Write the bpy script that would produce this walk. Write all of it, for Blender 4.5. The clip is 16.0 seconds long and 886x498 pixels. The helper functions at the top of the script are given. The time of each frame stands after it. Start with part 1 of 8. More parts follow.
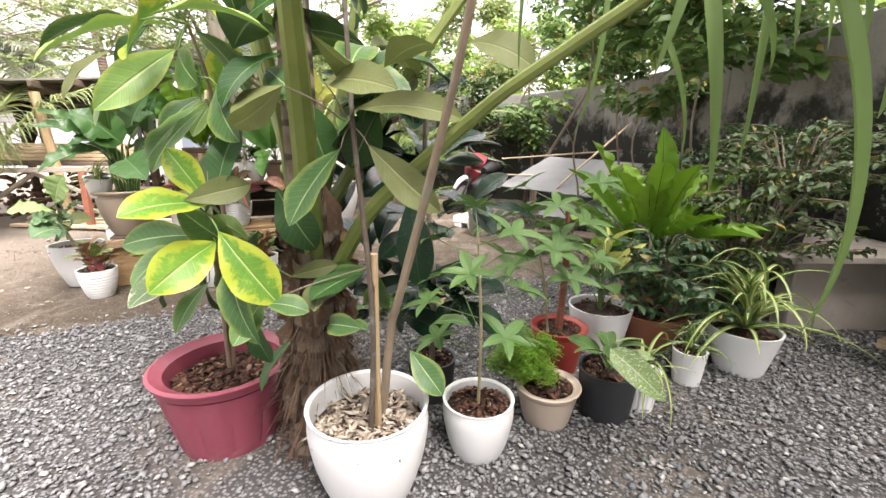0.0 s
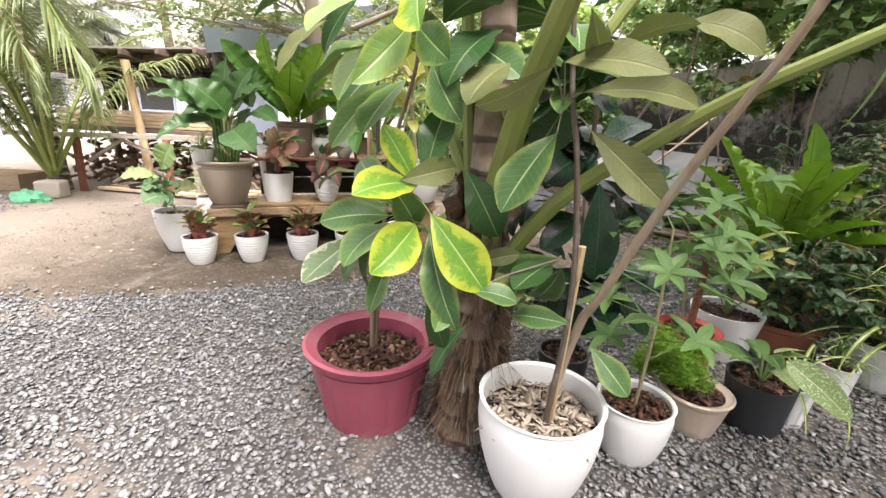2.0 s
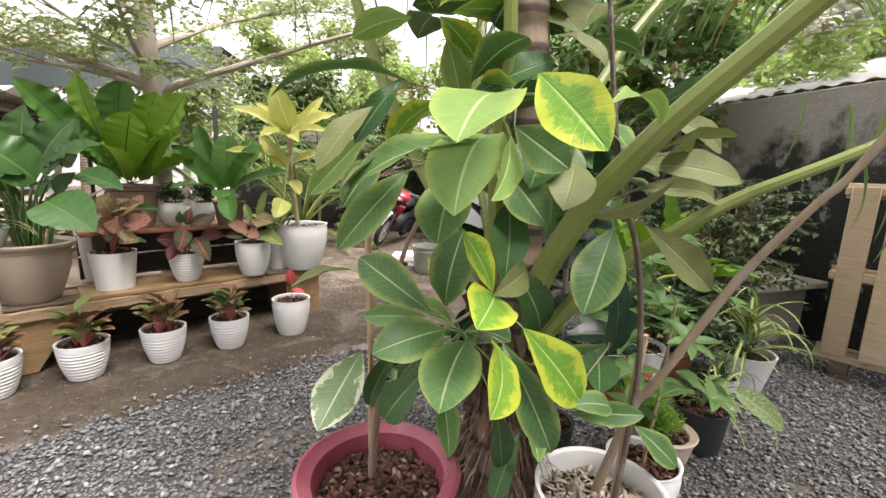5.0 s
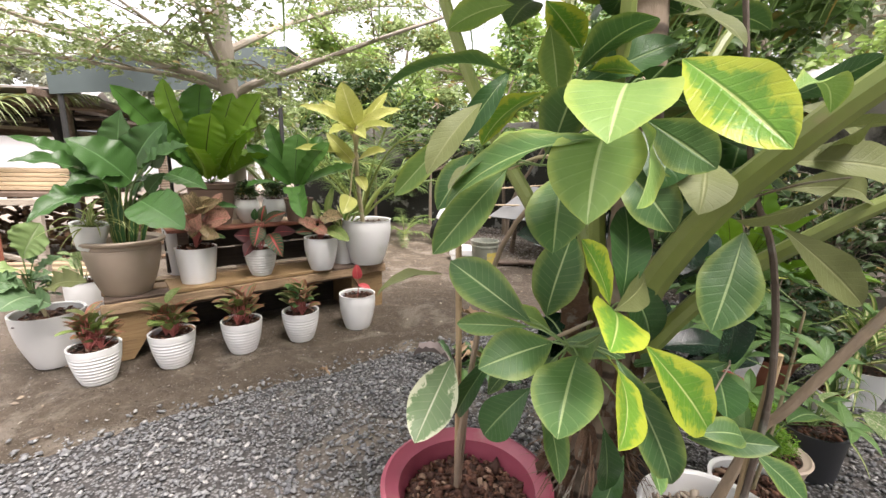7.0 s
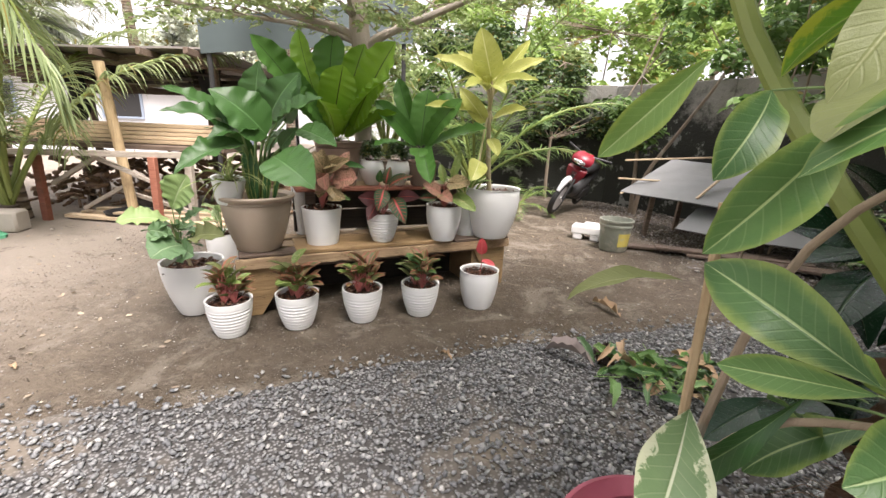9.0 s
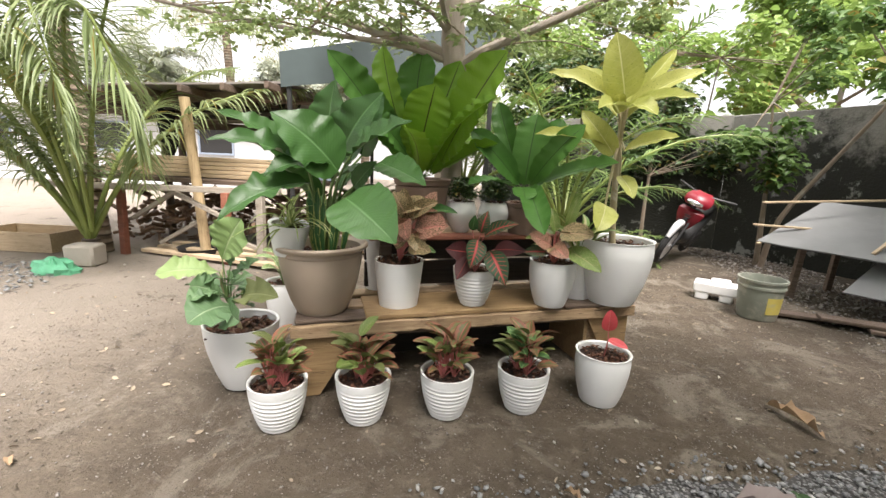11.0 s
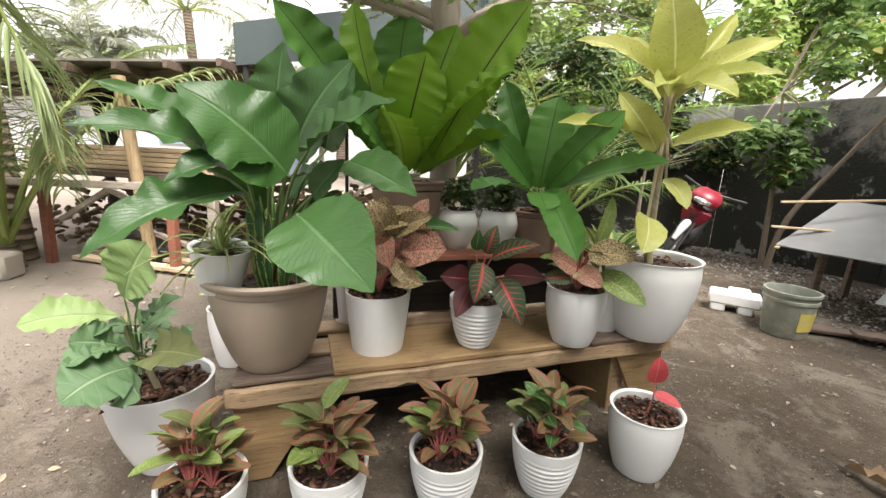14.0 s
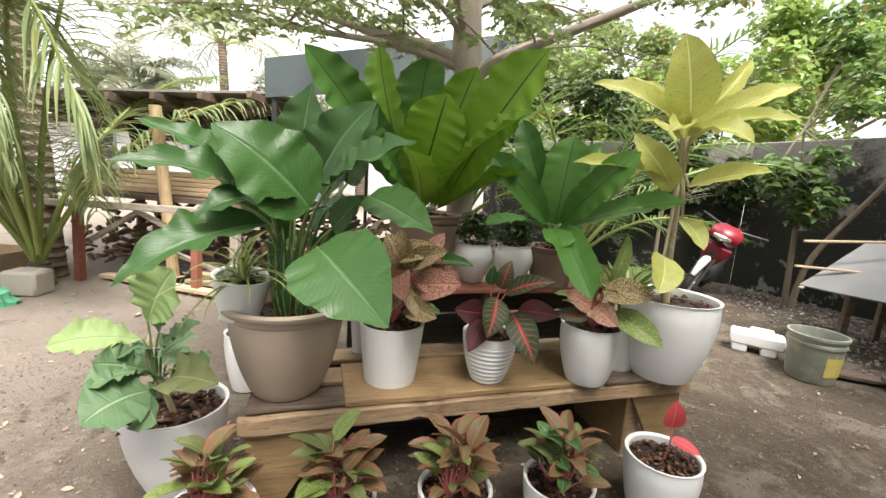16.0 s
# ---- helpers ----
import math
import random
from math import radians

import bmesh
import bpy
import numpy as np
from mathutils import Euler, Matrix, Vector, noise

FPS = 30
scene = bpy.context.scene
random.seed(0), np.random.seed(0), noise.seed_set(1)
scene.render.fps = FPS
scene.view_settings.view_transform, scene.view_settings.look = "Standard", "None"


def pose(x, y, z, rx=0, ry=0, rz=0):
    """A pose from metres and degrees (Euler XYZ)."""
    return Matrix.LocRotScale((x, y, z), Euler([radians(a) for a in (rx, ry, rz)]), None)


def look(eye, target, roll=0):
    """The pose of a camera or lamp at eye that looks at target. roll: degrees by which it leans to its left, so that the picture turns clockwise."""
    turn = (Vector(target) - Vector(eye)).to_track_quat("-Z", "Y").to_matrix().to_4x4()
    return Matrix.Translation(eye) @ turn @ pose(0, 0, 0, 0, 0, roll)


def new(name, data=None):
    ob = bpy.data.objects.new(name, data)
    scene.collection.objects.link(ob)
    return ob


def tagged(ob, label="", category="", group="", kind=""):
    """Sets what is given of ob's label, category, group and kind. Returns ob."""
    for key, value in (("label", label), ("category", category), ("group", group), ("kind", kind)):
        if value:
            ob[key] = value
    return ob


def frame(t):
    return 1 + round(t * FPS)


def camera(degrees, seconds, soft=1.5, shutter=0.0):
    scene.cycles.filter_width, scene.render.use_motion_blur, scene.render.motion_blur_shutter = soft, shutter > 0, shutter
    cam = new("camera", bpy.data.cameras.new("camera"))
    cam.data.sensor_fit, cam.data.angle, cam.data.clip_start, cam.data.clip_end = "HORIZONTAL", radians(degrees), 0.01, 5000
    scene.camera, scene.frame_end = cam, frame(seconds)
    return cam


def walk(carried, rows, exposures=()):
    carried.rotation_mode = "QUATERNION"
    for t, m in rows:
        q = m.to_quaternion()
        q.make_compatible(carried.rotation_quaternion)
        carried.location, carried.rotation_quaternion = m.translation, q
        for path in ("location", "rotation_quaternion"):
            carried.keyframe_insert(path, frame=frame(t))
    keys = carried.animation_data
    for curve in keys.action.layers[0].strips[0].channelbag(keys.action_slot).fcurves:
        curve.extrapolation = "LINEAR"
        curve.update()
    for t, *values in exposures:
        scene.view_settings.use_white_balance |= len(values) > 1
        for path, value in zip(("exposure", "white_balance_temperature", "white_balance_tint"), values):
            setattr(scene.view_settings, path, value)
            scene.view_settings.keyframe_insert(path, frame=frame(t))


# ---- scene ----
EXPO = 2.08
cam = camera(93.6, 16.0)
PATH = [
    (0, (0.089, 0.325, 1.033), (0.059, 2.263, 0.541), 0.2),
    (0.5, (0.061, 0.324, 1.034), (-0.191, 2.248, 0.548), 1.1),
    (1, (-0.019, 0.332, 1.029), (-0.271, 2.243, 0.494), 2.2),
    (1.5, (-0.194, 0.331, 1.029), (-0.283, 2.246, 0.459), 2.5),
    (2, (-0.352, 0.347, 1.028), (-0.521, 2.255, 0.455), 2.7),
    (2.5, (-0.492, 0.436, 1.005), (-0.688, 2.344, 0.438), 0.8),
    (3, (-0.597, 0.544, 1.038), (-0.73, 2.478, 0.547), 0.6),
    (3.5, (-0.681, 0.583, 1.08), (-0.482, 2.531, 0.67), 0.4),
    (4, (-0.788, 0.587, 1.097), (-0.242, 2.472, 0.716), 0.1),
    (6.5, (-0.96, 0.576, 1.172), (-0.298, 2.431, 0.827), 2.7),
    (7, (-0.995, 0.678, 1.148), (-0.58, 2.594, 0.749), 1.2),
    (7.5, (-0.99, 0.775, 1.121), (-0.654, 2.668, 0.571), 0.5),
    (8, (-0.986, 0.844, 1.085), (-0.663, 2.699, 0.411), 2.9),
    (8.5, (-1.053, 0.905, 1.088), (-0.974, 2.796, 0.443), 3.9),
    (9, (-1.172, 1.028, 1.097), (-1.212, 2.949, 0.543), 2.5),
    (9.5, (-1.294, 1.164, 1.084), (-1.442, 3.094, 0.582), 2.8),
    (10, (-1.327, 1.335, 1.078), (-1.673, 3.251, 0.623), 2.4),
    (12.5, (-1.554, 1.981, 1.088), (-1.904, 3.91, 0.693), 2.5),
    (13, (-1.535, 2.086, 1.098), (-1.896, 4.006, 0.669), 3.3),
    (13.5, (-1.555, 2.121, 1.102), (-1.801, 4.059, 0.671), 1.9),
    (14, (-1.572, 2.128, 1.101), (-1.818, 4.062, 0.654), 2.8),
    (14.5, (-1.57, 2.117, 1.102), (-1.896, 4.03, 0.617), 3.6),
    (15, (-1.569, 2.11, 1.105), (-1.943, 4.019, 0.643), 4.2),
    (15.5, (-1.574, 2.107, 1.113), (-1.952, 4.025, 0.692), 4.4),
    (16, (-1.571, 2.113, 1.131), (-1.9, 4.058, 0.804), 4),
]
walk(cam, [(t, look(eye, target, roll)) for t, eye, target, roll in PATH], exposures=[(0.0, EXPO + 0.21, 6600, 20), (2.0, EXPO + 0.1, 6600, 20), (4.0, EXPO - 0.14, 6600, 20), (8.5, EXPO - 0.16, 6600, 20), (10.0, EXPO - 0.22, 6600, 16), (12.5, EXPO - 0.28, 6600, 15), (16.0, EXPO - 0.22, 6600, 15)])

# ---- world and sun ----
world = bpy.data.worlds.new("overcast")
scene.world = world
world.use_nodes = True
wn, wl = world.node_tree.nodes, world.node_tree.links
bg = wn["Background"]
sky = wn.new("ShaderNodeTexSky")
sky.sky_type, sky.sun_disc = "NISHITA", False
sky.sun_elevation, sky.sun_rotation = radians(62), radians(-35)
sky.dust_density, sky.air_density = 3.0, 1.0
hs = wn.new("ShaderNodeHueSaturation")
hs.inputs["Saturation"].default_value = 0.18
wl.new(sky.outputs[0], hs.inputs["Color"])
wl.new(hs.outputs[0], bg.inputs[0])
bg.inputs[1].default_value = 0.09
sun = new("sun", bpy.data.lights.new("sun", "SUN"))
sun.data.energy, sun.data.angle, sun.data.color = 3.4, radians(30), (1.0, 0.97, 0.92)
sun.matrix_basis = pose(0, 0, 6, 28, 0, 35)


# ---- materials ----
class Mat:
    """A small builder of node materials."""

    def __init__(self, name, rough=0.6, metal=0.0, spec=0.5):
        self.m = bpy.data.materials.new(name)
        self.m.use_nodes = True
        self.n, self.l = self.m.node_tree.nodes, self.m.node_tree.links
        self.b = self.n["Principled BSDF"]
        self.b.inputs["Roughness"].default_value = rough
        self.b.inputs["Metallic"].default_value = metal
        self.b.inputs["Specular IOR Level"].default_value = spec

    def put(self, sock, v):
        if isinstance(v, bpy.types.NodeSocket):
            self.l.new(v, sock)
        elif v is not None:
            if hasattr(sock.default_value, "__len__") and not hasattr(v, "__len__"):
                v = (v,) * len(sock.default_value)
            elif hasattr(sock.default_value, "__len__") and len(sock.default_value) == 4 and len(v) == 3:
                v = (*v, 1)
            sock.default_value = v

    def pos(self):
        return self.n.new("ShaderNodeNewGeometry").outputs["Position"]

    def obj(self):
        return self.n.new("ShaderNodeTexCoord").outputs["Object"]

    def scaled(self, v, s):
        k = self.n.new("ShaderNodeMapping")
        self.put(k.inputs[0], v)
        self.put(k.inputs["Scale"], s)
        return k.outputs[0]

    def rand(self):
        return self.n.new("ShaderNodeObjectInfo").outputs["Random"]

    def island(self):
        return self.n.new("ShaderNodeNewGeometry").outputs["Random Per Island"]

    def uv(self):
        s = self.n.new("ShaderNodeSeparateXYZ")
        self.l.new(self.n.new("ShaderNodeTexCoord").outputs["UV"], s.inputs[0])
        return s.outputs[0], s.outputs[1]

    def sep(self, v):
        s = self.n.new("ShaderNodeSeparateXYZ")
        self.put(s.inputs[0], v)
        return s.outputs

    def noise(self, v, scale, detail=4, rough=0.6, dist=0.0):
        k = self.n.new("ShaderNodeTexNoise")
        self.put(k.inputs["Vector"], v)
        for a, b in (("Scale", scale), ("Detail", detail), ("Roughness", rough), ("Distortion", dist)):
            k.inputs[a].default_value = b
        return k.outputs[0]

    def voro(self, v, scale, feature="F1"):
        k = self.n.new("ShaderNodeTexVoronoi")
        k.feature = feature
        self.put(k.inputs["Vector"], v)
        k.inputs["Scale"].default_value = scale
        return k.outputs[0]

    def math(self, op, a, b=0.0, c=None, clamp=False):
        k = self.n.new("ShaderNodeMath")
        k.operation, k.use_clamp = op, clamp
        self.put(k.inputs[0], a)
        self.put(k.inputs[1], b)
        if c is not None:
            self.put(k.inputs[2], c)
        return k.outputs[0]

    def step(self, v, lo, hi, a=0.0, b=1.0):
        k = self.n.new("ShaderNodeMapRange")
        k.interpolation_type = "SMOOTHSTEP"
        for i, x in enumerate((v, lo, hi, a, b)):
            self.put(k.inputs[i], x)
        return k.outputs[0]

    def mix(self, f, a, b, how="MIX"):
        k = self.n.new("ShaderNodeMix")
        k.data_type, k.blend_type = "RGBA", how
        self.put(k.inputs["Factor"], f)
        self.put(k.inputs[6], a)
        self.put(k.inputs[7], b)
        return k.outputs[2]

    def bump(self, h, strength=0.3, dist=0.01):
        k = self.n.new("ShaderNodeBump")
        k.inputs["Strength"].default_value, k.inputs["Distance"].default_value = strength, dist
        self.put(k.inputs["Height"], h)
        self.l.new(k.outputs[0], self.b.inputs["Normal"])
        return self

    def color(self, c):
        self.put(self.b.inputs["Base Color"], c)
        return self

    def rough(self, r):
        self.put(self.b.inputs["Roughness"], r)
        return self

    def thin(self, c, share):
        """Lets light through, as a leaf does."""
        t = self.n.new("ShaderNodeBsdfTranslucent")
        self.put(t.inputs[0], c)
        k = self.n.new("ShaderNodeMixShader")
        k.inputs[0].default_value = share
        self.l.new(self.b.outputs[0], k.inputs[1])
        self.l.new(t.outputs[0], k.inputs[2])
        self.l.new(k.outputs[0], self.n["Material Output"].inputs[0])
        return self


def leaf_mat(name, dark, light, vein, second=None, amount=0.0, edge=0.0, veins=14, rough=0.35, thin=0.3, spots=0.0, relief=0.5, rib=0.05, blotch=7, slant=0.16, rim=None, spec=0.32, soft=0.0):
    """A leaf: base colour between dark and light, a midrib, side veins, and a second colour at its margin, along its veins or in spots."""
    k = Mat(name, rough, spec=spec)
    u, v = k.uv()
    au = k.math("ABSOLUTE", u)
    p = k.obj()
    big = k.noise(p, 9, 3)
    f = k.math("MULTIPLY_ADD", k.rand(), 0.5, k.math("MULTIPLY", big, 0.6), clamp=True)
    c = k.mix(f, dark, light)
    wave = k.math("SINE", k.math("MULTIPLY", k.math("SUBTRACT", v, k.math("MULTIPLY", au, slant)), veins * 6.283))
    if second:
        where = None
        if edge:
            where = k.step(k.math("MULTIPLY_ADD", k.noise(p, blotch, 5, 0.65, 0.8), 1.5, k.math("SUBTRACT", k.math("MULTIPLY", au, 0.8), 0.75 + edge)), 0.3, 0.42 + soft)
        if spots:
            s = k.step(k.noise(p, 42, 4, 0.7, 0.6), 0.62 - spots, 0.66 - spots)
            where = s if where is None else k.math("MAXIMUM", where, s)
        if amount:
            s = k.math("MAXIMUM", k.step(wave, 0.9 - amount, 1.0), k.step(au, 0.16 + 0.1 * amount, 0.08))
            s = k.math("MULTIPLY", s, k.step(au, 0.9, 0.7))
            where = s if where is None else k.math("MAXIMUM", where, s)
        c = k.mix(where, c, second)
    if rim:
        c = k.mix(k.math("MULTIPLY", k.step(k.math("MULTIPLY_ADD", big, 0.5, au), 0.85, 1.35), 0.75), c, rim)
    c = k.mix(k.math("MULTIPLY", k.step(wave, 0.9, 1.0), 0.14), c, vein)
    c = k.mix(k.step(au, rib, rib * 0.4), c, vein)
    brown = k.math("MULTIPLY", k.step(k.noise(p, 30, 4), 0.74, 0.8), 0.6)
    c = k.mix(brown, c, (0.22, 0.15, 0.06))
    k.color(c)
    k.rough(k.math("MULTIPLY_ADD", k.noise(p, 40, 3), 0.25, rough - 0.1))
    h = k.math("ADD", k.math("MULTIPLY", k.step(wave, 0.7, 1.0), -0.22), k.math("ADD", k.math("MULTIPLY", k.step(au, 0.0, 0.12), 1.2), k.math("MULTIPLY", k.noise(p, 60, 3), 0.4)))
    k.bump(h, relief, 0.0025)
    return k.thin(k.mix(0.5, c, (0.35, 0.5, 0.05), "MULTIPLY") if not second else c, thin * 0.75).m


def plain(name, c, rough=0.5, var=0.15, scale=12, metal=0.0, bump=0.1, dirt=None, dirt_at=(0.55, 0.7), spec=0.5, fine=90):
    k = Mat(name, rough, metal, spec)
    p = k.obj()
    n = k.noise(p, scale, 5)
    col = k.mix(n, tuple(x * (1 - var) for x in c), tuple(min(1, x * (1 + var)) for x in c))
    col = k.mix(k.math("MULTIPLY", k.rand(), 0.15), col, tuple(x * 0.7 for x in c))
    if dirt:
        d = k.step(k.noise(p, scale * 0.6, 6, 0.7, 0.4), *dirt_at)
        col = k.mix(k.math("MULTIPLY", d, 0.75), col, dirt)
    k.color(col)
    k.rough(k.math("MULTIPLY_ADD", n, 0.2, rough - 0.1))
    return k.bump(k.math("ADD", k.noise(p, fine, 4), k.math("MULTIPLY", n, 0.6)), bump, 0.004).m


def wood(name, c1, c2, rough=0.7, scale=(2, 30, 30), stain=(0.08, 0.05, 0.03), amount=0.5):
    k = Mat(name, rough)
    p = k.obj()
    g = k.noise(k.scaled(p, scale), 2.0, 6, 0.65, 0.8)
    c = k.mix(k.step(g, 0.3, 0.7), c1, c2)
    c = k.mix(k.math("MULTIPLY", k.rand(), 0.35), c, tuple(x * 0.55 for x in c1))
    c = k.mix(k.math("MULTIPLY", k.step(k.noise(p, 5, 5, 0.7), 0.5, 0.72), amount), c, stain)
    k.color(c)
    crack = k.noise(k.scaled(p, tuple(x * 1.7 for x in scale)), 3.0, 3, 0.5, 0.3)
    c = k.mix(k.math("MULTIPLY", k.step(crack, 0.36, 0.28), 0.8), c, tuple(x * 0.5 for x in stain))
    k.color(c)
    return k.bump(k.math("ADD", k.math("MULTIPLY", k.step(crack, 0.28, 0.4), 1.2), k.math("ADD", g, k.math("MULTIPLY", k.noise(p, 60), 0.4))), 0.7, 0.005).m


def bark(name, c1, c2, rings=0.0, scale=18):
    k = Mat(name, 0.85)
    p = k.obj()
    n = k.noise(k.scaled(p, (1, 1, 0.3)), scale, 6, 0.7, 0.5)
    c = k.mix(n, c1, c2)
    c = k.mix(k.math("MULTIPLY", k.step(k.noise(p, 6, 5), 0.52, 0.66), 0.5), c, (0.32, 0.33, 0.28))
    h = n
    if rings:
        s = k.math("SINE", k.math("MULTIPLY", k.math("ADD", k.sep(p)[2], k.math("MULTIPLY", k.noise(p, 7), 0.03)), rings))
        c = k.mix(k.step(s, 0.6, 0.95), c, tuple(x * 0.5 for x in c1))
        h = k.math("ADD", n, s)
    k.color(c)
    return k.bump(h, 0.7, 0.01).m


def soil_mat():
    k = Mat("packed soil", 0.95, spec=0.2)
    p = k.pos()
    a, b, c = k.noise(p, 0.7, 5, 0.6), k.noise(p, 5, 8, 0.7), k.noise(p, 60, 5, 0.7)
    col = k.mix(k.step(a, 0.35, 0.65), (0.098, 0.078, 0.055), (0.165, 0.133, 0.098))
    col = k.mix(k.math("MULTIPLY", k.step(b, 0.42, 0.62), 0.75), col, (0.09, 0.072, 0.053))
    d2 = k.noise(p, 17, 6, 0.75)
    col = k.mix(k.math("MULTIPLY", k.step(d2, 0.52, 0.7), 0.5), col, (0.27, 0.22, 0.17))
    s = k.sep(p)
    # Soil grades paler towards -x and darker towards +x.
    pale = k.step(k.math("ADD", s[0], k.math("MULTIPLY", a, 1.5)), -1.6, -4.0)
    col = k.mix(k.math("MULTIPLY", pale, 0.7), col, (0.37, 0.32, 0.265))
    darkened = k.step(k.math("ADD", s[0], k.math("MULTIPLY", a, 1.5)), 0.3, 2.6)
    col = k.mix(k.math("MULTIPLY", darkened, 0.75), col, (0.1, 0.082, 0.065))
    col = k.mix(k.math("MULTIPLY", k.step(k.voro(p, 70), 0.22, 0.1), k.step(b, 0.45, 0.6)), col, (0.36, 0.32, 0.27))
    col = k.mix(k.math("MULTIPLY", k.step(k.noise(p, 2.6, 7, 0.72, 0.6), 0.5, 0.62), 0.6), col, (0.27, 0.235, 0.19))
    col = k.mix(k.math("MULTIPLY", k.step(k.noise(p, 3.3, 8, 0.75, 0.9), 0.56, 0.66), 0.55), col, (0.06, 0.047, 0.035))
    k.color(col)
    return k.bump(k.math("ADD", k.math("MULTIPLY", b, 2.2), k.math("ADD", c, d2)), 0.9, 0.02).m


def bed_mat():
    k = Mat("gravel bed", 0.95, spec=0.2)
    p = k.pos()
    v = k.voro(p, 75)
    col = k.mix(k.step(v, 0.1, 0.6), (0.24, 0.238, 0.232), (0.06, 0.057, 0.054))
    k.color(k.mix(k.step(k.noise(p, 1.6, 4), 0.5, 0.7), col, (0.17, 0.145, 0.115)))
    return k.bump(v, -0.8, 0.01).m


def stone_mat(name, c1, c2, c3, dust=0.6):
    k = Mat(name, 0.85, spec=0.3)
    r = k.island()
    c = k.mix(r, c1, c2)
    c = k.mix(k.step(k.math("FRACT", k.math("MULTIPLY", r, 37.0)), 0.85, 0.95), c, c3)
    c = k.mix(k.math("MULTIPLY", k.noise(k.pos(), 160, 4), dust), c, (0.31, 0.305, 0.295))
    k.color(c)
    return k.m


def concrete(name, wall=True):
    k = Mat(name, 0.9, spec=0.2)
    p = k.pos()
    z = k.sep(p)[2]
    n, m = k.noise(p, 1.4, 7, 0.65, 0.5), k.noise(p, 9, 6, 0.7)
    c = k.mix(m, (0.23, 0.22, 0.195), (0.38, 0.365, 0.33))
    moss = k.math("ADD", k.math("MULTIPLY", n, 1.6), k.math("ADD", k.math("MULTIPLY", m, 0.7), k.math("MULTIPLY", z, -0.62)))
    dark = k.step(moss, 0.05, 0.42)
    c = k.mix(dark, c, (0.035, 0.036, 0.03))
    c = k.mix(k.math("MULTIPLY", k.step(k.noise(p, 4, 7, 0.75), 0.56, 0.62), 0.75), c, (0.3, 0.3, 0.275))
    k.color(c)
    return k.bump(k.math("ADD", k.noise(p, 35, 5), k.math("MULTIPLY", n, 1.5)), 0.6, 0.02).m


def foliage_mat(name, dark, light, thin=0.35, rough=0.45):
    k = Mat(name, rough, spec=0.4)
    r = k.island()
    c = k.mix(k.math("MULTIPLY_ADD", r, 0.7, k.math("MULTIPLY", k.noise(k.obj(), 2.5, 3), 0.4), clamp=True), dark, light)
    c = k.mix(k.step(k.math("FRACT", k.math("MULTIPLY", r, 53.0)), 0.93, 0.97), c, (0.25, 0.2, 0.05))
    k.color(c)
    return k.thin(c, thin).m


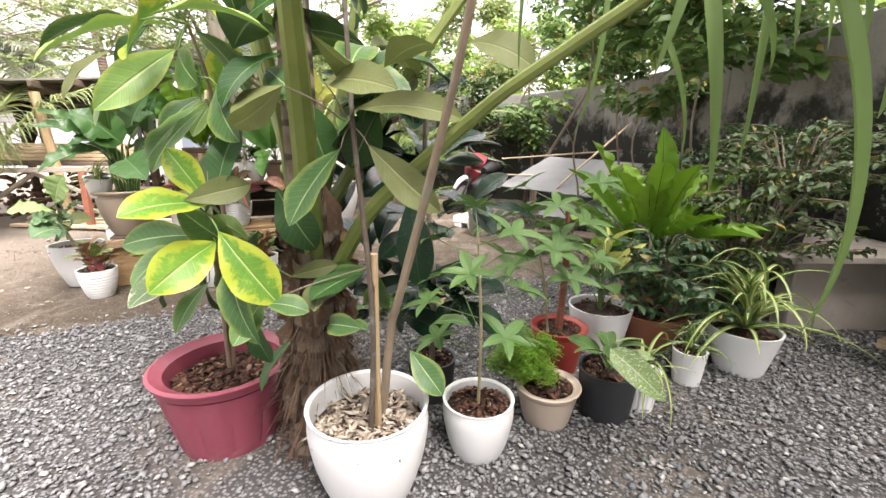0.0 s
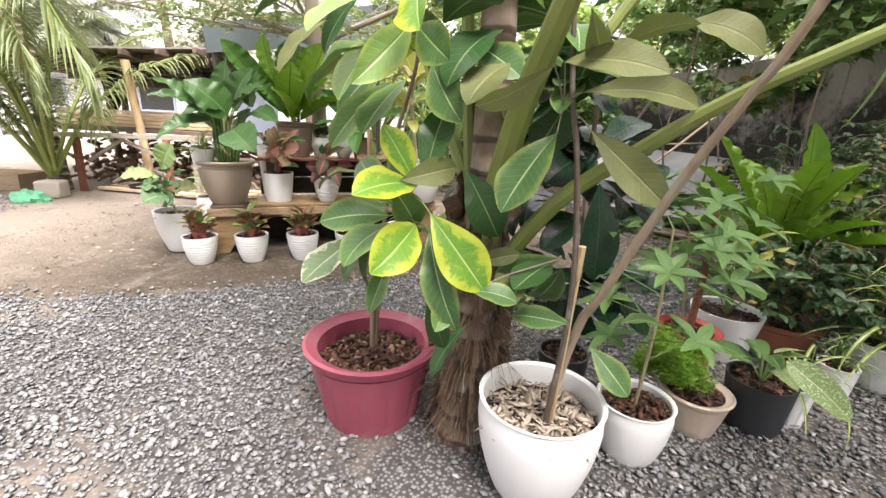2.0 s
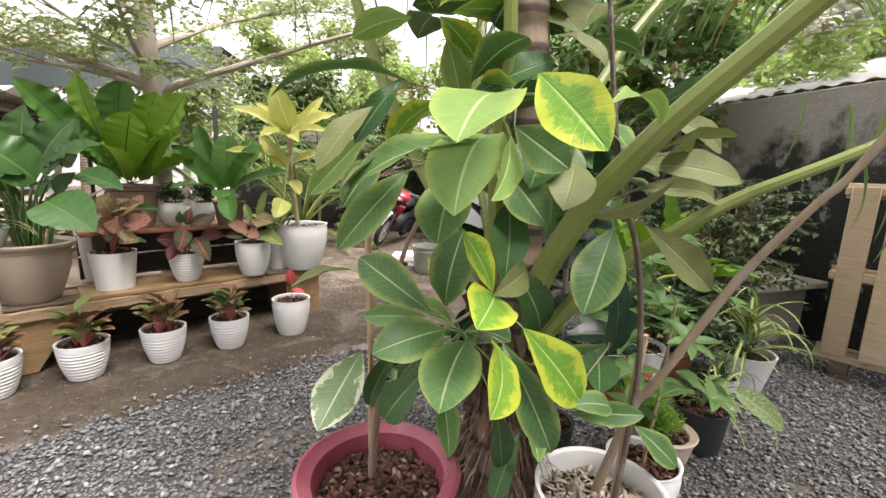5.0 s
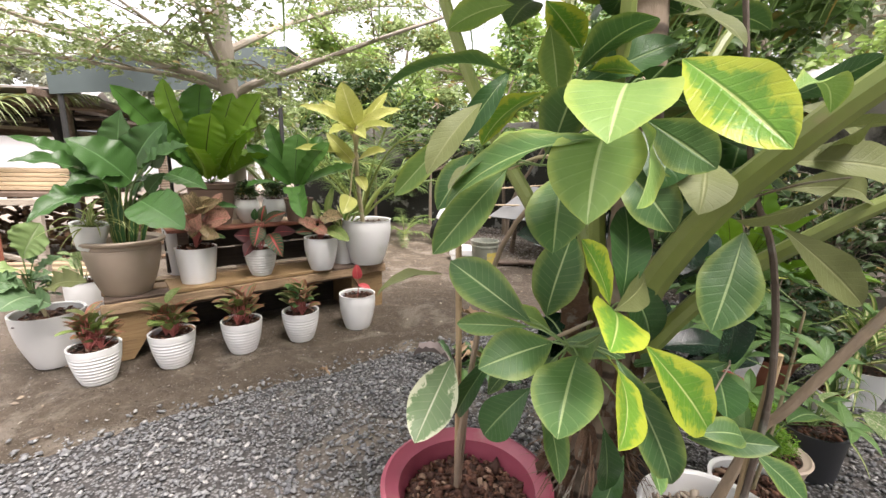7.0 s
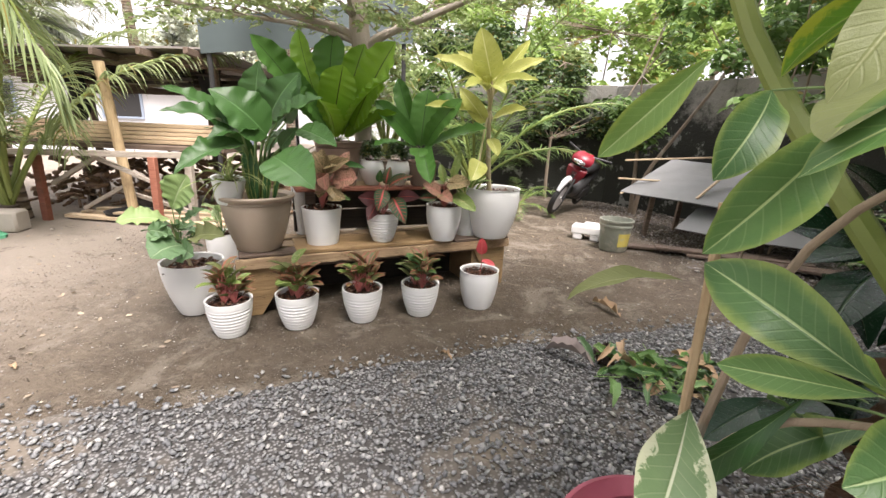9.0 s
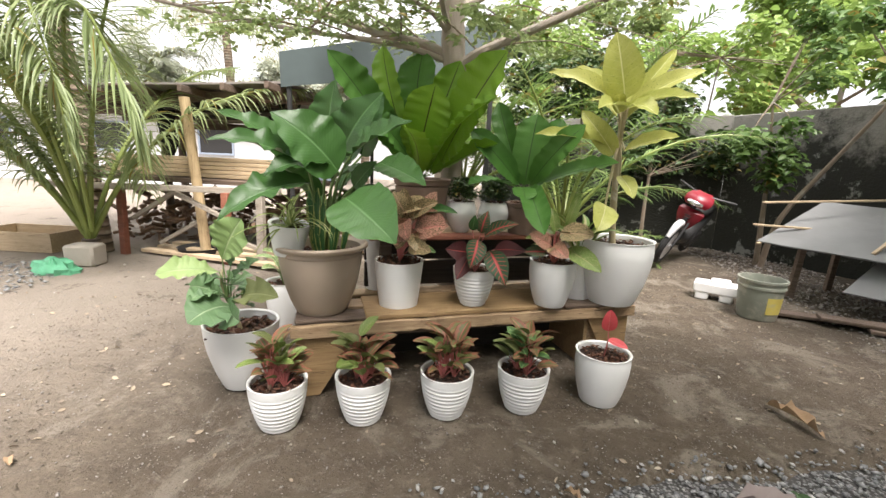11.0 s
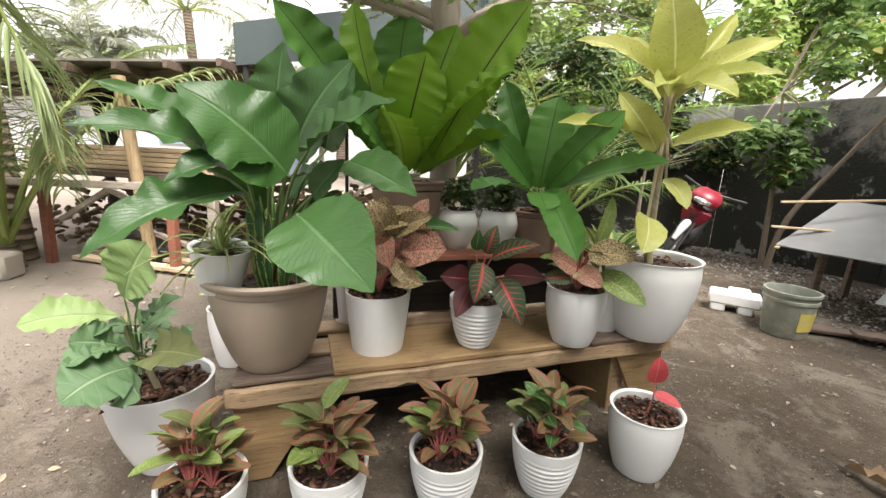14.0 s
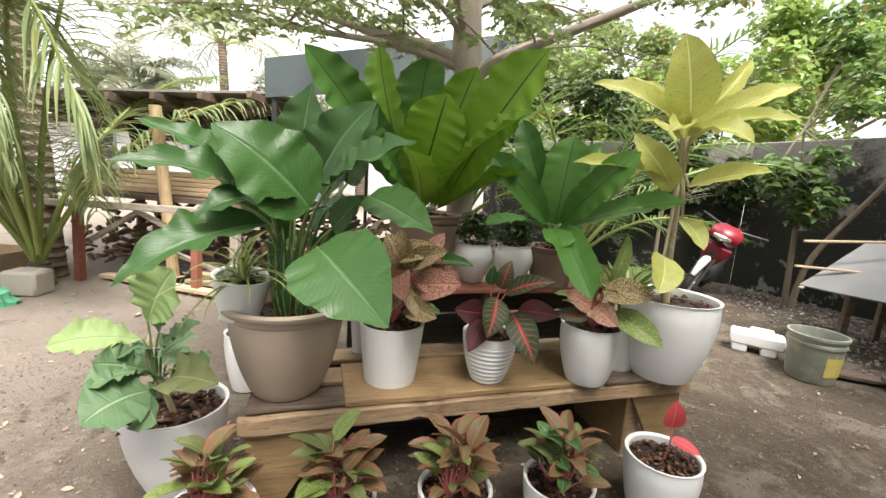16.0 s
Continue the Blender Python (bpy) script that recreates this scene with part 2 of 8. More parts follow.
M = dict(
    soil=soil_mat(), bed=bed_mat(), wall=concrete("stained plaster"),
    gravel=stone_mat("crushed gravel", (0.085, 0.092, 0.1), (0.285, 0.29, 0.282), (0.46, 0.45, 0.42), 0.5),
    pebble=stone_mat("loose pebbles", (0.14, 0.12, 0.1), (0.34, 0.3, 0.26), (0.5, 0.46, 0.4)),
    clod=stone_mat("soil crumbs", (0.09, 0.07, 0.05), (0.2, 0.16, 0.12), (0.3, 0.26, 0.21), 0.1),
    chip=stone_mat("bark chips", (0.045, 0.02, 0.013), (0.17, 0.075, 0.042), (0.34, 0.22, 0.15), 0.06),
    palechip=stone_mat("pale wood chips", (0.3, 0.24, 0.18), (0.62, 0.54, 0.43), (0.12, 0.08, 0.06), 0.1),
    litter=stone_mat("leaf litter", (0.16, 0.1, 0.05), (0.42, 0.32, 0.19), (0.5, 0.45, 0.33)),
    earth=plain("potting soil", (0.045, 0.03, 0.022), 0.95, 0.4, 40, bump=1.0),
    white=plain("white plastic", (0.85, 0.86, 0.83), 0.42, 0.03, 6, bump=0.03, dirt=(0.5, 0.46, 0.4), dirt_at=(0.66, 0.85)),
    whitedirty=plain("weathered white plastic", (0.68, 0.69, 0.68), 0.5, 0.06, 6, bump=0.05, dirt=(0.38, 0.34, 0.28), dirt_at=(0.55, 0.75)),
    glazed=plain("white glazed ceramic", (0.8, 0.81, 0.77), 0.25, 0.04, 6, bump=0.03, dirt=(0.45, 0.42, 0.36), dirt_at=(0.6, 0.8)),
    pink=plain("raspberry plastic", (0.33, 0.072, 0.105), 0.45, 0.12, 8, bump=0.06, dirt=(0.33, 0.2, 0.19), dirt_at=(0.55, 0.78)),
    taupe=plain("taupe plastic", (0.41, 0.33, 0.25), 0.55, 0.12, 7, bump=0.06, dirt=(0.42, 0.38, 0.33), dirt_at=(0.55, 0.75)),
    beige=plain("beige plastic", (0.56, 0.46, 0.36), 0.5, 0.06, 7, bump=0.04, dirt=(0.3, 0.24, 0.18), dirt_at=(0.6, 0.8)),
    black=plain("black nursery plastic", (0.03, 0.032, 0.035), 0.5, 0.2, 7, bump=0.05, dirt=(0.1, 0.09, 0.08)),
    clay=plain("terracotta", (0.36, 0.14, 0.08), 0.8, 0.15, 9, bump=0.15, dirt=(0.36, 0.27, 0.2)),
    redclay=plain("red plastic pot", (0.36, 0.05, 0.035), 0.5, 0.15, 9, bump=0.05),
    brownclay=plain("brown clay", (0.22, 0.15, 0.11), 0.75, 0.15, 9, bump=0.15, dirt=(0.3, 0.26, 0.2)),
    pallet=wood("rough pallet wood", (0.31, 0.205, 0.115), (0.5, 0.36, 0.215), amount=0.75, stain=(0.12, 0.07, 0.035)),
    ply=wood("plywood", (0.3, 0.19, 0.09), (0.43, 0.29, 0.14), amount=0.55, stain=(0.2, 0.12, 0.06)),
    # Near-black wood: the darkness of recesses is put into its colour.
    darkboard=wood("near-black board", (0.02, 0.015, 0.011), (0.045, 0.035, 0.028), amount=0.4, stain=(0.012, 0.01, 0.008)),
    oldwood=wood("old dark wood", (0.1, 0.07, 0.05), (0.22, 0.16, 0.12), amount=0.6),
    greywood=wood("grey weathered wood", (0.3, 0.26, 0.21), (0.45, 0.4, 0.33)),
    redwood=wood("red painted wood", (0.25, 0.08, 0.045), (0.33, 0.13, 0.08)),
    plank=wood("sawn plank", (0.5, 0.38, 0.24), (0.64, 0.5, 0.33), amount=0.25, stain=(0.25, 0.18, 0.1)),
    bamboo=wood("dry bamboo", (0.42, 0.3, 0.16), (0.6, 0.46, 0.27), scale=(20, 20, 2), amount=0.4, stain=(0.2, 0.13, 0.07)),
    stick=bark("dry stick bark", (0.14, 0.1, 0.07), (0.33, 0.27, 0.2), scale=40),
    darkstick=bark("dark thin bark", (0.05, 0.036, 0.026), (0.15, 0.115, 0.085), scale=45),
    palestick=bark("pale dry stick", (0.2, 0.15, 0.1), (0.42, 0.33, 0.23), scale=40),
    trunk=bark("pale tree bark", (0.24, 0.2, 0.16), (0.42, 0.37, 0.31), scale=22),
    palmtrunk=bark("ringed palm trunk", (0.15, 0.11, 0.078), (0.3, 0.235, 0.165), rings=70),
    husk=bark("brown palm sheath", (0.06, 0.034, 0.02), (0.2, 0.12, 0.068), scale=30),
    stalk=plain("green palm stalk", (0.2, 0.25, 0.06), 0.45, 0.3, 9, bump=0.15, dirt=(0.26, 0.22, 0.1), dirt_at=(0.58, 0.8)),
    stem=plain("green stem", (0.14, 0.22, 0.07), 0.5, 0.25, 14),
    palestem=plain("pale cane", (0.4, 0.34, 0.2), 0.6, 0.2, 14, dirt=(0.6, 0.58, 0.5)),
    redstem=plain("pink leaf stalk", (0.5, 0.16, 0.14), 0.5, 0.25, 14),
    rubber=plain("black rubber", (0.02, 0.02, 0.02), 0.7, 0.2, 10, bump=0.2),
    redpaint=plain("red scooter paint", (0.2, 0.01, 0.02), 0.4, 0.08, 4, bump=0.0),
    chrome=plain("bright metal", (0.75, 0.76, 0.78), 0.2, 0.05, 4, metal=0.9, bump=0.0),
    scootgrey=plain("grey scooter plastic", (0.5, 0.5, 0.5), 0.4, 0.1, 8),
    darkpl=plain("dark plastic", (0.03, 0.03, 0.03), 0.5, 0.2, 8),
    foam=plain("white foam", (0.82, 0.82, 0.8), 0.8, 0.05, 20, dirt=(0.5, 0.45, 0.38), dirt_at=(0.6, 0.8)),
    sheet=plain("grey fibre cement sheet", (0.19, 0.195, 0.19), 0.55, 0.25, 4, dirt=(0.3, 0.29, 0.26)),
    tin=plain("rusty corrugated iron", (0.3, 0.27, 0.25), 0.6, 0.3, 3, metal=0.2, dirt=(0.16, 0.08, 0.05)),
    tinpale=plain("pale corrugated iron", (0.62, 0.6, 0.6), 0.5, 0.1, 3, metal=0.1, dirt=(0.4, 0.35, 0.33)),
    tarp=plain("dark green tarpaulin", (0.075, 0.1, 0.1), 0.6, 0.2, 5, bump=0.3),
    net=plain("black shade net", (0.012, 0.012, 0.014), 0.9, 0.3, 30, bump=1.0, fine=200),
    block=plain("concrete block", (0.42, 0.38, 0.32), 0.9, 0.15, 8, bump=0.5, dirt=(0.25, 0.22, 0.18)),
    bag=plain("green plastic net", (0.1, 0.36, 0.2), 0.5, 0.5, 30, bump=1.0, fine=160),
    bucket=plain("dirty clear plastic", (0.25, 0.27, 0.22), 0.45, 0.3, 9, dirt=(0.42, 0.4, 0.33), dirt_at=(0.45, 0.6)),
    yellow=plain("faded yellow label", (0.6, 0.5, 0.12), 0.6, 0.15, 20, dirt=(0.4, 0.4, 0.3)),
    housewall=plain("pale painted wall", (0.62, 0.63, 0.64), 0.8, 0.08, 3, dirt=(0.45, 0.44, 0.42)),
    bluepaint=plain("blue grey paint", (0.3, 0.36, 0.45), 0.7, 0.1, 3),
    drumtop=plain("dry fibre", (0.2, 0.13, 0.08), 0.9, 0.4, 30, bump=1.0),
    moss=foliage_mat("fine moss fern", (0.1, 0.24, 0.015), (0.22, 0.42, 0.04)),
    fernleaf=foliage_mat("dark fern leaflets", (0.03, 0.07, 0.026), (0.075, 0.145, 0.06), 0.18),
    bush=foliage_mat("dark bush leaves", (0.03, 0.058, 0.018), (0.08, 0.135, 0.042), 0.2),
    midleaf=foliage_mat("mid green broad leaves", (0.055, 0.12, 0.03), (0.16, 0.26, 0.075), 0.35),
    bright=foliage_mat("bright young leaves", (0.15, 0.25, 0.055), (0.34, 0.46, 0.13), 0.42),
    feather=foliage_mat("feathery tree leaves", (0.17, 0.24, 0.09), (0.36, 0.44, 0.19), 0.42),
    palmleaf=foliage_mat("palm leaflets", (0.1, 0.18, 0.045), (0.24, 0.35, 0.12), 0.35),
    palmpale=foliage_mat("pale palm leaflets", (0.16, 0.22, 0.09), (0.34, 0.41, 0.19), 0.4),
    # Distance haze is mixed into these leaf colours, greyed and lightened.
    palmfar=foliage_mat("far leaves with painted haze", (0.3, 0.34, 0.25), (0.5, 0.52, 0.42), 0.3),
    lily=leaf_mat("glossy peace lily leaf", (0.026, 0.078, 0.016), (0.06, 0.15, 0.034), (0.11, 0.22, 0.08), veins=22, rough=0.33, thin=0.14, relief=0.8, slant=0.3, spec=0.45),
    nest=leaf_mat("birds nest fern leaf", (0.1, 0.24, 0.02), (0.24, 0.41, 0.04), (0.05, 0.045, 0.015), veins=34, thin=0.4, rib=0.04, relief=0.3),
    nestdark=leaf_mat("darker nest fern leaf", (0.045, 0.14, 0.025), (0.1, 0.23, 0.045), (0.03, 0.05, 0.02), veins=28, thin=0.28, rib=0.03, relief=0.3),
    lime=leaf_mat("lime yellow leaf", (0.34, 0.38, 0.07), (0.62, 0.62, 0.2), (0.72, 0.72, 0.36), (0.27, 0.32, 0.07), veins=9, thin=0.33, spots=0.02, relief=0.4),
    rubber_leaf=leaf_mat("rubber plant leaf", (0.042, 0.11, 0.034), (0.09, 0.178, 0.058), (0.33, 0.44, 0.2), veins=13, rough=0.36, thin=0.2, rib=0.055, relief=0.45, rim=(0.26, 0.33, 0.08)),
    rubbermid=leaf_mat("mid green rubber leaf", (0.065, 0.152, 0.042), (0.125, 0.235, 0.068), (0.37, 0.48, 0.2), veins=11, rough=0.36, thin=0.22, rib=0.055, relief=0.45, rim=(0.26, 0.33, 0.08)),
    rubberdeep=leaf_mat("deep green rubber leaf", (0.024, 0.07, 0.02), (0.05, 0.125, 0.033), (0.2, 0.29, 0.12), veins=12, rough=0.3, thin=0.1, rib=0.05, relief=0.45),
    rubberedge=leaf_mat("cream edged rubber leaf", (0.11, 0.19, 0.085), (0.18, 0.26, 0.12), (0.5, 0.54, 0.37), (0.5, 0.53, 0.36), edge=0.3, veins=11, rough=0.35, thin=0.22, rib=0.055),
    aglowine=leaf_mat("wine red leaf", (0.035, 0.01, 0.01), (0.08, 0.02, 0.02), (0.25, 0.04, 0.035), veins=10, rough=0.55, thin=0.04, rib=0.06),
    aglogreen=leaf_mat("green leaf with pale flecks", (0.1, 0.17, 0.03), (0.17, 0.25, 0.06), (0.35, 0.35, 0.15), (0.5, 0.5, 0.25), spots=0.06, veins=9, thin=0.2),
    rubberpale=leaf_mat("young rubber leaf", (0.13, 0.245, 0.06), (0.23, 0.365, 0.1), (0.45, 0.56, 0.25), veins=13, rough=0.4, thin=0.3, rib=0.055, rim=(0.38, 0.46, 0.1)),
    rubbervar=leaf_mat("variegated rubber leaf", (0.085, 0.24, 0.028), (0.17, 0.34, 0.04), (0.44, 0.53, 0.18), (0.38, 0.45, 0.045), edge=-0.02, veins=12, rough=0.33, thin=0.3, rib=0.045, relief=0.5, blotch=9, soft=0.25, rim=(0.42, 0.5, 0.05)),
    rubberback=leaf_mat("olive leaf underside", (0.13, 0.155, 0.055), (0.2, 0.225, 0.085), (0.28, 0.3, 0.14), veins=13, rough=0.5, thin=0.3, rib=0.055),
    rubberdark=leaf_mat("black green rubber leaf", (0.006, 0.02, 0.01), (0.015, 0.045, 0.022), (0.04, 0.07, 0.035), veins=12, rough=0.22, thin=0.05),
    fiddle=leaf_mat("fiddle leaf", (0.075, 0.15, 0.065), (0.15, 0.25, 0.115), (0.28, 0.38, 0.22), veins=7, rough=0.45, thin=0.22, relief=1.0, rib=0.05),
    fiddlepale=leaf_mat("young fiddle leaf", (0.22, 0.34, 0.12), (0.33, 0.44, 0.18), (0.42, 0.52, 0.28), veins=7, rough=0.45, thin=0.35, relief=1.0, rib=0.05),
    aglored=leaf_mat("red edged leaf", (0.075, 0.09, 0.032), (0.17, 0.175, 0.07), (0.42, 0.11, 0.09), (0.25, 0.1, 0.06), edge=0.1, veins=7, rough=0.45, thin=0.15, rib=0.11),
    aglopink=leaf_mat("pink mottled leaf", (0.46, 0.2, 0.15), (0.56, 0.31, 0.23), (0.55, 0.18, 0.15), (0.08, 0.075, 0.03), spots=0.13, veins=9, rough=0.45, thin=0.15),
    aglogold=leaf_mat("gold mottled leaf", (0.36, 0.25, 0.13), (0.48, 0.36, 0.2), (0.5, 0.33, 0.22), (0.08, 0.08, 0.028), spots=0.14, veins=9, rough=0.45, thin=0.15),
    aglodark=leaf_mat("dark leaf with red ribs", (0.014, 0.04, 0.016), (0.03, 0.075, 0.028), (0.42, 0.07, 0.06), (0.3, 0.05, 0.045), amount=0.12, veins=9, rough=0.55, thin=0.05, rib=0.07),
    crimson=leaf_mat("crimson leaf", (0.55, 0.05, 0.07), (0.65, 0.12, 0.12), (0.7, 0.25, 0.2), veins=6, thin=0.2),
    spiderpale=leaf_mat("pale striped ribbon leaf", (0.24, 0.36, 0.09), (0.38, 0.48, 0.16), (0.66, 0.64, 0.35), veins=2, thin=0.35, rib=0.5),
    spider=leaf_mat("striped spider leaf", (0.13, 0.24, 0.05), (0.22, 0.35, 0.09), (0.66, 0.64, 0.33), veins=2, thin=0.35, rib=0.5),
    dieff=leaf_mat("cream and green leaf", (0.17, 0.28, 0.09), (0.26, 0.37, 0.14), (0.55, 0.57, 0.36), (0.66, 0.68, 0.46), spots=0.07, veins=10, thin=0.3),
    small_leaf=leaf_mat("soft green leaflet", (0.08, 0.17, 0.05), (0.16, 0.28, 0.09), (0.22, 0.34, 0.14), veins=8, thin=0.3),
    snake=leaf_mat("banded upright leaf", (0.02, 0.08, 0.025), (0.05, 0.14, 0.04), (0.09, 0.2, 0.06), (0.3, 0.34, 0.1), edge=0.22, veins=3, thin=0.1),
    dusty=leaf_mat("dusty grey brown leaf", (0.2, 0.16, 0.15), (0.32, 0.27, 0.25), (0.3, 0.25, 0.22), veins=9, rough=0.85, thin=0.05),
    fallen=leaf_mat("fallen brown leaf", (0.3, 0.2, 0.12), (0.45, 0.32, 0.2), (0.5, 0.38, 0.25), veins=9, rough=0.8, thin=0.1),
)

# ---- tools ----
V = Vector
rnd = random.Random(7)


def link(name, bm, material, parent=None, label="", smooth=True, at=None):
    me = bpy.data.meshes.new(name)
    if isinstance(bm, bmesh.types.BMesh):
        if smooth:
            for f in bm.faces:
                f.smooth = True
        bm.to_mesh(me)
        bm.free()
    else:
        me.from_pydata(*bm)
        if smooth:
            me.polygons.foreach_set("use_smooth", [True] * len(me.polygons))
    if smooth:
        me.set_sharp_from_angle(angle=radians(38))
    for m in material if isinstance(material, (list, tuple)) else [material]:
        me.materials.append(m)
    ob = new(name, me)
    if parent:
        ob.parent = parent
    if at is not None:
        ob.matrix_basis = at
    if label:
        tagged(ob, label)
    return ob


part = link


def thing(name, x, y, z, label, category, group="", turn=0.0):
    e = new(name)
    e.empty_display_size = 0.05
    e.matrix_basis = pose(x, y, z, 0, 0, turn)
    return tagged(e, label, category, group)


def box(bm, a, b, bevel=0.004, m=None):
    """A box between two corners, its edges bevelled."""
    r = bmesh.ops.create_cube(bm, size=1)
    vs = r["verts"]
    a, b = V(a), V(b)
    for v in vs:
        v.co = V([(a[i] + b[i]) / 2 + v.co[i] * abs(b[i] - a[i]) for i in range(3)])
    if bevel:
        es = list({e for v in vs for e in v.link_edges})
        g = bmesh.ops.bevel(bm, geom=es, offset=bevel, segments=1, affect="EDGES")
        vs = list({v for f in g["faces"] for v in f.verts} | {v for v in vs if v.is_valid})
    if m is not None:
        bmesh.ops.transform(bm, matrix=m, verts=vs)
    return vs


def boxmesh(a, b, bevel=0.004):
    bm = bmesh.new()
    box(bm, a, b, bevel)
    return bm


def beam(p, q, w, h, bevel=0.004, roll=0.0):
    """A squared timber from p to q as a bmesh; w across, h in height."""
    p, q = V(p), V(q)
    d = q - p
    up = V((0, 0, 1)) if abs(d.normalized().z) < 0.95 else V((0, 1, 0))
    x = d.cross(up).normalized()
    z = x.cross(d).normalized()
    m = Matrix((x, d.normalized(), z)).transposed().to_4x4()
    m.translation = p
    bm = bmesh.new()
    box(bm, (-w / 2, 0, -h / 2), (w / 2, d.length, h / 2), bevel)
    bmesh.ops.transform(bm, matrix=m @ Matrix.Rotation(radians(roll), 4, "Y"), verts=bm.verts)
    return bm


def lathe(profile, seg=36, wobble=0.0, flutes=0, depth=0.0, flute_z=(0, 9)):
    """A turned body from (radius, height) pairs."""
    vs, fs = [], []
    for j, (r, z) in enumerate(profile):
        for i in range(seg):
            a = 2 * math.pi * i / seg
            rr = r
            if flutes and flute_z[0] < z < flute_z[1]:
                rr -= depth * max(0.0, math.cos(a * flutes)) ** 6
            rr += wobble * math.sin(3 * a + j)
            vs.append((rr * math.cos(a), rr * math.sin(a), z))
    for j in range(len(profile) - 1):
        for i in range(seg):
            k = (i + 1) % seg
            fs.append((j * seg + i, j * seg + k, (j + 1) * seg + k, (j + 1) * seg + i))
    for j, flip in ((0, True), (len(profile) - 1, False)):
        c = len(vs)
        vs.append((0, 0, profile[j][1]))
        for i in range(seg):
            k = (i + 1) % seg
            fs.append((c, j * seg + k, j * seg + i) if flip else (c, j * seg + i, j * seg + k))
    return vs, [], fs


def tube(points, radii, seg=10, lumps=0.0, seed=1, cap=True):
    """A round, tapering body along a smooth line through the points."""
    pts = [V(p) for p in points]
    if not isinstance(radii, (list, tuple)):
        radii = [radii] * len(pts)
    line, rr = [], []
    n = len(pts)
    steps = 4 if n > 2 else 6
    for i in range(n - 1):
        p0, p1, p2, p3 = pts[max(0, i - 1)], pts[i], pts[i + 1], pts[min(n - 1, i + 2)]
        for s in range(steps):
            t = s / steps
            line.append(0.5 * ((2 * p1) + (p2 - p0) * t + (2 * p0 - 5 * p1 + 4 * p2 - p3) * t * t + (3 * p1 - p0 - 3 * p2 + p3) * t ** 3))
            rr.append(radii[i] * (1 - t) + radii[i + 1] * t)
    line.append(pts[-1])
    rr.append(radii[-1])
    vs, fs = [], []
    side = None
    g = random.Random(seed)
    for j, p in enumerate(line):
        d = (line[min(j + 1, len(line) - 1)] - line[max(j - 1, 0)]).normalized()
        if side is None:
            side = d.cross(V((0.3, 0.9, 0.2))).normalized()
        side = (side - d * side.dot(d)).normalized()
        other = d.cross(side)
        for i in range(seg):
            a = 2 * math.pi * i / seg
            r = rr[j] * (1 + lumps * (g.random() - 0.5))
            vs.append(tuple(p + (side * math.cos(a) + other * math.sin(a)) * r))
    for j in range(len(line) - 1):
        for i in range(seg):
            k = (i + 1) % seg
            fs.append((j * seg + i, j * seg + k, (j + 1) * seg + k, (j + 1) * seg + i))
    if cap:
        fs.append(tuple(range(seg))[::-1])
        fs.append(tuple((len(line) - 1) * seg + i for i in range(seg)))
    return vs, [], fs


def joined(*parts):
    vs, fs = [], []
    for a, _, c in parts:
        o = len(vs)
        vs += [tuple(v) for v in a]
        fs += [tuple(i + o for i in f) for f in c]
    return vs, [], fs


def moved(mesh, m):
    return [tuple(m @ V(v)) for v in mesh[0]], [], mesh[2]


SHAPES = {
    "oval": lambda v: math.sin(math.pi * min(1, v) ** 0.8) ** 0.6,
    "obovate": lambda v: math.sin(math.pi * min(1, v) ** 1.35) ** 0.7,
    "lance": lambda v: math.sin(math.pi * min(1, v) ** 0.78) ** 0.85,
    "strap": lambda v: min(1, 0.3 + v * 2.2) * (1 - max(0, (v - 0.7) / 0.3) ** 3.0),
    "grass": lambda v: (1 - v) ** 0.6 * min(1, 0.6 + v * 4),
    "lily": lambda v: math.sin(math.pi * v ** 0.7) ** 0.68 * (1 - 0.35 * max(0, (v - 0.7) / 0.3) ** 1.5),
    "fiddle": lambda v: (0.55 + 0.45 * math.sin(v * 9.5 - 1.2)) * math.sin(math.pi * v ** 0.8) ** 0.55 + 0.12 * math.sin(v * math.pi),
}


def blade(shape, length, width, arch=0.15, fold=0.15, wave=0.0, waves=7, seg=12, across=3, seed=0, twist=0.0, thick=0.0):
    """A leaf blade along +Y from the origin, its face up, its far end bent down by arch."""
    g = random.Random(seed)
    ph, ph2 = g.random() * 6, g.random() * 6
    bm = bmesh.new()
    uv = bm.loops.layers.uv.new("UVMap")
    rows = []
    y = z = 0.0
    f = SHAPES[shape]
    for j in range(seg + 1):
        v = j / seg
        a = arch * (0.45 - v ** 1.2 * 1.3)
        if j:
            y += math.cos(a) * length / seg
            z += math.sin(a) * length / seg
        w = max(0.004, f(v) if 0 < v < 1 else 0.02) * width / 2
        row = []
        for i in range(-across, across + 1):
            u = i / across
            x = u * w
            h = abs(u) ** 1.3 * w * fold * 1.6
            h += wave * abs(u) ** 1.6 * (math.sin(v * waves * 6.28 + ph + (ph2 if u > 0 else 0)) * (0.7 + 0.5 * math.sin(v * 7.3 + ph)) + 0.45 * math.sin(v * waves * 10.7 + 2.0 * ph + (ph2 if u > 0 else 0))) * min(1, v * 5) * min(1, (1 - v) * 5)
            tw = twist * v
            row.append((bm.verts.new((x * math.cos(tw) - h * math.sin(tw), y, z + h * math.cos(tw) + x * math.sin(tw))), u, v))
        rows.append(row)
    for j in range(seg):
        for i in range(2 * across):
            q = [rows[j][i], rows[j][i + 1], rows[j + 1][i + 1], rows[j + 1][i]]
            fc = bm.faces.new([k[0] for k in q])
            fc.smooth = True
            for lp, k in zip(fc.loops, q):
                lp[uv].uv = (k[1], k[2])
    chord = V((0, y, z))
    return bm, chord


BLADES = {}


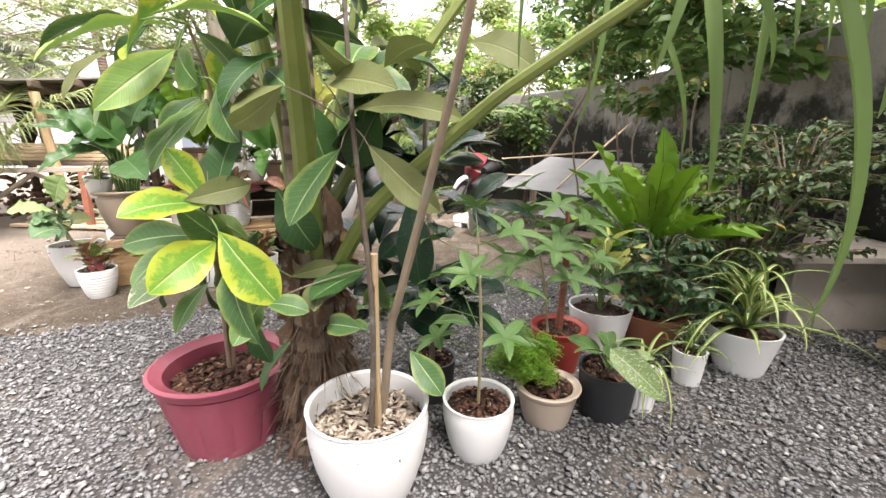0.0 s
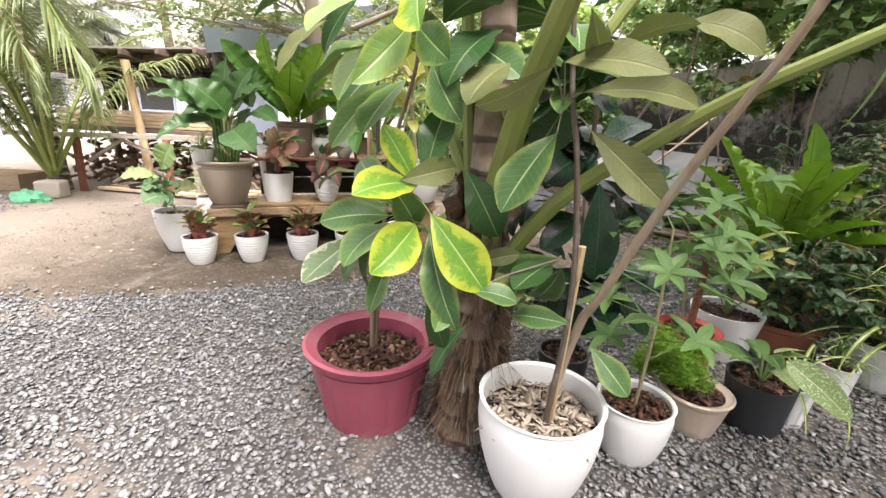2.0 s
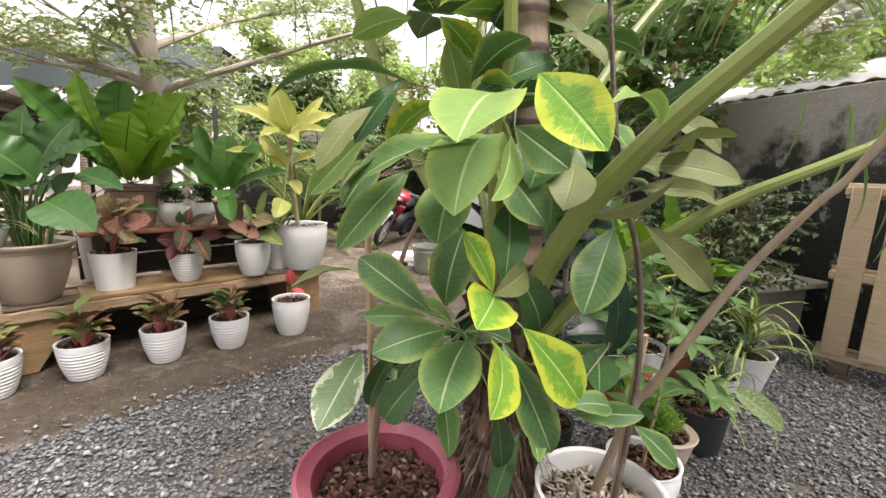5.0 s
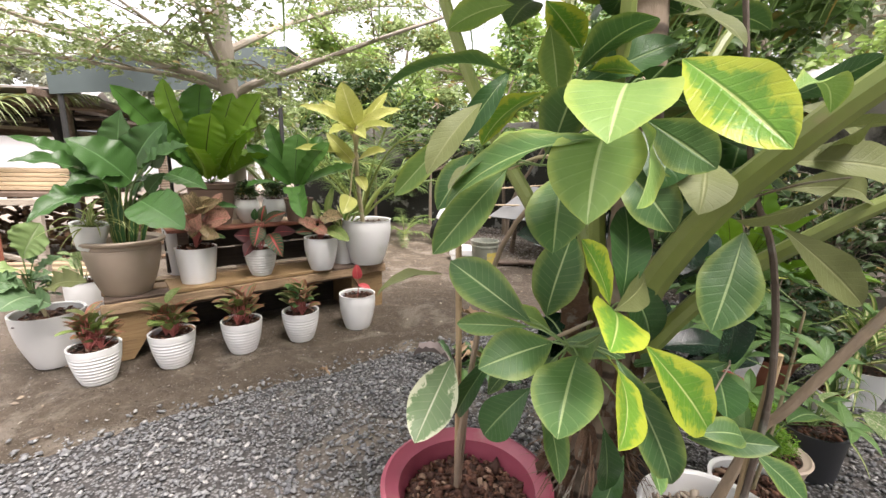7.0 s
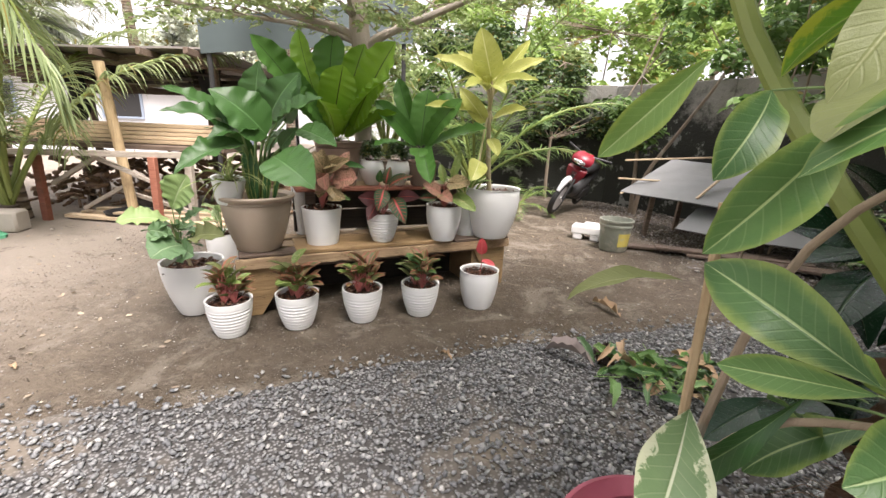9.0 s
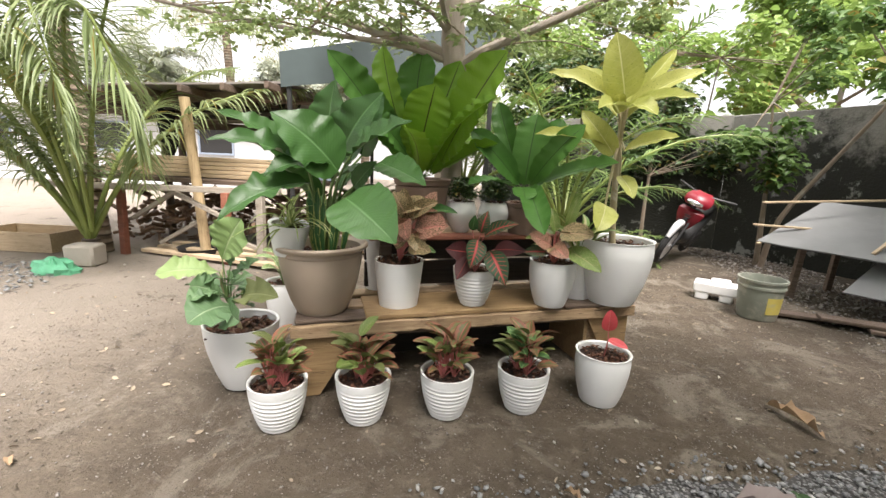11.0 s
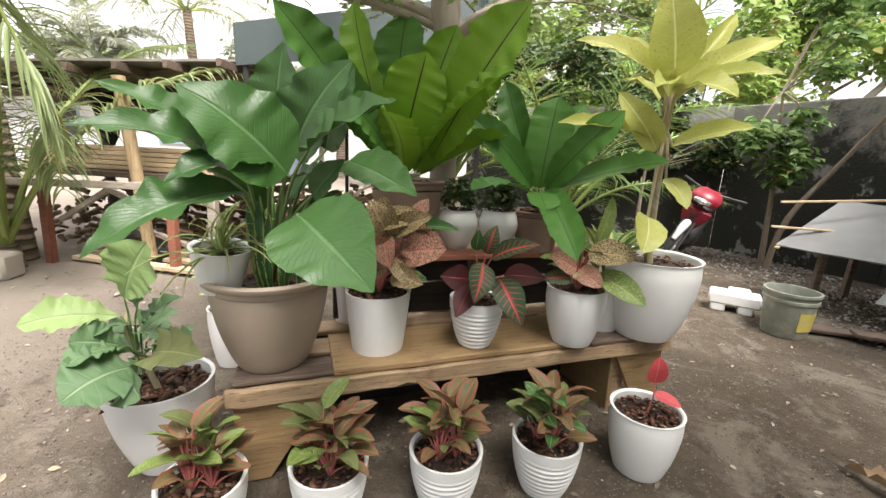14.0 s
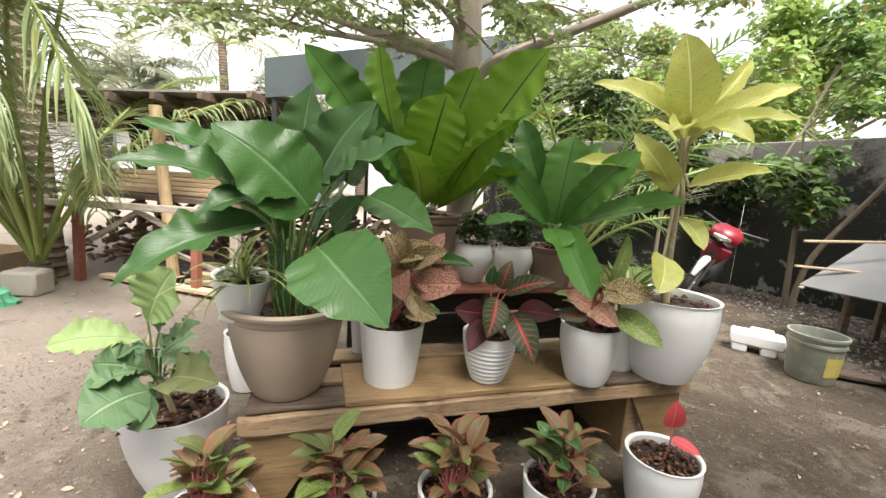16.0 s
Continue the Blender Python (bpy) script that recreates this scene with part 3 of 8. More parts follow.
def blade_mesh(kind, material, shape, ratio, n=3, **kw):
    """Unit-length blades in n variants, kept for reuse: (mesh, chord)."""
    key = (kind, material)
    if key not in BLADES:
        made = []
        for s in range(n):
            k = dict(kw)
            k["arch"] = kw.get("arch", 0.3) * (0.6 + 0.5 * s)
            bm, chord = blade(shape, 1.0, ratio, seed=s + 3, **k)
            me = bpy.data.meshes.new(kind)
            bm.to_mesh(me)
            bm.free()
            me.materials.append(M[material])
            made.append((me, chord))
        BLADES[key] = made
    return BLADES[key]


def aim(chord, p, q, width_scale=1.0, up=(0, 0, 1), roll=0.0):
    """The matrix that lays a unit blade from p to q."""
    p, q, up = V(p), V(q), V(up)
    d = q - p
    s = d.length / chord.length
    y = d.normalized()
    if abs(y.dot(up.normalized())) > 0.97:
        up = V((0.2, -0.9, 0.3))
    x = y.cross(up).normalized()
    z = x.cross(y)
    m = Matrix((x, y, z)).transposed()
    c = chord.normalized()
    tilt = math.atan2(c.z, c.y)
    m = m @ Matrix.Rotation(radians(roll), 3, "Y") @ Matrix.Rotation(-tilt, 3, "X")
    m = m @ Matrix.Diagonal((s * width_scale, s, s))
    m = m.to_4x4()
    m.translation = p
    return m


def leaf(parent, base, kind, material, shape, ratio, p, q, width=None, up=(0, 0, 1), roll=0.0, label="", name="leaf", variant=None, **kw):
    """One leaf of a plant from p to q (metres in the place); base is where the plant stands."""
    made = blade_mesh(kind, material, shape, ratio, **kw)
    me, chord = made[rnd.randrange(len(made)) if variant is None else variant % len(made)]
    ws = 1.0
    if width:
        ws = width / (ratio * (V(q) - V(p)).length / chord.length)
    ob = new(name, me)
    ob.parent = parent
    ob.matrix_basis = Matrix.Translation(-V(base)) @ aim(chord, p, q, ws, up, roll)
    if label:
        tagged(ob, label)
    return ob


def stones(n, place, size, seed, flat=0.6, long=1.0):
    """Many small broken stones in one mesh. place(rng) gives x, y, z arrays."""
    g = np.random.RandomState(seed)
    ico = np.array([(0, 0, 1), (0.9, 0, 0.3), (0.28, 0.85, 0.25), (-0.73, 0.53, 0.35), (-0.7, -0.55, 0.2), (0.3, -0.82, 0.3), (0.1, 0.1, -0.6)], float)
    tri = np.array([(0, 1, 2), (0, 2, 3), (0, 3, 4), (0, 4, 5), (0, 5, 1), (6, 2, 1), (6, 3, 2), (6, 4, 3), (6, 5, 4), (6, 1, 5)])
    x, y, z = place(g)
    n = len(x)
    s = size * (0.45 + 0.9 * g.rand(n) ** 2)
    sc = np.stack([s * long * (0.7 + 0.8 * g.rand(n)), s * (0.6 + 0.5 * g.rand(n)), s * flat * (0.6 + 0.7 * g.rand(n))], 1)
    v = ico[None] * (1 + 0.5 * (g.rand(n, 7, 1) - 0.5)) * sc[:, None, :]
    a, b = g.rand(n) * 6.283, (g.rand(n) - 0.5) * 1.3
    cb, sb = np.cos(b)[:, None], np.sin(b)[:, None]
    v1 = np.stack([v[..., 0] * cb + v[..., 2] * sb, v[..., 1], -v[..., 0] * sb + v[..., 2] * cb], -1)
    ca, sa = np.cos(a)[:, None], np.sin(a)[:, None]
    v2 = np.stack([v1[..., 0] * ca - v1[..., 1] * sa, v1[..., 0] * sa + v1[..., 1] * ca, v1[..., 2]], -1)
    v2 += np.stack([x, y, z], 1)[:, None, :]
    f = (tri[None] + (np.arange(n) * 7)[:, None, None]).reshape(-1, 3)
    return fast(v2.reshape(-1, 3), f)


def fast(v, f):
    me = bpy.data.meshes.new("mass")
    k = f.shape[1]
    me.vertices.add(len(v))
    me.vertices.foreach_set("co", np.asarray(v, np.float32).ravel())
    me.loops.add(f.size)
    me.loops.foreach_set("vertex_index", f.astype(np.int32).ravel())
    me.polygons.add(len(f))
    me.polygons.foreach_set("loop_start", np.arange(0, f.size, k, dtype=np.int32))
    me.update(calc_edges=True)
    return me


def leafcloud(pts, size, seed, slim=0.45, droop=0.4, curl=0.25):
    """Small folded leaves of 4 triangles, one at each point."""
    g = np.random.RandomState(seed)
    pts = np.asarray(pts, float)
    n = len(pts)
    base = np.array([(0, 0, 0), (slim * 0.5, 0.35, 0.07), (slim * 0.45, 0.7, 0.03), (0, 1.0, -curl), (-slim * 0.45, 0.7, 0.03), (-slim * 0.5, 0.35, 0.07), (0, 0.4, -0.02), (0, 0.7, -0.08)])
    tri = np.array([(0, 1, 6), (1, 2, 7), (1, 7, 6), (2, 3, 7), (7, 3, 4), (6, 7, 4), (6, 4, 5), (0, 6, 5)])
    s = size * (0.6 + 0.8 * g.rand(n))
    v = base[None] * s[:, None, None]
    b = -droop * (g.rand(n) * 1.6 - 0.3)
    r = (g.rand(n) - 0.5) * 1.8
    a = g.rand(n) * 6.283
    c, sn = np.cos(r)[:, None], np.sin(r)[:, None]
    v = np.stack([v[..., 0] * c - v[..., 2] * sn, v[..., 1], v[..., 0] * sn + v[..., 2] * c], -1)
    c, sn = np.cos(b)[:, None], np.sin(b)[:, None]
    v = np.stack([v[..., 0], v[..., 1] * c - v[..., 2] * sn, v[..., 1] * sn + v[..., 2] * c], -1)
    c, sn = np.cos(a)[:, None], np.sin(a)[:, None]
    v = np.stack([v[..., 0] * c - v[..., 1] * sn, v[..., 0] * sn + v[..., 1] * c, v[..., 2]], -1)
    v += pts[:, None, :]
    f = (tri[None] + (np.arange(n) * 8)[:, None, None]).reshape(-1, 3)
    return fast(v.reshape(-1, 3), f)


def mass(name, me, material, label="", category="", kind="stuff", parent=None, at=None):
    me.name = name
    me.materials.append(material)
    ob = new(name, me)
    if parent:
        ob.parent = parent
    if at is not None:
        ob.matrix_basis = at
    return tagged(ob, label, category, "", kind)


def clumps(centres, n, spread, seed, flat=0.8):
    """Points thrown round several centres, with gaps between them."""
    g = np.random.RandomState(seed)
    c = np.asarray(centres, float)
    k = g.randint(0, len(c), n)
    d = g.normal(size=(n, 3))
    d /= np.linalg.norm(d, axis=1)[:, None]
    r = spread * (0.55 + 0.5 * g.rand(n)) * g.rand(n) ** 0.3
    p = c[k] + d * r[:, None] * np.array([1, 1, flat])
    return p


def frond(parent, base, pts, leaflets, length, width, seed, radius=0.02, droop=0.7, start=0.25, material="palmleaf", stalk="stalk", side_angle=55, both=True, label="green palm frond with long leaflets"):
    """A palm frond: a stalk through pts, with two rows of hanging leaflets."""
    g = random.Random(seed)
    P = [V(p) - V(base) for p in pts]
    fr = new("frond")
    fr.parent = parent
    tagged(fr, label)
    n = len(P)
    link("stalk", tube(P, [radius * (1 - 0.8 * i / (n - 1)) for i in range(n)], 8), M[stalk], fr)
    vs, fs = [], []
    for k in range(leaflets):
        s = start + (1 - start) * (k + g.random() * 0.5) / leaflets
        x = s * (n - 1)
        i = min(n - 2, int(x))
        t = x - i
        p = P[i].lerp(P[i + 1], t)
        d = (P[i + 1] - P[i]).normalized()
        lat = d.cross(V((0, 0, 1))).normalized()
        upn = lat.cross(d)
        for sg in (-1, 1):
            if g.random() < 0.05:
                continue
            L = length * (0.35 + 0.65 * math.sin(math.pi * min(1, 0.15 + 0.85 * (s - start) / (1 - start)) ** 0.9)) * (0.8 + 0.35 * g.random())
            a = radians(side_angle + g.uniform(-9, 9))
            way = (d * math.cos(a) + lat * sg * math.sin(a) + upn * g.uniform(0.0, 0.35)).normalized()
            q = p.copy()
            m = 6
            o = len(vs)
            dr = droop * g.uniform(0.7, 1.3)
            for j in range(m + 1):
                v = j / m
                w = width * (0.35 + 1.3 * v if v < 0.35 else (1 - v) * 1.25 + 0.03) * 0.5
                across = way.cross(V((0, 0, 1)))
                across = across.normalized() if across.length > 0.05 else lat
                nrm = across.cross(way).normalized()
                vs.append(tuple(q - across * w + nrm * w * 0.5))
                vs.append(tuple(q))
                vs.append(tuple(q + across * w + nrm * w * 0.5))
                way = (way + V((0, 0, -1)) * dr / m * (0.5 + 1.3 * v)).normalized()
                q = q + way * L / m
            for j in range(m):
                b0 = o + j * 3
                fs.append((b0, b0 + 1, b0 + 4, b0 + 3))
                fs.append((b0 + 1, b0 + 2, b0 + 5, b0 + 4))
    ob = link("frond_blade", (vs, [], fs), M[material], fr)
    tagged(ob, kind="stuff")
    return fr


def pot(parent, r, h, base_r, material, style="plain", soil=0.75, chips="chip", n=160, seed=1, soilmat="earth", chip_size=0.011, chip_flat=0.5, chip_long=1.35):
    """A plant pot with its soil and bark chips; stands at its parent's origin."""
    t = 0.006
    prof = []
    steps = 26
    body = []
    for i in range(steps + 1):
        v = i / steps
        if style == "round":
            rr = base_r + (r - base_r) * math.sin(v * math.pi / 2 * 0.98) ** 0.9
        elif style == "belly":
            rr = base_r + (r * 0.93 - base_r) * math.sin(v * math.pi / 2) ** 0.8
        elif style == "egg":
            rr = base_r + (r * 1.0 - base_r) * math.sin(min(1, v * 1.12) * math.pi / 2) ** 0.85 - (r * 0.03) * max(0, v - 0.8) * 5
        elif style == "jug":
            rr = base_r + (r * 1.12 - base_r) * math.sin(min(1, v * 1.45) * math.pi / 2) - max(0, v - 0.62) ** 1.5 * r * 0.9
        else:
            rr = base_r + (r - base_r) * v ** 0.9
        if style == "ribbed" and 0.08 < v < 0.86:
            rr = base_r + (r - base_r) * math.sin(v * math.pi / 2) ** 0.8
        elif style == "ribbed":
            rr = base_r + (r - base_r) * math.sin(v * math.pi / 2) ** 0.8
        body.append((rr, v * h))
    if style == "ribbed":
        fine = []
        for i in range(97):
            v = i / 96
            rr = base_r + (r - base_r) * math.sin(v * math.pi / 2) ** 0.8
            if v < 0.84:
                rr -= 0.0022 + 0.0022 * math.cos(v / 0.84 * 9 * 2 * math.pi)
            fine.append((rr, v * h))
        body = fine
    prof = [(base_r - 0.012, 0.004), (base_r - 0.004, 0.0)] + body
    if style == "belly":
        k = body[-1][0] * 0.97
        prof = [p for p in prof if p[1] < h * 0.84] + [(k, h * 0.84), (k * 1.02, h * 0.86), (k * 1.0, h * 0.9), (r * 1.0, h * 0.92), (r * 1.045, h * 0.95), (r * 1.05, h * 0.98), (r * 1.02, h)]
        top = r * 0.99
    elif style in ("rim", "fluted"):
        prof = [p for p in prof if p[1] < h * 0.86]
        k = r * 0.9
        prof += [(k, h * 0.86), (r * 0.985, h * 0.875), (r * 1.0, h * 0.9), (r * 1.01, h * 0.95), (r * 1.045, h * 0.965), (r * 1.05, h * 0.985), (r * 1.02, h)]
        top = r * 1.0
    else:
        prof += [(r + 0.001, h + 0.001)]
        top = r - t
    inner = max(0.3, soil - 0.12) * h
    prof += [(top - 0.001, h + 0.001), (top - t, h - 0.004)]
    rs = None
    m = 8
    for i in range(1, m + 1):
        v = 1 - i / m
        zz = inner + (h - 0.004 - inner) * v
        out = next(b for b in body if b[1] >= zz - 1e-6)
        rr = out[0] * (0.88 if style in ("rim", "fluted") else 1.0) - t * 1.4
        prof.append((max(rr, 0.01), zz))
    bm = lathe(prof, 48 if style != "fluted" else 72, 0.0, 12 if style == "fluted" else 0, 0.007, (0.04 * h, 0.84 * h))
    part("pot", bm, M[material], parent)
    zs = soil * h
    out = next(b for b in body if b[1] >= zs - 1e-6)[0] * (0.88 if style in ("rim", "fluted") else 1.0) - t * 1.6
    g = random.Random(seed)
    rings = [(out * k / 5, zs + 0.006 * math.cos(k / 5 * 1.5) + 0.003 * g.random()) for k in range(5, 0, -1)]
    part("soil", lathe([(out, zs - 0.03)] + rings, 24, 0.0015), M[soilmat], parent)
    if chips:
        def place(gg):
            a, q = gg.rand(n) * 6.283, np.sqrt(gg.rand(n)) * out * 0.96
            return q * np.cos(a), q * np.sin(a), zs + 0.007 + gg.rand(n) * 0.012
        mass("bark_mulch", stones(n, place, chip_size, seed, chip_flat, chip_long), M[chips], parent=parent)
    return zs
# Where leaves start and end, and how wide they are, in metres.
LILY = [
    (-2.089, 3.150, 0.927, -1.822, 2.950, 0.804, 0.193),
    (-2.374, 3.300, 1.103, -2.598, 3.100, 1.237, 0.087),
    (-2.274, 3.200, 1.039, -2.495, 2.920, 1.120, 0.099),
    (-2.188, 3.200, 1.057, -2.325, 2.980, 1.004, 0.098),
    (-2.245, 3.150, 0.979, -2.418, 2.850, 0.853, 0.110),
    (-2.308, 3.450, 1.121, -2.254, 3.420, 1.409, 0.154),
    (-2.127, 3.300, 1.093, -1.823, 3.120, 1.216, 0.112),
    (-2.233, 3.420, 1.071, -2.015, 3.360, 1.350, 0.165),
    (-2.181, 3.550, 1.094, -2.058, 3.500, 1.356, 0.115),
    (-2.023, 3.350, 1.066, -1.787, 3.220, 0.986, 0.110),
    (-2.352, 3.320, 1.037, -2.493, 3.200, 1.151, 0.104),
    (-2.152, 3.220, 1.025, -2.351, 3.080, 1.232, 0.200),
    (-2.118, 3.300, 0.961, -1.998, 3.250, 1.072, 0.069),
]
NESTA = [
    (-1.845, 3.800, 1.079, -1.521, 3.450, 1.532, 0.215),
    (-1.967, 3.780, 1.072, -1.845, 3.600, 1.428, 0.232),
    (-2.057, 3.850, 1.073, -2.329, 3.500, 1.551, 0.163),
    (-2.034, 3.900, 1.086, -2.188, 3.850, 1.656, 0.144),
    (-2.021, 4.000, 1.083, -2.020, 4.050, 1.677, 0.249),
    (-1.871, 3.750, 1.082, -1.552, 3.420, 1.344, 0.095),
    (-1.913, 3.850, 1.089, -1.636, 3.800, 1.337, 0.094),
    (-2.008, 3.800, 1.076, -2.214, 3.600, 1.344, 0.111),
    (-1.971, 3.950, 1.086, -1.784, 3.900, 1.594, 0.187),
]
NESTB = [
    (-1.39, 3.88, 0.97, -1.31, 3.45, 0.79, 0.1),
    (-1.41, 3.9, 0.98, -1.37, 3.9, 1.34, 0.15),
    (-1.44, 3.9, 0.98, -1.7, 3.8, 1.25, 0.1),
    (-1.42, 3.95, 0.98, -1.58, 4.0, 1.41, 0.1),
    (-1.38, 3.9, 0.98, -1.15, 3.75, 1.28, 0.1),
    (-1.37, 3.85, 0.97, -0.99, 3.7, 1.11, 0.11),
    (-1.46, 3.8, 0.97, -1.67, 3.6, 0.98, 0.1),
    (-1.42, 3.8, 0.97, -1.4, 3.65, 0.92, 0.1),
    (-1.38, 4.0, 0.98, -1.23, 4.1, 1.34, 0.1),
]
LIME = [
    (-0.97, 3.85, 1.41, -1.06, 3.75, 1.68, 0.17),
    (-0.98, 3.85, 1.37, -1.34, 3.8, 1.52, 0.1),
    (-0.99, 3.85, 1.36, -1.2, 3.95, 1.58, 0.09),
    (-1.0, 3.8, 1.34, -1.14, 3.5, 1.32, 0.09),
    (-0.95, 3.85, 1.37, -0.65, 3.8, 1.53, 0.09),
    (-0.97, 3.8, 1.36, -0.71, 3.65, 1.39, 0.08),
    (-0.93, 3.9, 1.4, -0.73, 4.0, 1.67, 0.07),
    (-0.95, 3.82, 1.17, -0.77, 3.65, 1.23, 0.11),
    (-0.99, 3.85, 1.19, -1.38, 3.75, 1.23, 0.08),
    (-0.99, 3.85, 1.15, -1.17, 3.8, 1.35, 0.1),
    (-1.02, 3.75, 0.91, -1.07, 3.6, 0.8, 0.12),
    (-0.96, 3.8, 1.05, -0.91, 3.7, 0.95, 0.08),
    (-0.99, 3.75, 1.34, -0.91, 3.5, 1.3, 0.1),
    (-0.96, 3.95, 1.41, -0.74, 4.1, 1.58, 0.1),
]
FIDDLE = [
   (-2.69, 3.20, 0.62, -2.57, 3.18, 0.81, 0.116),
   (-2.71, 3.20, 0.56, -2.89, 3.05, 0.57, 0.076),
   (-2.69, 3.18, 0.47, -2.73, 3.05, 0.54, 0.086),
   (-2.67, 3.15, 0.48, -2.70, 3.00, 0.49, 0.067),
   (-2.61, 3.14, 0.43, -2.66, 2.95, 0.42, 0.130),
   (-2.68, 3.22, 0.51, -2.54, 3.25, 0.62, 0.052),
   (-2.65, 3.20, 0.44, -2.47, 3.20, 0.51, 0.068),
   (-2.60, 3.18, 0.44, -2.36, 3.10, 0.51, 0.080),
   (-2.63, 3.15, 0.43, -2.47, 3.00, 0.43, 0.084),
   (-2.65, 3.20, 0.59, -2.66, 3.25, 0.68, 0.051),
]
RUB3 = [
    (-0.33, 1.45, 1.25, -0.45, 1.35, 1.11, 0.12),
    (-0.31, 1.4, 1.17, -0.4, 1.3, 1.07, 0.1),
    (-0.2, 1.5, 1.22, -0.01, 1.45, 1.15, 0.1),
    (-0.24, 1.5, 0.62, -0.25, 1.3, 0.62, 0.1),
    (-0.15, 1.45, 0.68, -0.26, 1.3, 0.65, 0.09),
    (-0.33, 1.55, 0.64, -0.19, 1.5, 0.68, 0.06),
    (-0.23, 1.4, 0.54, -0.12, 1.3, 0.57, 0.06),
]
RUB4 = [
    (-0.37, 1.45, 0.47, -0.46, 1.4, 0.32, 0.06),
    (-0.29, 1.5, 1.0, -0.5, 1.55, 1.2, 0.1),
    (0.04, 1.4, 0.54, 0.15, 1.4, 0.54, 0.09),
    (-0.07, 1.4, 1.21, 0.05, 1.3, 1.24, 0.1),
    (-0.48, 1.5, 1.27, -0.35, 1.35, 1.3, 0.13),
    (-0.65, 1.5, 1.2, -0.82, 1.45, 1.1, 0.1),
    (-0.67, 1.5, 1.32, -0.95, 1.45, 1.26, 0.06),
]
STRIPS = [
   (0.74, 1.15, 1.32, 0.85, 1.17, 0.63, 0.05),
   (0.62, 1.3, 1.36, 0.7, 1.32, 0.92, 0.035),
   (0.56, 1.35, 1.27, 0.65, 1.37, 1.0, 0.02),
   (0.78, 1.35, 1.36, 0.79, 1.37, 0.97, 0.02),
   (0.41, 1.3, 1.35, 0.37, 1.32, 1.05, 0.016),
   (1.02, 1.3, 1.3, 1.05, 1.32, 1.09, 0.035),
   (0.65, 1.2, 1.32, 0.72, 1.22, 1.17, 0.03),
   (0.58, 1.3, 1.36, 0.54, 1.32, 1.18, 0.025),
   (0.85, 1.2, 1.33, 0.87, 1.22, 1.18, 0.03),
   (0.24, 1.3, 1.35, 0.24, 1.32, 1.19, 0.01),
]
AGLO1 = [
   (-1.93, 3.50, 0.80, -1.94, 3.45, 0.96, 0.08),
   (-1.91, 3.50, 0.77, -2.01, 3.42, 0.74, 0.085),
   (-1.89, 3.50, 0.81, -1.73, 3.40, 0.81, 0.095),
   (-1.90, 3.48, 0.75, -1.83, 3.40, 0.67, 0.065),
   (-1.92, 3.50, 0.83, -1.77, 3.40, 0.91, 0.06),
   (-1.94, 3.50, 0.82, -1.99, 3.45, 0.94, 0.08),
   (-1.89, 3.55, 0.79, -1.87, 3.50, 0.90, 0.07),
   (-1.94, 3.50, 0.77, -1.96, 3.42, 0.68, 0.06),
   (-1.90, 3.60, 0.80, -1.82, 3.60, 0.94, 0.06),
   (-1.96, 3.50, 0.77, -1.98, 3.42, 0.82, 0.08),
]
AGLO2 = [
   (-1.61, 3.60, 0.72, -1.63, 3.50, 0.60, 0.098),
   (-1.58, 3.60, 0.74, -1.42, 3.52, 0.82, 0.077),
   (-1.55, 3.60, 0.67, -1.46, 3.50, 0.53, 0.107),
   (-1.65, 3.60, 0.63, -1.69, 3.50, 0.54, 0.083),
   (-1.66, 3.62, 0.65, -1.76, 3.56, 0.67, 0.099),
   (-1.60, 3.62, 0.75, -1.57, 3.62, 0.86, 0.068),
   (-1.64, 3.62, 0.76, -1.63, 3.60, 0.84, 0.047),
   (-1.53, 3.64, 0.67, -1.38, 3.60, 0.68, 0.086),
]
AGLO3 = [
   (-1.26, 3.70, 0.70, -1.37, 3.64, 0.76, 0.082),
   (-1.25, 3.70, 0.70, -1.18, 3.62, 0.66, 0.081),
   (-1.22, 3.72, 0.76, -1.07, 3.64, 0.77, 0.118),
   (-1.18, 3.70, 0.69, -1.03, 3.60, 0.61, 0.098),
   (-1.19, 3.75, 0.78, -1.14, 3.80, 0.97, 0.052),
   (-1.28, 3.68, 0.67, -1.39, 3.64, 0.67, 0.061),
   (-1.24, 3.72, 0.77, -1.27, 3.75, 0.88, 0.052),
]
PINK = [
   (-1.87, 3.46, 0.77, -1.72, 3.38, 0.81, 0.108),
   (-1.94, 3.48, 0.81, -1.90, 3.40, 0.73, 0.084),
   (-1.91, 3.46, 0.70, -1.79, 3.38, 0.69, 0.080),
   (-1.97, 3.52, 0.85, -1.81, 3.46, 0.89, 0.092),
   (-1.85, 3.50, 0.84, -1.69, 3.44, 0.86, 0.047),
   (-1.93, 3.50, 0.77, -1.99, 3.48, 0.85, 0.061),
]
CUPL = [
   (-2.39, 3.25, 0.79, -2.50, 3.20, 0.87, 0.013),
   (-2.39, 3.25, 0.79, -2.49, 3.10, 0.73, 0.014),
   (-2.39, 3.25, 0.79, -2.42, 3.12, 0.69, 0.014),
   (-2.39, 3.25, 0.79, -2.21, 3.20, 0.81, 0.014),
   (-2.39, 3.25, 0.79, -2.32, 3.25, 0.89, 0.016),
   (-2.39, 3.25, 0.79, -2.41, 3.25, 0.89, 0.016),
   (-2.39, 3.25, 0.79, -2.49, 3.15, 0.84, 0.012),
   (-2.39, 3.25, 0.79, -2.44, 3.20, 0.89, 0.014),
]
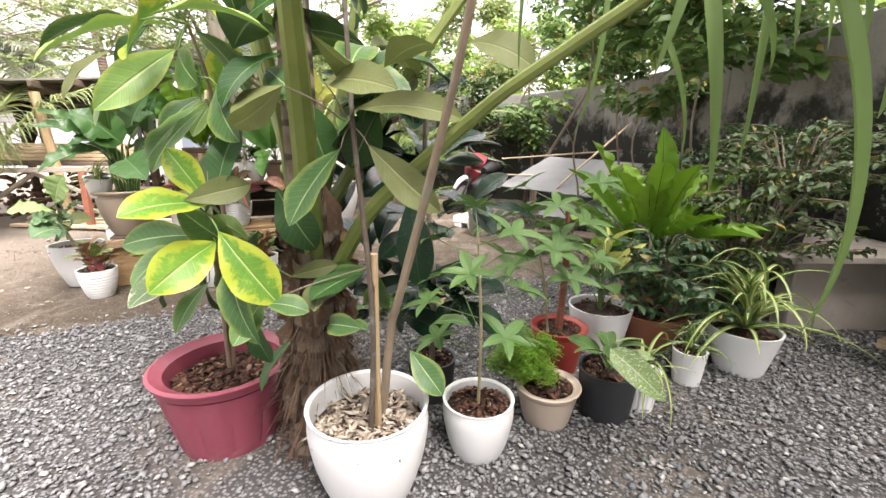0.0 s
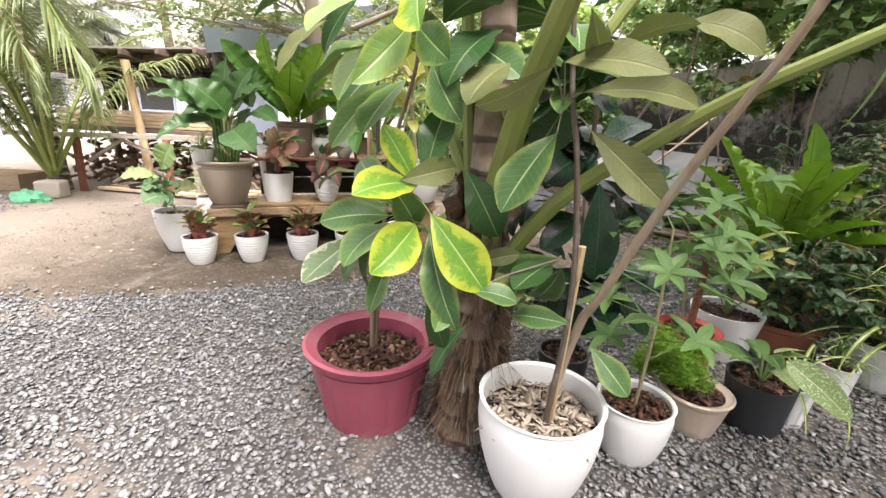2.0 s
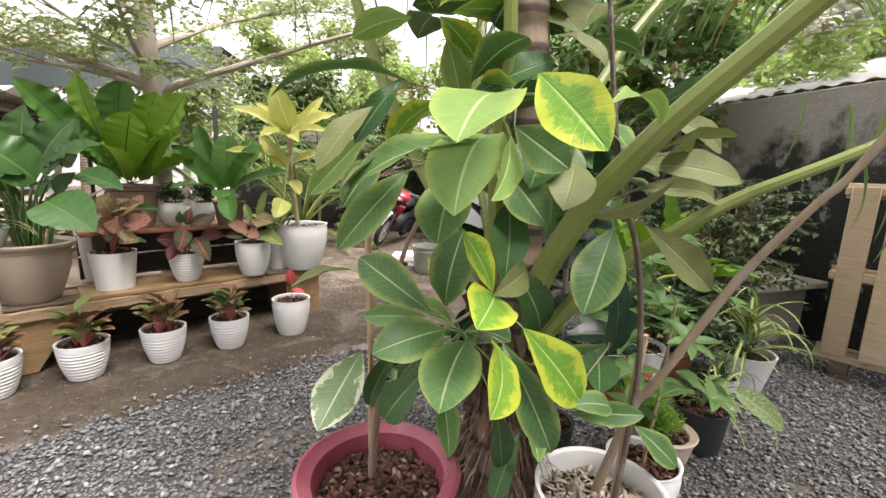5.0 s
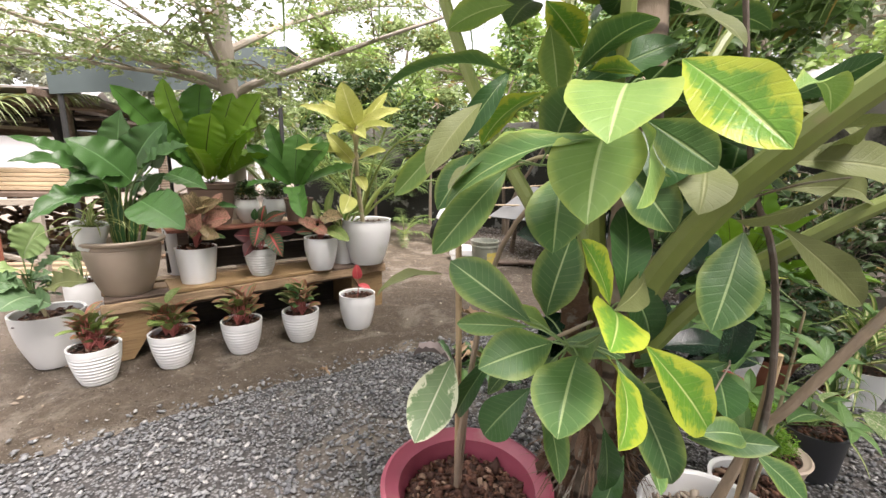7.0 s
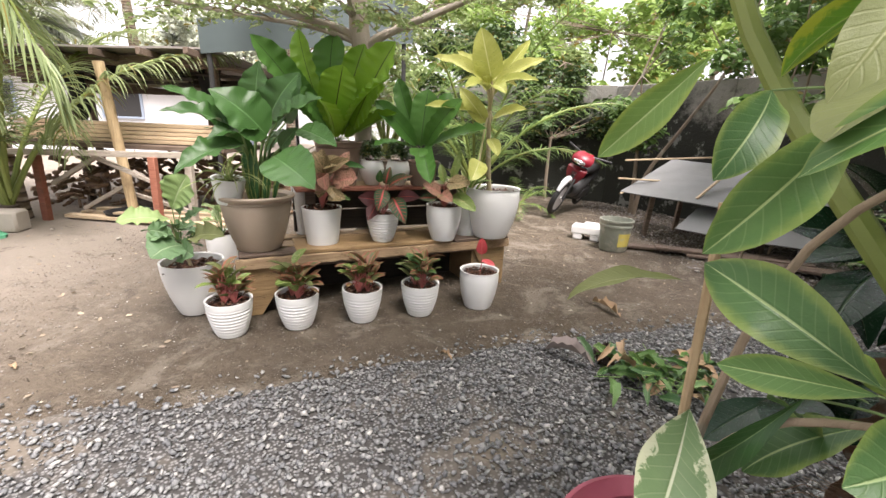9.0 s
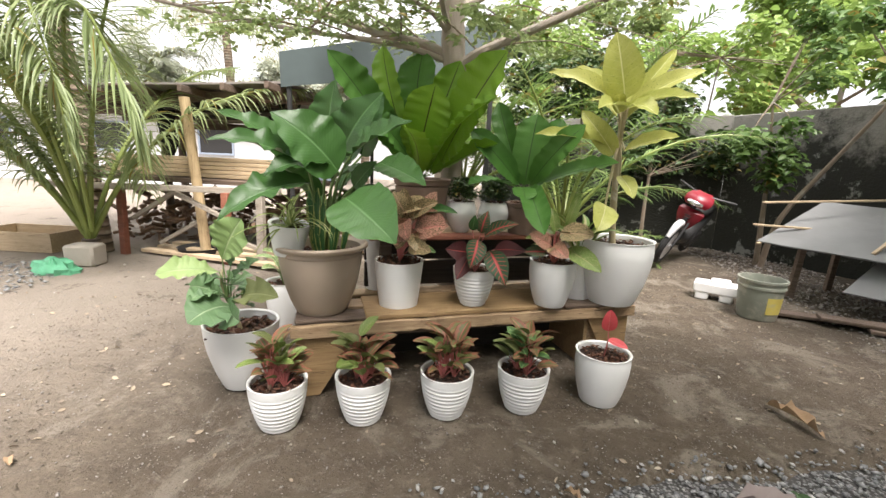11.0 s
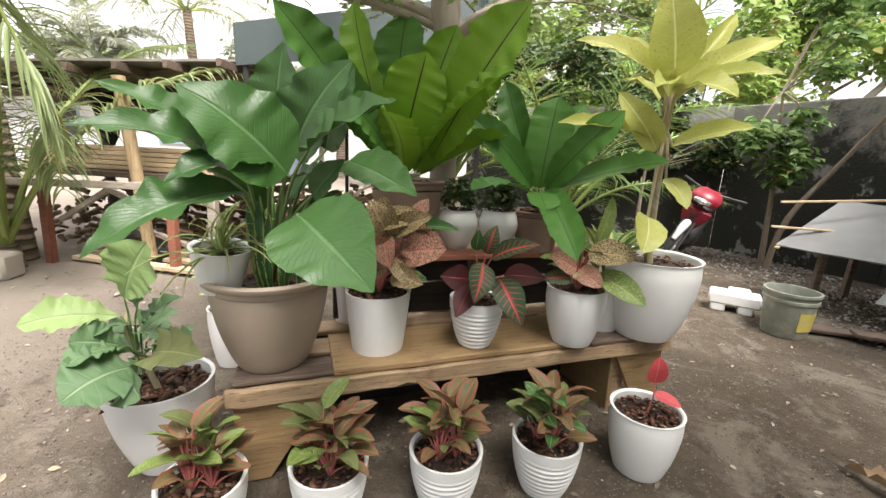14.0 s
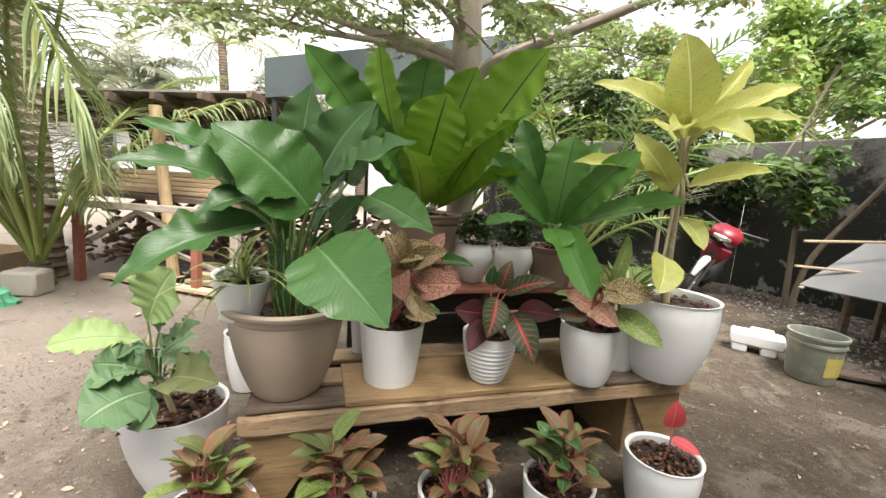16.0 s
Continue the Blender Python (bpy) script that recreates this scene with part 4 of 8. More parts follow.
RUBA = [
   (-0.14, 1.40, 1.29, -0.13, 1.25, 1.34, 0.055),
   (-0.32, 1.55, 1.15, -0.27, 1.55, 0.98, 0.117),
   (-0.39, 1.48, 1.22, -0.28, 1.40, 1.14, 0.098),
]
RUBB = [
   (-0.51, 1.55, 1.32, -0.32, 1.50, 1.41, 0.087),
   (-0.69, 1.50, 1.33, -0.79, 1.50, 1.19, 0.049),
   (-0.76, 1.45, 1.26, -0.87, 1.40, 1.13, 0.056),
   (-0.07, 1.55, 1.29, -0.15, 1.50, 1.09, 0.113),
   (-0.40, 1.50, 0.91, -0.30, 1.50, 0.73, 0.109),
   (-0.12, 1.60, 1.13, -0.21, 1.60, 0.96, 0.127),
   (0.14, 1.60, 1.31, 0.32, 1.55, 1.23, 0.109),
   (-0.34, 1.50, 1.46, -0.25, 1.40, 1.38, 0.080),
]

# Leaves with the way they face: from, to, width, facing, kind of leaf.
UPPER = [
    (-0.493, 1.275, 1.315, -0.473, 1.097, 1.175, 0.105, -0.44, -0.87, -0.10, "rubbervar"),
    (-0.53, 1.345, 1.287, -0.689, 1.15, 1.177, 0.15, -0.45, -0.60, 0.65, "rubberpale"),
    (-0.525, 1.402, 1.217, -0.66, 1.228, 1.065, 0.147, -0.64, -0.76, 0.03, "rubberpale"),
    (-0.567, 1.487, 1.136, -0.648, 1.35, 0.996, 0.118, -0.55, -0.83, 0.15, "rubbermid"),
    (-0.637, 1.628, 1.141, -0.819, 1.6, 0.944, 0.09, -0.32, -0.95, 0.17, "rubbermid"),
    (-0.699, 1.717, 1.174, -0.802, 1.641, 1.042, 0.079, -0.27, -0.96, 0.09, "rubber_leaf"),
    (-0.514, 1.315, 1.227, -0.436, 1.239, 1.15, 0.085, -0.41, -0.90, 0.00, "rubber_leaf"),
    (-0.494, 1.426, 1.17, -0.411, 1.337, 1.034, 0.095, -0.39, -0.92, 0.11, "rubber_leaf"),
    (-0.459, 1.126, 1.242, -0.263, 1.218, 1.239, 0.05, 0.00, -0.30, 1.00, "rubberpale"),
]
UPPER_BACK = [
    (-0.577, 1.496, 1.216, -0.72, 1.522, 1.18, 0.08, 0.10, -0.30, 0.95, "rubberpale"),
    (-0.53, 1.33, 1.235, -0.617, 1.179, 1.094, 0.075, 0.51, -0.85, -0.00, "rubberpale"),
    (-0.588, 1.329, 1.197, -0.82, 1.471, 1.064, 0.08, 0.10, -0.60, 0.80, "rubbermid"),
    (-0.7, 1.9, 1.25, -0.877, 1.923, 1.054, 0.075, -0.18, -0.98, 0.06, "rubberpale"),
]
YOUNG = [
    (-0.517, 1.356, 0.888, -0.597, 1.345, 1.021, 0.075, 0.53, -0.84, 0.18, "rubbervar"),
    (-0.514, 1.358, 0.882, -0.624, 1.193, 0.877, 0.105, -0.15, -0.95, 0.63, "rubbervar"),
    (-0.514, 1.36, 0.784, -0.587, 1.196, 0.702, 0.112, 0.47, -0.84, 0.37, "rubbervar"),
    (-0.47, 1.302, 0.825, -0.329, 1.275, 0.65, 0.118, 0.05, -0.95, 0.41, "rubbervar"),
]
HUB = [
    (-0.602, 1.52, 0.796, -0.755, 1.692, 0.904, 0.108, -0.36, -0.89, 0.39, "rubber_leaf"),
    (-0.594, 1.427, 0.786, -0.771, 1.374, 0.77, 0.1, -0.43, -0.79, 0.56, "rubber_leaf"),
    (-0.56, 1.382, 0.775, -0.666, 1.249, 0.695, 0.125, -0.54, -0.68, 0.62, "rubbermid"),
    (-0.753, 1.648, 0.655, -0.876, 1.479, 0.548, 0.111, -0.19, -0.81, 0.67, "rubberedge"),
    (-0.532, 1.486, 0.742, -0.563, 1.301, 0.884, 0.085, -0.30, -0.70, 0.60, "rubbermid"),
    (-0.566, 1.518, 0.81, -0.548, 1.461, 1.011, 0.105, -0.54, -0.81, 0.34, "rubber_leaf"),
    (-0.544, 1.304, 0.899, -0.42, 1.39, 0.929, 0.07, 0.41, -0.91, 0.22, "rubberback"),
    (-0.598, 1.447, 0.646, -0.62, 1.307, 0.551, 0.055, 0.01, -0.88, 0.59, "rubbermid"),
    (-0.478, 1.375, 0.766, -0.39, 1.28, 0.537, 0.085, -0.38, -0.79, 0.60, "rubber_leaf"),
]
HUB_BACK = [
    (-0.614, 1.509, 0.79, -0.755, 1.609, 0.767, 0.055, -0.36, -0.86, 0.49, "rubbermid"),
    (-0.654, 1.39, 0.709, -0.73, 1.444, 0.574, 0.084, -0.38, -0.73, 0.69, "rubberdeep"),
    (-0.635, 1.58, 0.735, -0.72, 1.716, 0.447, 0.052, -0.31, -0.81, 0.62, "rubberdeep"),
    (-0.477, 1.39, 0.597, -0.432, 1.422, 0.405, 0.065, -0.14, -0.84, 0.64, "rubberdeep"),
    (-0.494, 1.355, 0.894, -0.454, 1.432, 1.072, 0.085, -0.14, -0.99, 0.18, "rubberdeep"),
    (-0.765, 1.728, 0.86, -0.939, 1.798, 0.782, 0.045, -0.20, -0.30, 0.95, "rubberback"),
    (-0.416, 1.385, 0.621, -0.442, 1.25, 0.546, 0.07, 0.35, -0.85, 0.51, "rubbermid"),
    (-0.36, 1.443, 0.665, -0.235, 1.48, 0.692, 0.05, 0.23, -0.93, 0.41, "rubberback"),
    (-0.249, 1.402, 0.536, -0.13, 1.288, 0.58, 0.06, 0.15, -0.90, 0.54, "rubber_leaf"),
]
TALL = [
    (-0.186, 1.398, 1.02, -0.306, 1.326, 0.834, 0.117, -0.56, -0.81, 0.30, "rubber_leaf"),
    (-0.198, 1.331, 1.167, -0.018, 1.224, 1.138, 0.085, 0.00, -0.85, 0.50, "rubberback"),
    (-0.143, 1.378, 1.111, 0.124, 1.393, 1.087, 0.075, 0.00, -0.85, 0.50, "rubberback"),
    (-0.113, 1.376, 1.03, 0.067, 1.321, 0.87, 0.085, -0.31, -0.95, 0.19, "rubberback"),
    (-0.239, 1.186, 1.141, -0.379, 1.244, 1.067, 0.06, -0.20, -0.50, -0.80, "rubberback"),
    (-0.182, 1.203, 1.24, -0.1, 1.451, 1.226, 0.07, 0.10, -0.50, -0.80, "rubberback"),
    (-0.13, 1.43, 0.7, -0.3, 1.5, 0.6, 0.085, 0.10, -0.80, 0.60, "rubber_leaf"),
    (-0.156, 1.699, 0.475, -0.115, 1.479, 0.656, 0.085, 0.10, -0.90, 0.40, "rubber_leaf"),
    (-0.362, 1.276, 0.649, -0.252, 1.268, 0.632, 0.06, 0.10, -0.60, 0.80, "rubber_leaf"),
]
TALL_LOW = [
    (-0.022, 1.417, 0.453, 0.074, 1.346, 0.353, 0.08, -0.04, -0.86, 0.63, "rubber_leaf"),
]

# ---- the ground and the walls ----
def grid_sheet(xs, ys, height):
    vs = [(x, y, height(x, y)) for y in ys for x in xs]
    w = len(xs)
    fs = [(j * w + i, j * w + i + 1, (j + 1) * w + i + 1, (j + 1) * w + i) for j in range(len(ys) - 1) for i in range(w - 1)]
    return vs, [], fs


def lie(x, y):
    return 0.012 * noise.noise(V((x * 0.9, y * 0.9, 0))) + 0.005 * noise.noise(V((x * 5, y * 5, 3))) - 0.004


def axis(lo, hi, near, far):
    a = [near[0] + (near[1] - near[0]) * i / 110 for i in range(111)]
    left = [lo + (near[0] - lo) * (i / 12) ** 0.35 for i in range(12)]
    right = [hi - (hi - near[1]) * (i / 12) ** 0.35 for i in range(12)][::-1]
    return left + a + right


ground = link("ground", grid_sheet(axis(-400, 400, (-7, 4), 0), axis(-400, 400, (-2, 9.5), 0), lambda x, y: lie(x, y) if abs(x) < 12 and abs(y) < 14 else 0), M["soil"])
tagged(ground, "packed brown soil ground with pebbles and litter", "ground", kind="structure")


def edge_y(x):
    """Where the gravel ends against the soil."""
    pts = [(-9, 1.2), (-4, 1.9), (-2.94, 2.29), (-2.33, 2.42), (-1.9, 2.6), (-1.45, 2.82), (-0.63, 3.15), (0.26, 3.42), (1.2, 3.6), (2.7, 3.9), (6, 4)]
    for (a, b), (c, d) in zip(pts, pts[1:]):
        if x <= c:
            return b + (d - b) * (x - a) / (c - a)
    return 4.0


def gravel_bed():
    vs, fs = [], []
    n = 150
    for i in range(n + 1):
        x = -5.0 + 7.55 * i / n
        e = edge_y(x) + 0.07 * noise.noise(V((x * 3, 0, 5))) + 0.03 * noise.noise(V((x * 14, 0, 9)))
        for j in range(41):
            y = -3.0 + (e + 3.0) * j / 40
            vs.append((x, y, lie(x, y) + (0.006 if j < 40 else -0.002)))
    fs = [(i * 41 + j, (i + 1) * 41 + j, (i + 1) * 41 + j + 1, i * 41 + j + 1) for i in range(n) for j in range(40)]
    return vs, [], fs


tagged(link("gravel_bed", gravel_bed(), M["bed"]), "dusty bed under loose grey crushed gravel", "gravel", kind="structure")
DIRT_SPOTS = [(-0.38, 1.5, 0.33), (-1.02, 0.95, 0.12), (-0.3, 1.12, 0.16)]


def on_gravel(n, x0, x1, y0, y1, lift, margin=0.0):
    def place(g):
        x, y = x0 + (x1 - x0) * g.rand(n), y0 + (y1 - y0) * g.rand(n)
        e = np.array([edge_y(a) for a in x]) + (g.rand(n) ** 3 - 0.35) * 0.22 + margin
        ok = y < e
        for cx, cy, r in DIRT_SPOTS:
            ok &= (np.hypot(x - cx, y - cy) > r) | (g.rand(n) < 0.25)
        x, y = x[ok], y[ok]
        z = np.array([lie(a, b) for a, b in zip(x, y)]) + 0.008 + lift * g.rand(len(x))
        return x, y, z
    return place


mass("gravel", stones(52000, on_gravel(52000, -3.2, 2.5, 0.2, 3.7, 0.009), 0.0128, 11), M["gravel"], "loose grey crushed gravel over a dusty bed", "gravel")
mass("gravel", stones(9000, on_gravel(9000, -5.0, -3.2, 0.0, 2.6, 0.006), 0.014, 12), M["gravel"], "loose grey crushed gravel over a dusty bed", "gravel")


def far_patch(g):
    n = 7000
    x, y = -5.0 - 4.5 * g.rand(n) ** 0.8, 2.6 + 2.3 * g.rand(n)
    ok = (y < 4.35 + 0.25 * np.sin(x * 3)) & (x < -4.75 - 0.35 * (y - 2.6) / 2 + 0.25 * g.rand(n))
    x, y = x[ok], y[ok]
    return x, y, 0.008 + 0.01 * g.rand(len(x))


mass("gravel", stones(7000, far_patch, 0.018, 13), M["gravel"], "grey gravel patch beside the palm", "gravel")


def shade_patch(g):
    n = 9000
    x, y = 0.9 + 1.8 * g.rand(n), 3.6 + 4.6 * g.rand(n)
    ok = (g.rand(n) < 0.35 + 0.5 * (x - 0.9) / 1.8) & ~((y > 6.5) & (x > 2.0))
    x, y = x[ok], y[ok]
    return x, y, 0.004 + 0.01 * g.rand(len(x))


mass("rubble", stones(9000, shade_patch, 0.017, 14), M["pebble"], "scattered stones and rubble along the wall", "gravel")


def litter_place(n, x0, x1, y0, y1):
    def place(g):
        x, y = x0 + (x1 - x0) * g.rand(n), y0 + (y1 - y0) * g.rand(n)
        ok = y > np.array([edge_y(a) for a in x])
        x, y = x[ok], y[ok]
        return x, y, np.array([lie(a, b) for a, b in zip(x, y)]) + 0.002 + 0.003 * g.rand(len(x))
    return place


mass("pebbles", stones(4500, litter_place(4500, -5, 2, 2.3, 7), 0.0065, 15), M["pebble"], "small pebbles strewn on the soil", "stones")
mass("soil_crumbs", stones(16000, litter_place(16000, -4.2, 1.6, 2.3, 5.5), 0.0055, 18), M["clod"], "crumbs of dry soil on the ground", "soil")
mass("leaf_litter", leafcloud(np.stack(litter_place(900, -5, 2, 2.3, 7)(np.random.RandomState(5)), 1) + (0, 0, 0.006), 0.028, 16, droop=0.1, curl=0.1), M["litter"], "dry leaf crumbs strewn on the soil", "leaves")


# The plastered wall round the yard, in straight lengths.
WALL = [(2.75, -4.0), (2.75, 4.6), (2.35, 6.8), (1.35, 8.2), (-2.2, 9.8)]


def wall_length(name, a, b, h, label):
    a, b = V((*a, 0)), V((*b, 0))
    d = (b - a).normalized()
    n = V((d.y, -d.x, 0))
    L = (b - a).length
    bm = bmesh.new()
    box(bm, (0, 0, -0.1), (L, 0.15, h), 0.008)
    m = Matrix((d, n, V((0, 0, 1)))).transposed().to_4x4()
    m.translation = a
    bmesh.ops.transform(bm, matrix=m, verts=bm.verts)
    bmesh.ops.recalc_face_normals(bm, faces=bm.faces)
    return tagged(link(name, bm, M["wall"], smooth=False), label, "wall", kind="structure")


for nm, a, b, h in zip(("wall_east", "wall_bend", "wall_corner", "wall_north"), WALL, WALL[1:], (1.85, 1.86, 1.87, 1.88)):
    wall_length(nm, a, b, h, "grey plastered wall stained black with mould")

# Hollow block wall with open joints at the near end of the yard wall.
ROOF = thing("lean_to_roof", 3.3, 3.4, 0, "pale corrugated iron lean-to roof beyond the wall", "roof")
vs, fs = [], []
nx = 120
for i in range(nx + 1):
    y = -1.6 + 3.6 * i / nx
    zz = 0.012 * math.sin(i * 1.2)
    vs += [(-0.25, y, 1.93 + zz), (1.6, y, 2.5 + zz), (-0.25, y, 1.925 + zz), (1.6, y, 2.495 + zz)]
for i in range(nx):
    o = i * 4
    fs += [(o, o + 4, o + 5, o + 1), (o + 2, o + 3, o + 7, o + 6)]
part("roof_sheet", (vs, [], fs), M["tinpale"], ROOF)
for y in (-1.5, 0.2, 1.9):
    part("post", boxmesh((1.2, y - 0.05, 0), (1.3, y + 0.05, 2.36)), M["greywood"], ROOF)
    part("rafter", beam((-0.2, y, 1.88), (1.5, y, 2.42), 0.05, 0.08), M["oldwood"], ROOF)

# ---- the pot stand ----
EA = V((0.893, 0.449, 0))
EB = V((-0.449, 0.893, 0))
ORG = V((-2.36, 3.17, 0))


def at(u, v, z=0.0):
    p = ORG + EA * u + EB * v
    return V((p.x, p.y, z))


def board(parent, name, u0, u1, v0, v1, z0, z1, mat, bevel=0.004, tilt=0.0, label=""):
    bm = boxmesh((u0, v0, z0), (u1, v1, z1), bevel)
    bmesh.ops.subdivide_edges(bm, edges=[e for e in bm.edges if e.calc_length() > 0.5], cuts=36 if name == "front_rail" else 9, use_grid_fill=True)
    for v in bm.verts:
        v.co += V((0, noise.noise(v.co * 4) * 0.004 + noise.noise(v.co * 19) * 0.0025, noise.noise(v.co * 5 + V((9, 0, 0))) * 0.003 + tilt * (v.co.x - u0)))
        if name == "front_rail":
            chip = max(0.0, noise.noise(V((v.co.x * 23, 3.0, v.co.z * 9))) - 0.15)
            v.co += V((0, 0.02 * chip, (-0.02 if v.co.z > 0.32 else 0.012) * chip))
    return part(name, bm, M[mat], parent, label)


STAND = thing("plant_stand", ORG.x, ORG.y, 0, "two-tier plant stand knocked together from rough pallet wood and plywood", "plant stand", turn=26.7)
board(STAND, "front_rail", 0.0, 1.80, 0.0, 0.03, 0.292, 0.352, "pallet")
board(STAND, "inner_rail", 0.02, 1.78, 0.035, 0.07, 0.27, 0.345, "oldwood")
board(STAND, "back_rail", 0.0, 1.80, 0.50, 0.535, 0.27, 0.345, "pallet")
board(STAND, "deck_board", 0.02, 0.42, 0.03, 0.15, 0.352, 0.368, "oldwood")
board(STAND, "deck_board", 0.0, 1.78, 0.36, 0.46, 0.35, 0.37, "pallet")
board(STAND, "deck_board", 0.02, 0.42, 0.18, 0.30, 0.352, 0.369, "pallet")
board(STAND, "deck_panel", 0.33, 1.35, 0.015, 0.31, 0.355, 0.378, "ply", label="warped plywood panel")
board(STAND, "deck_board", 1.36, 1.79, 0.0, 0.24, 0.354, 0.373, "oldwood")
board(STAND, "deck_board", 1.30, 1.80, 0.25, 0.34, 0.354, 0.372, "pallet")
for u0, u1 in ((0.02, 0.3), (1.52, 1.78)):
    bm = bmesh.new()
    s = 1 if u0 < 1 else -1
    a, b = (u0, u1) if s > 0 else (u1, u0)
    prof = [(a, 0.0), (a + s * 0.1, 0.0), (b, 0.285), (a, 0.285)]
    f1 = [bm.verts.new((x, 0.03, z)) for x, z in prof]
    f2 = [bm.verts.new((x, 0.05, z)) for x, z in prof]
    bm.faces.new(f1), bm.faces.new(f2[::-1])
    for i in range(4):
        bm.faces.new((f1[i], f2[i], f2[(i + 1) % 4], f1[(i + 1) % 4]))
    bmesh.ops.recalc_face_normals(bm, faces=bm.faces)
    part("brace", bm, M["ply"], STAND)
    board(STAND, "side_panel", u0, u0 + 0.02, 0.05, 0.5, 0.0, 0.285, "ply")
    board(STAND, "leg", u0 + 0.02, u0 + 0.09, 0.06, 0.12, 0.0, 0.285, "pallet")
    board(STAND, "leg", u0 + 0.02, u0 + 0.09, 0.42, 0.49, 0.0, 0.27, "pallet")
# Added boards blacken the void under the deck; its shade is in their colour.
board(STAND, "back_panel", 0.03, 1.77, 0.40, 0.415, 0.0, 0.345, "darkboard", label="near-black backing board added to darken the void")
board(STAND, "under_board", 0.11, 1.68, 0.12, 0.39, 0.30, 0.315, "darkboard", label="near-black board added under the deck to darken the void")
for u in (0.42, 0.9, 1.42):
    board(STAND, "upper_leg", u, u + 0.06, 0.25, 0.29, 0.372, 0.69, "oldwood")
    board(STAND, "upper_leg", u, u + 0.06, 0.45, 0.49, 0.372, 0.69, "oldwood")
for k in range(3):
    board(STAND, "upper_board", 0.36, 1.55, 0.20 + k * 0.112, 0.30 + k * 0.112, 0.69, 0.712, "pallet" if k else "redwood")
# Slats in the same near-black darken the gap below the upper tier.
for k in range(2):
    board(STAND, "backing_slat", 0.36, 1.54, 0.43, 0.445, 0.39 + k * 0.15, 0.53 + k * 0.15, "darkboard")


GROUPS = {"small_red_aglaonema": "small ribbed pots in a row", "potted_fern": "white ceramic pots on the stand", "bushy_fern": "dark ferns crowding the wall", "little_spider_plant": "little white pots on the gravel"}


def potted(name, x, y, z, label, r, h, br, mat, style="plain", turn=0.0, **kw):
    e = thing(name, x, y, z, label, "potted plant", GROUPS.get(name, ""), turn=turn)
    zs = pot(e, r, h, br, mat, style, **kw)
    return e, z + zs


def sprig(parent, base, kind, material, shape, ratio, foot, n, height, reach, size, seed, up=0.5, stemmat="stem", stem_r=0.003, lo=0.35, mats=None, **kw):
    """Several stalks from one foot, each with leaves: a bushy small plant."""
    g = random.Random(seed)
    foot = V(foot)
    paths = []
    for i in range(n):
        a = i * 2.4 + g.uniform(-0.4, 0.4)
        f = lo + (1 - lo) * ((i + 0.5) / n)
        tilt = (1 - f) * 1.0 + 0.25
        top = foot + V((math.cos(a) * reach * tilt * 0.6, math.sin(a) * reach * tilt * 0.6, height * f * g.uniform(0.85, 1.05)))
        out = V((math.cos(a), math.sin(a), up * g.uniform(0.2, 1.2))).normalized()
        s = size * g.uniform(0.75, 1.15)
        mt = material if not mats else mats[g.randrange(len(mats))]
        leaf(parent, base, kind, mt, shape, ratio, top, top + out * s, roll=g.uniform(-30, 30), **kw)
        mid = foot.lerp(top, 0.5) + V((0, 0, height * 0.04))
        paths.append(tube([foot - V(base), mid - V(base), top - V(base)], [stem_r * 1.3, stem_r, stem_r * 0.7], 5))
    part("stalk_tuft", joined(*paths), M[stemmat], parent)


def explicit(parent, base, rows, kind, material, shape, ratio, foot=None, wide=1.0, stem_r=0.004, stemmat="stem", mats=None, ups=None, **kw):
    paths = []
    for i, (a, b, c, d, e, f, w) in enumerate(rows):
        mt = mats[i % len(mats)] if mats else material
        leaf(parent, base, kind, mt, shape, ratio, (a, b, c), (d, e, f), w * wide, roll=rnd.uniform(-14, 14), up=ups[i] if ups and ups[i] else (0, 0, 1), **kw)
        if foot is not None:
            p, q = V(foot), V((a, b, c))
            rise = p.lerp(q, 0.55) + V((0, 0, abs(q.z - p.z) * 0.18))
            paths.append(tube([p - V(base), rise - V(base), q - V(base)], [stem_r * 1.4, stem_r, stem_r * 0.8], 6))
    if paths:
        part("petiole_tuft", joined(*paths), M[stemmat], parent)


# Peace lily in the taupe pot.
bx, by, bz = -2.315, 3.385, 0.37
LP, zs = potted("peace_lily", bx, by, bz, "big dark green peace lily in a taupe rimmed plastic pot", 0.205, 0.325, 0.112, "taupe", "belly", soil=0.8)
explicit(LP, (bx, by, bz), LILY, "lilyleaf", "lily", "lily", 0.44, wide=1.28, foot=(bx, by, zs), stem_r=0.006, arch=0.4, fold=0.24, wave=0.03, waves=4, seg=24, across=5,
         ups=[(0.2, -0.85, 0.5), (0, -0.6, 0.8), (0, -0.5, 0.85), (0, -0.45, 0.9), (-0.1, -0.6, 0.8), (0, -1, 0.05), (0.1, -0.7, 0.7), (0, -1, 0.2), (0, -1, 0.1), (0, -0.8, 0.6), (0, -0.8, 0.6), (0.1, -0.8, 0.6), (0, -0.9, 0.4)])
sprig(LP, (bx, by, bz), "lilyleaf", "lily", "lily", 0.44, (bx, by + 0.06, zs), 6, 0.36, 0.2, 0.22, 301, up=0.9, lo=0.6, stem_r=0.006, arch=0.4, fold=0.24, wave=0.03, waves=4, seg=24, across=5)
g0 = random.Random(3)
for i in range(16):
    a = g0.uniform(0, 6.28)
    p = V((bx + 0.05 + 0.06 * math.cos(a), by - 0.03 + 0.05 * math.sin(a), zs))
    q = p + V((0.05 * math.cos(a) + 0.03, 0.05 * math.sin(a), g0.uniform(0.2, 0.34)))
    leaf(LP, (bx, by, bz), "spearleaf", "snake", "strap", 0.09, p, q, up=(0.1, -1, 0), arch=0.2, fold=0.3, seg=8, across=1)

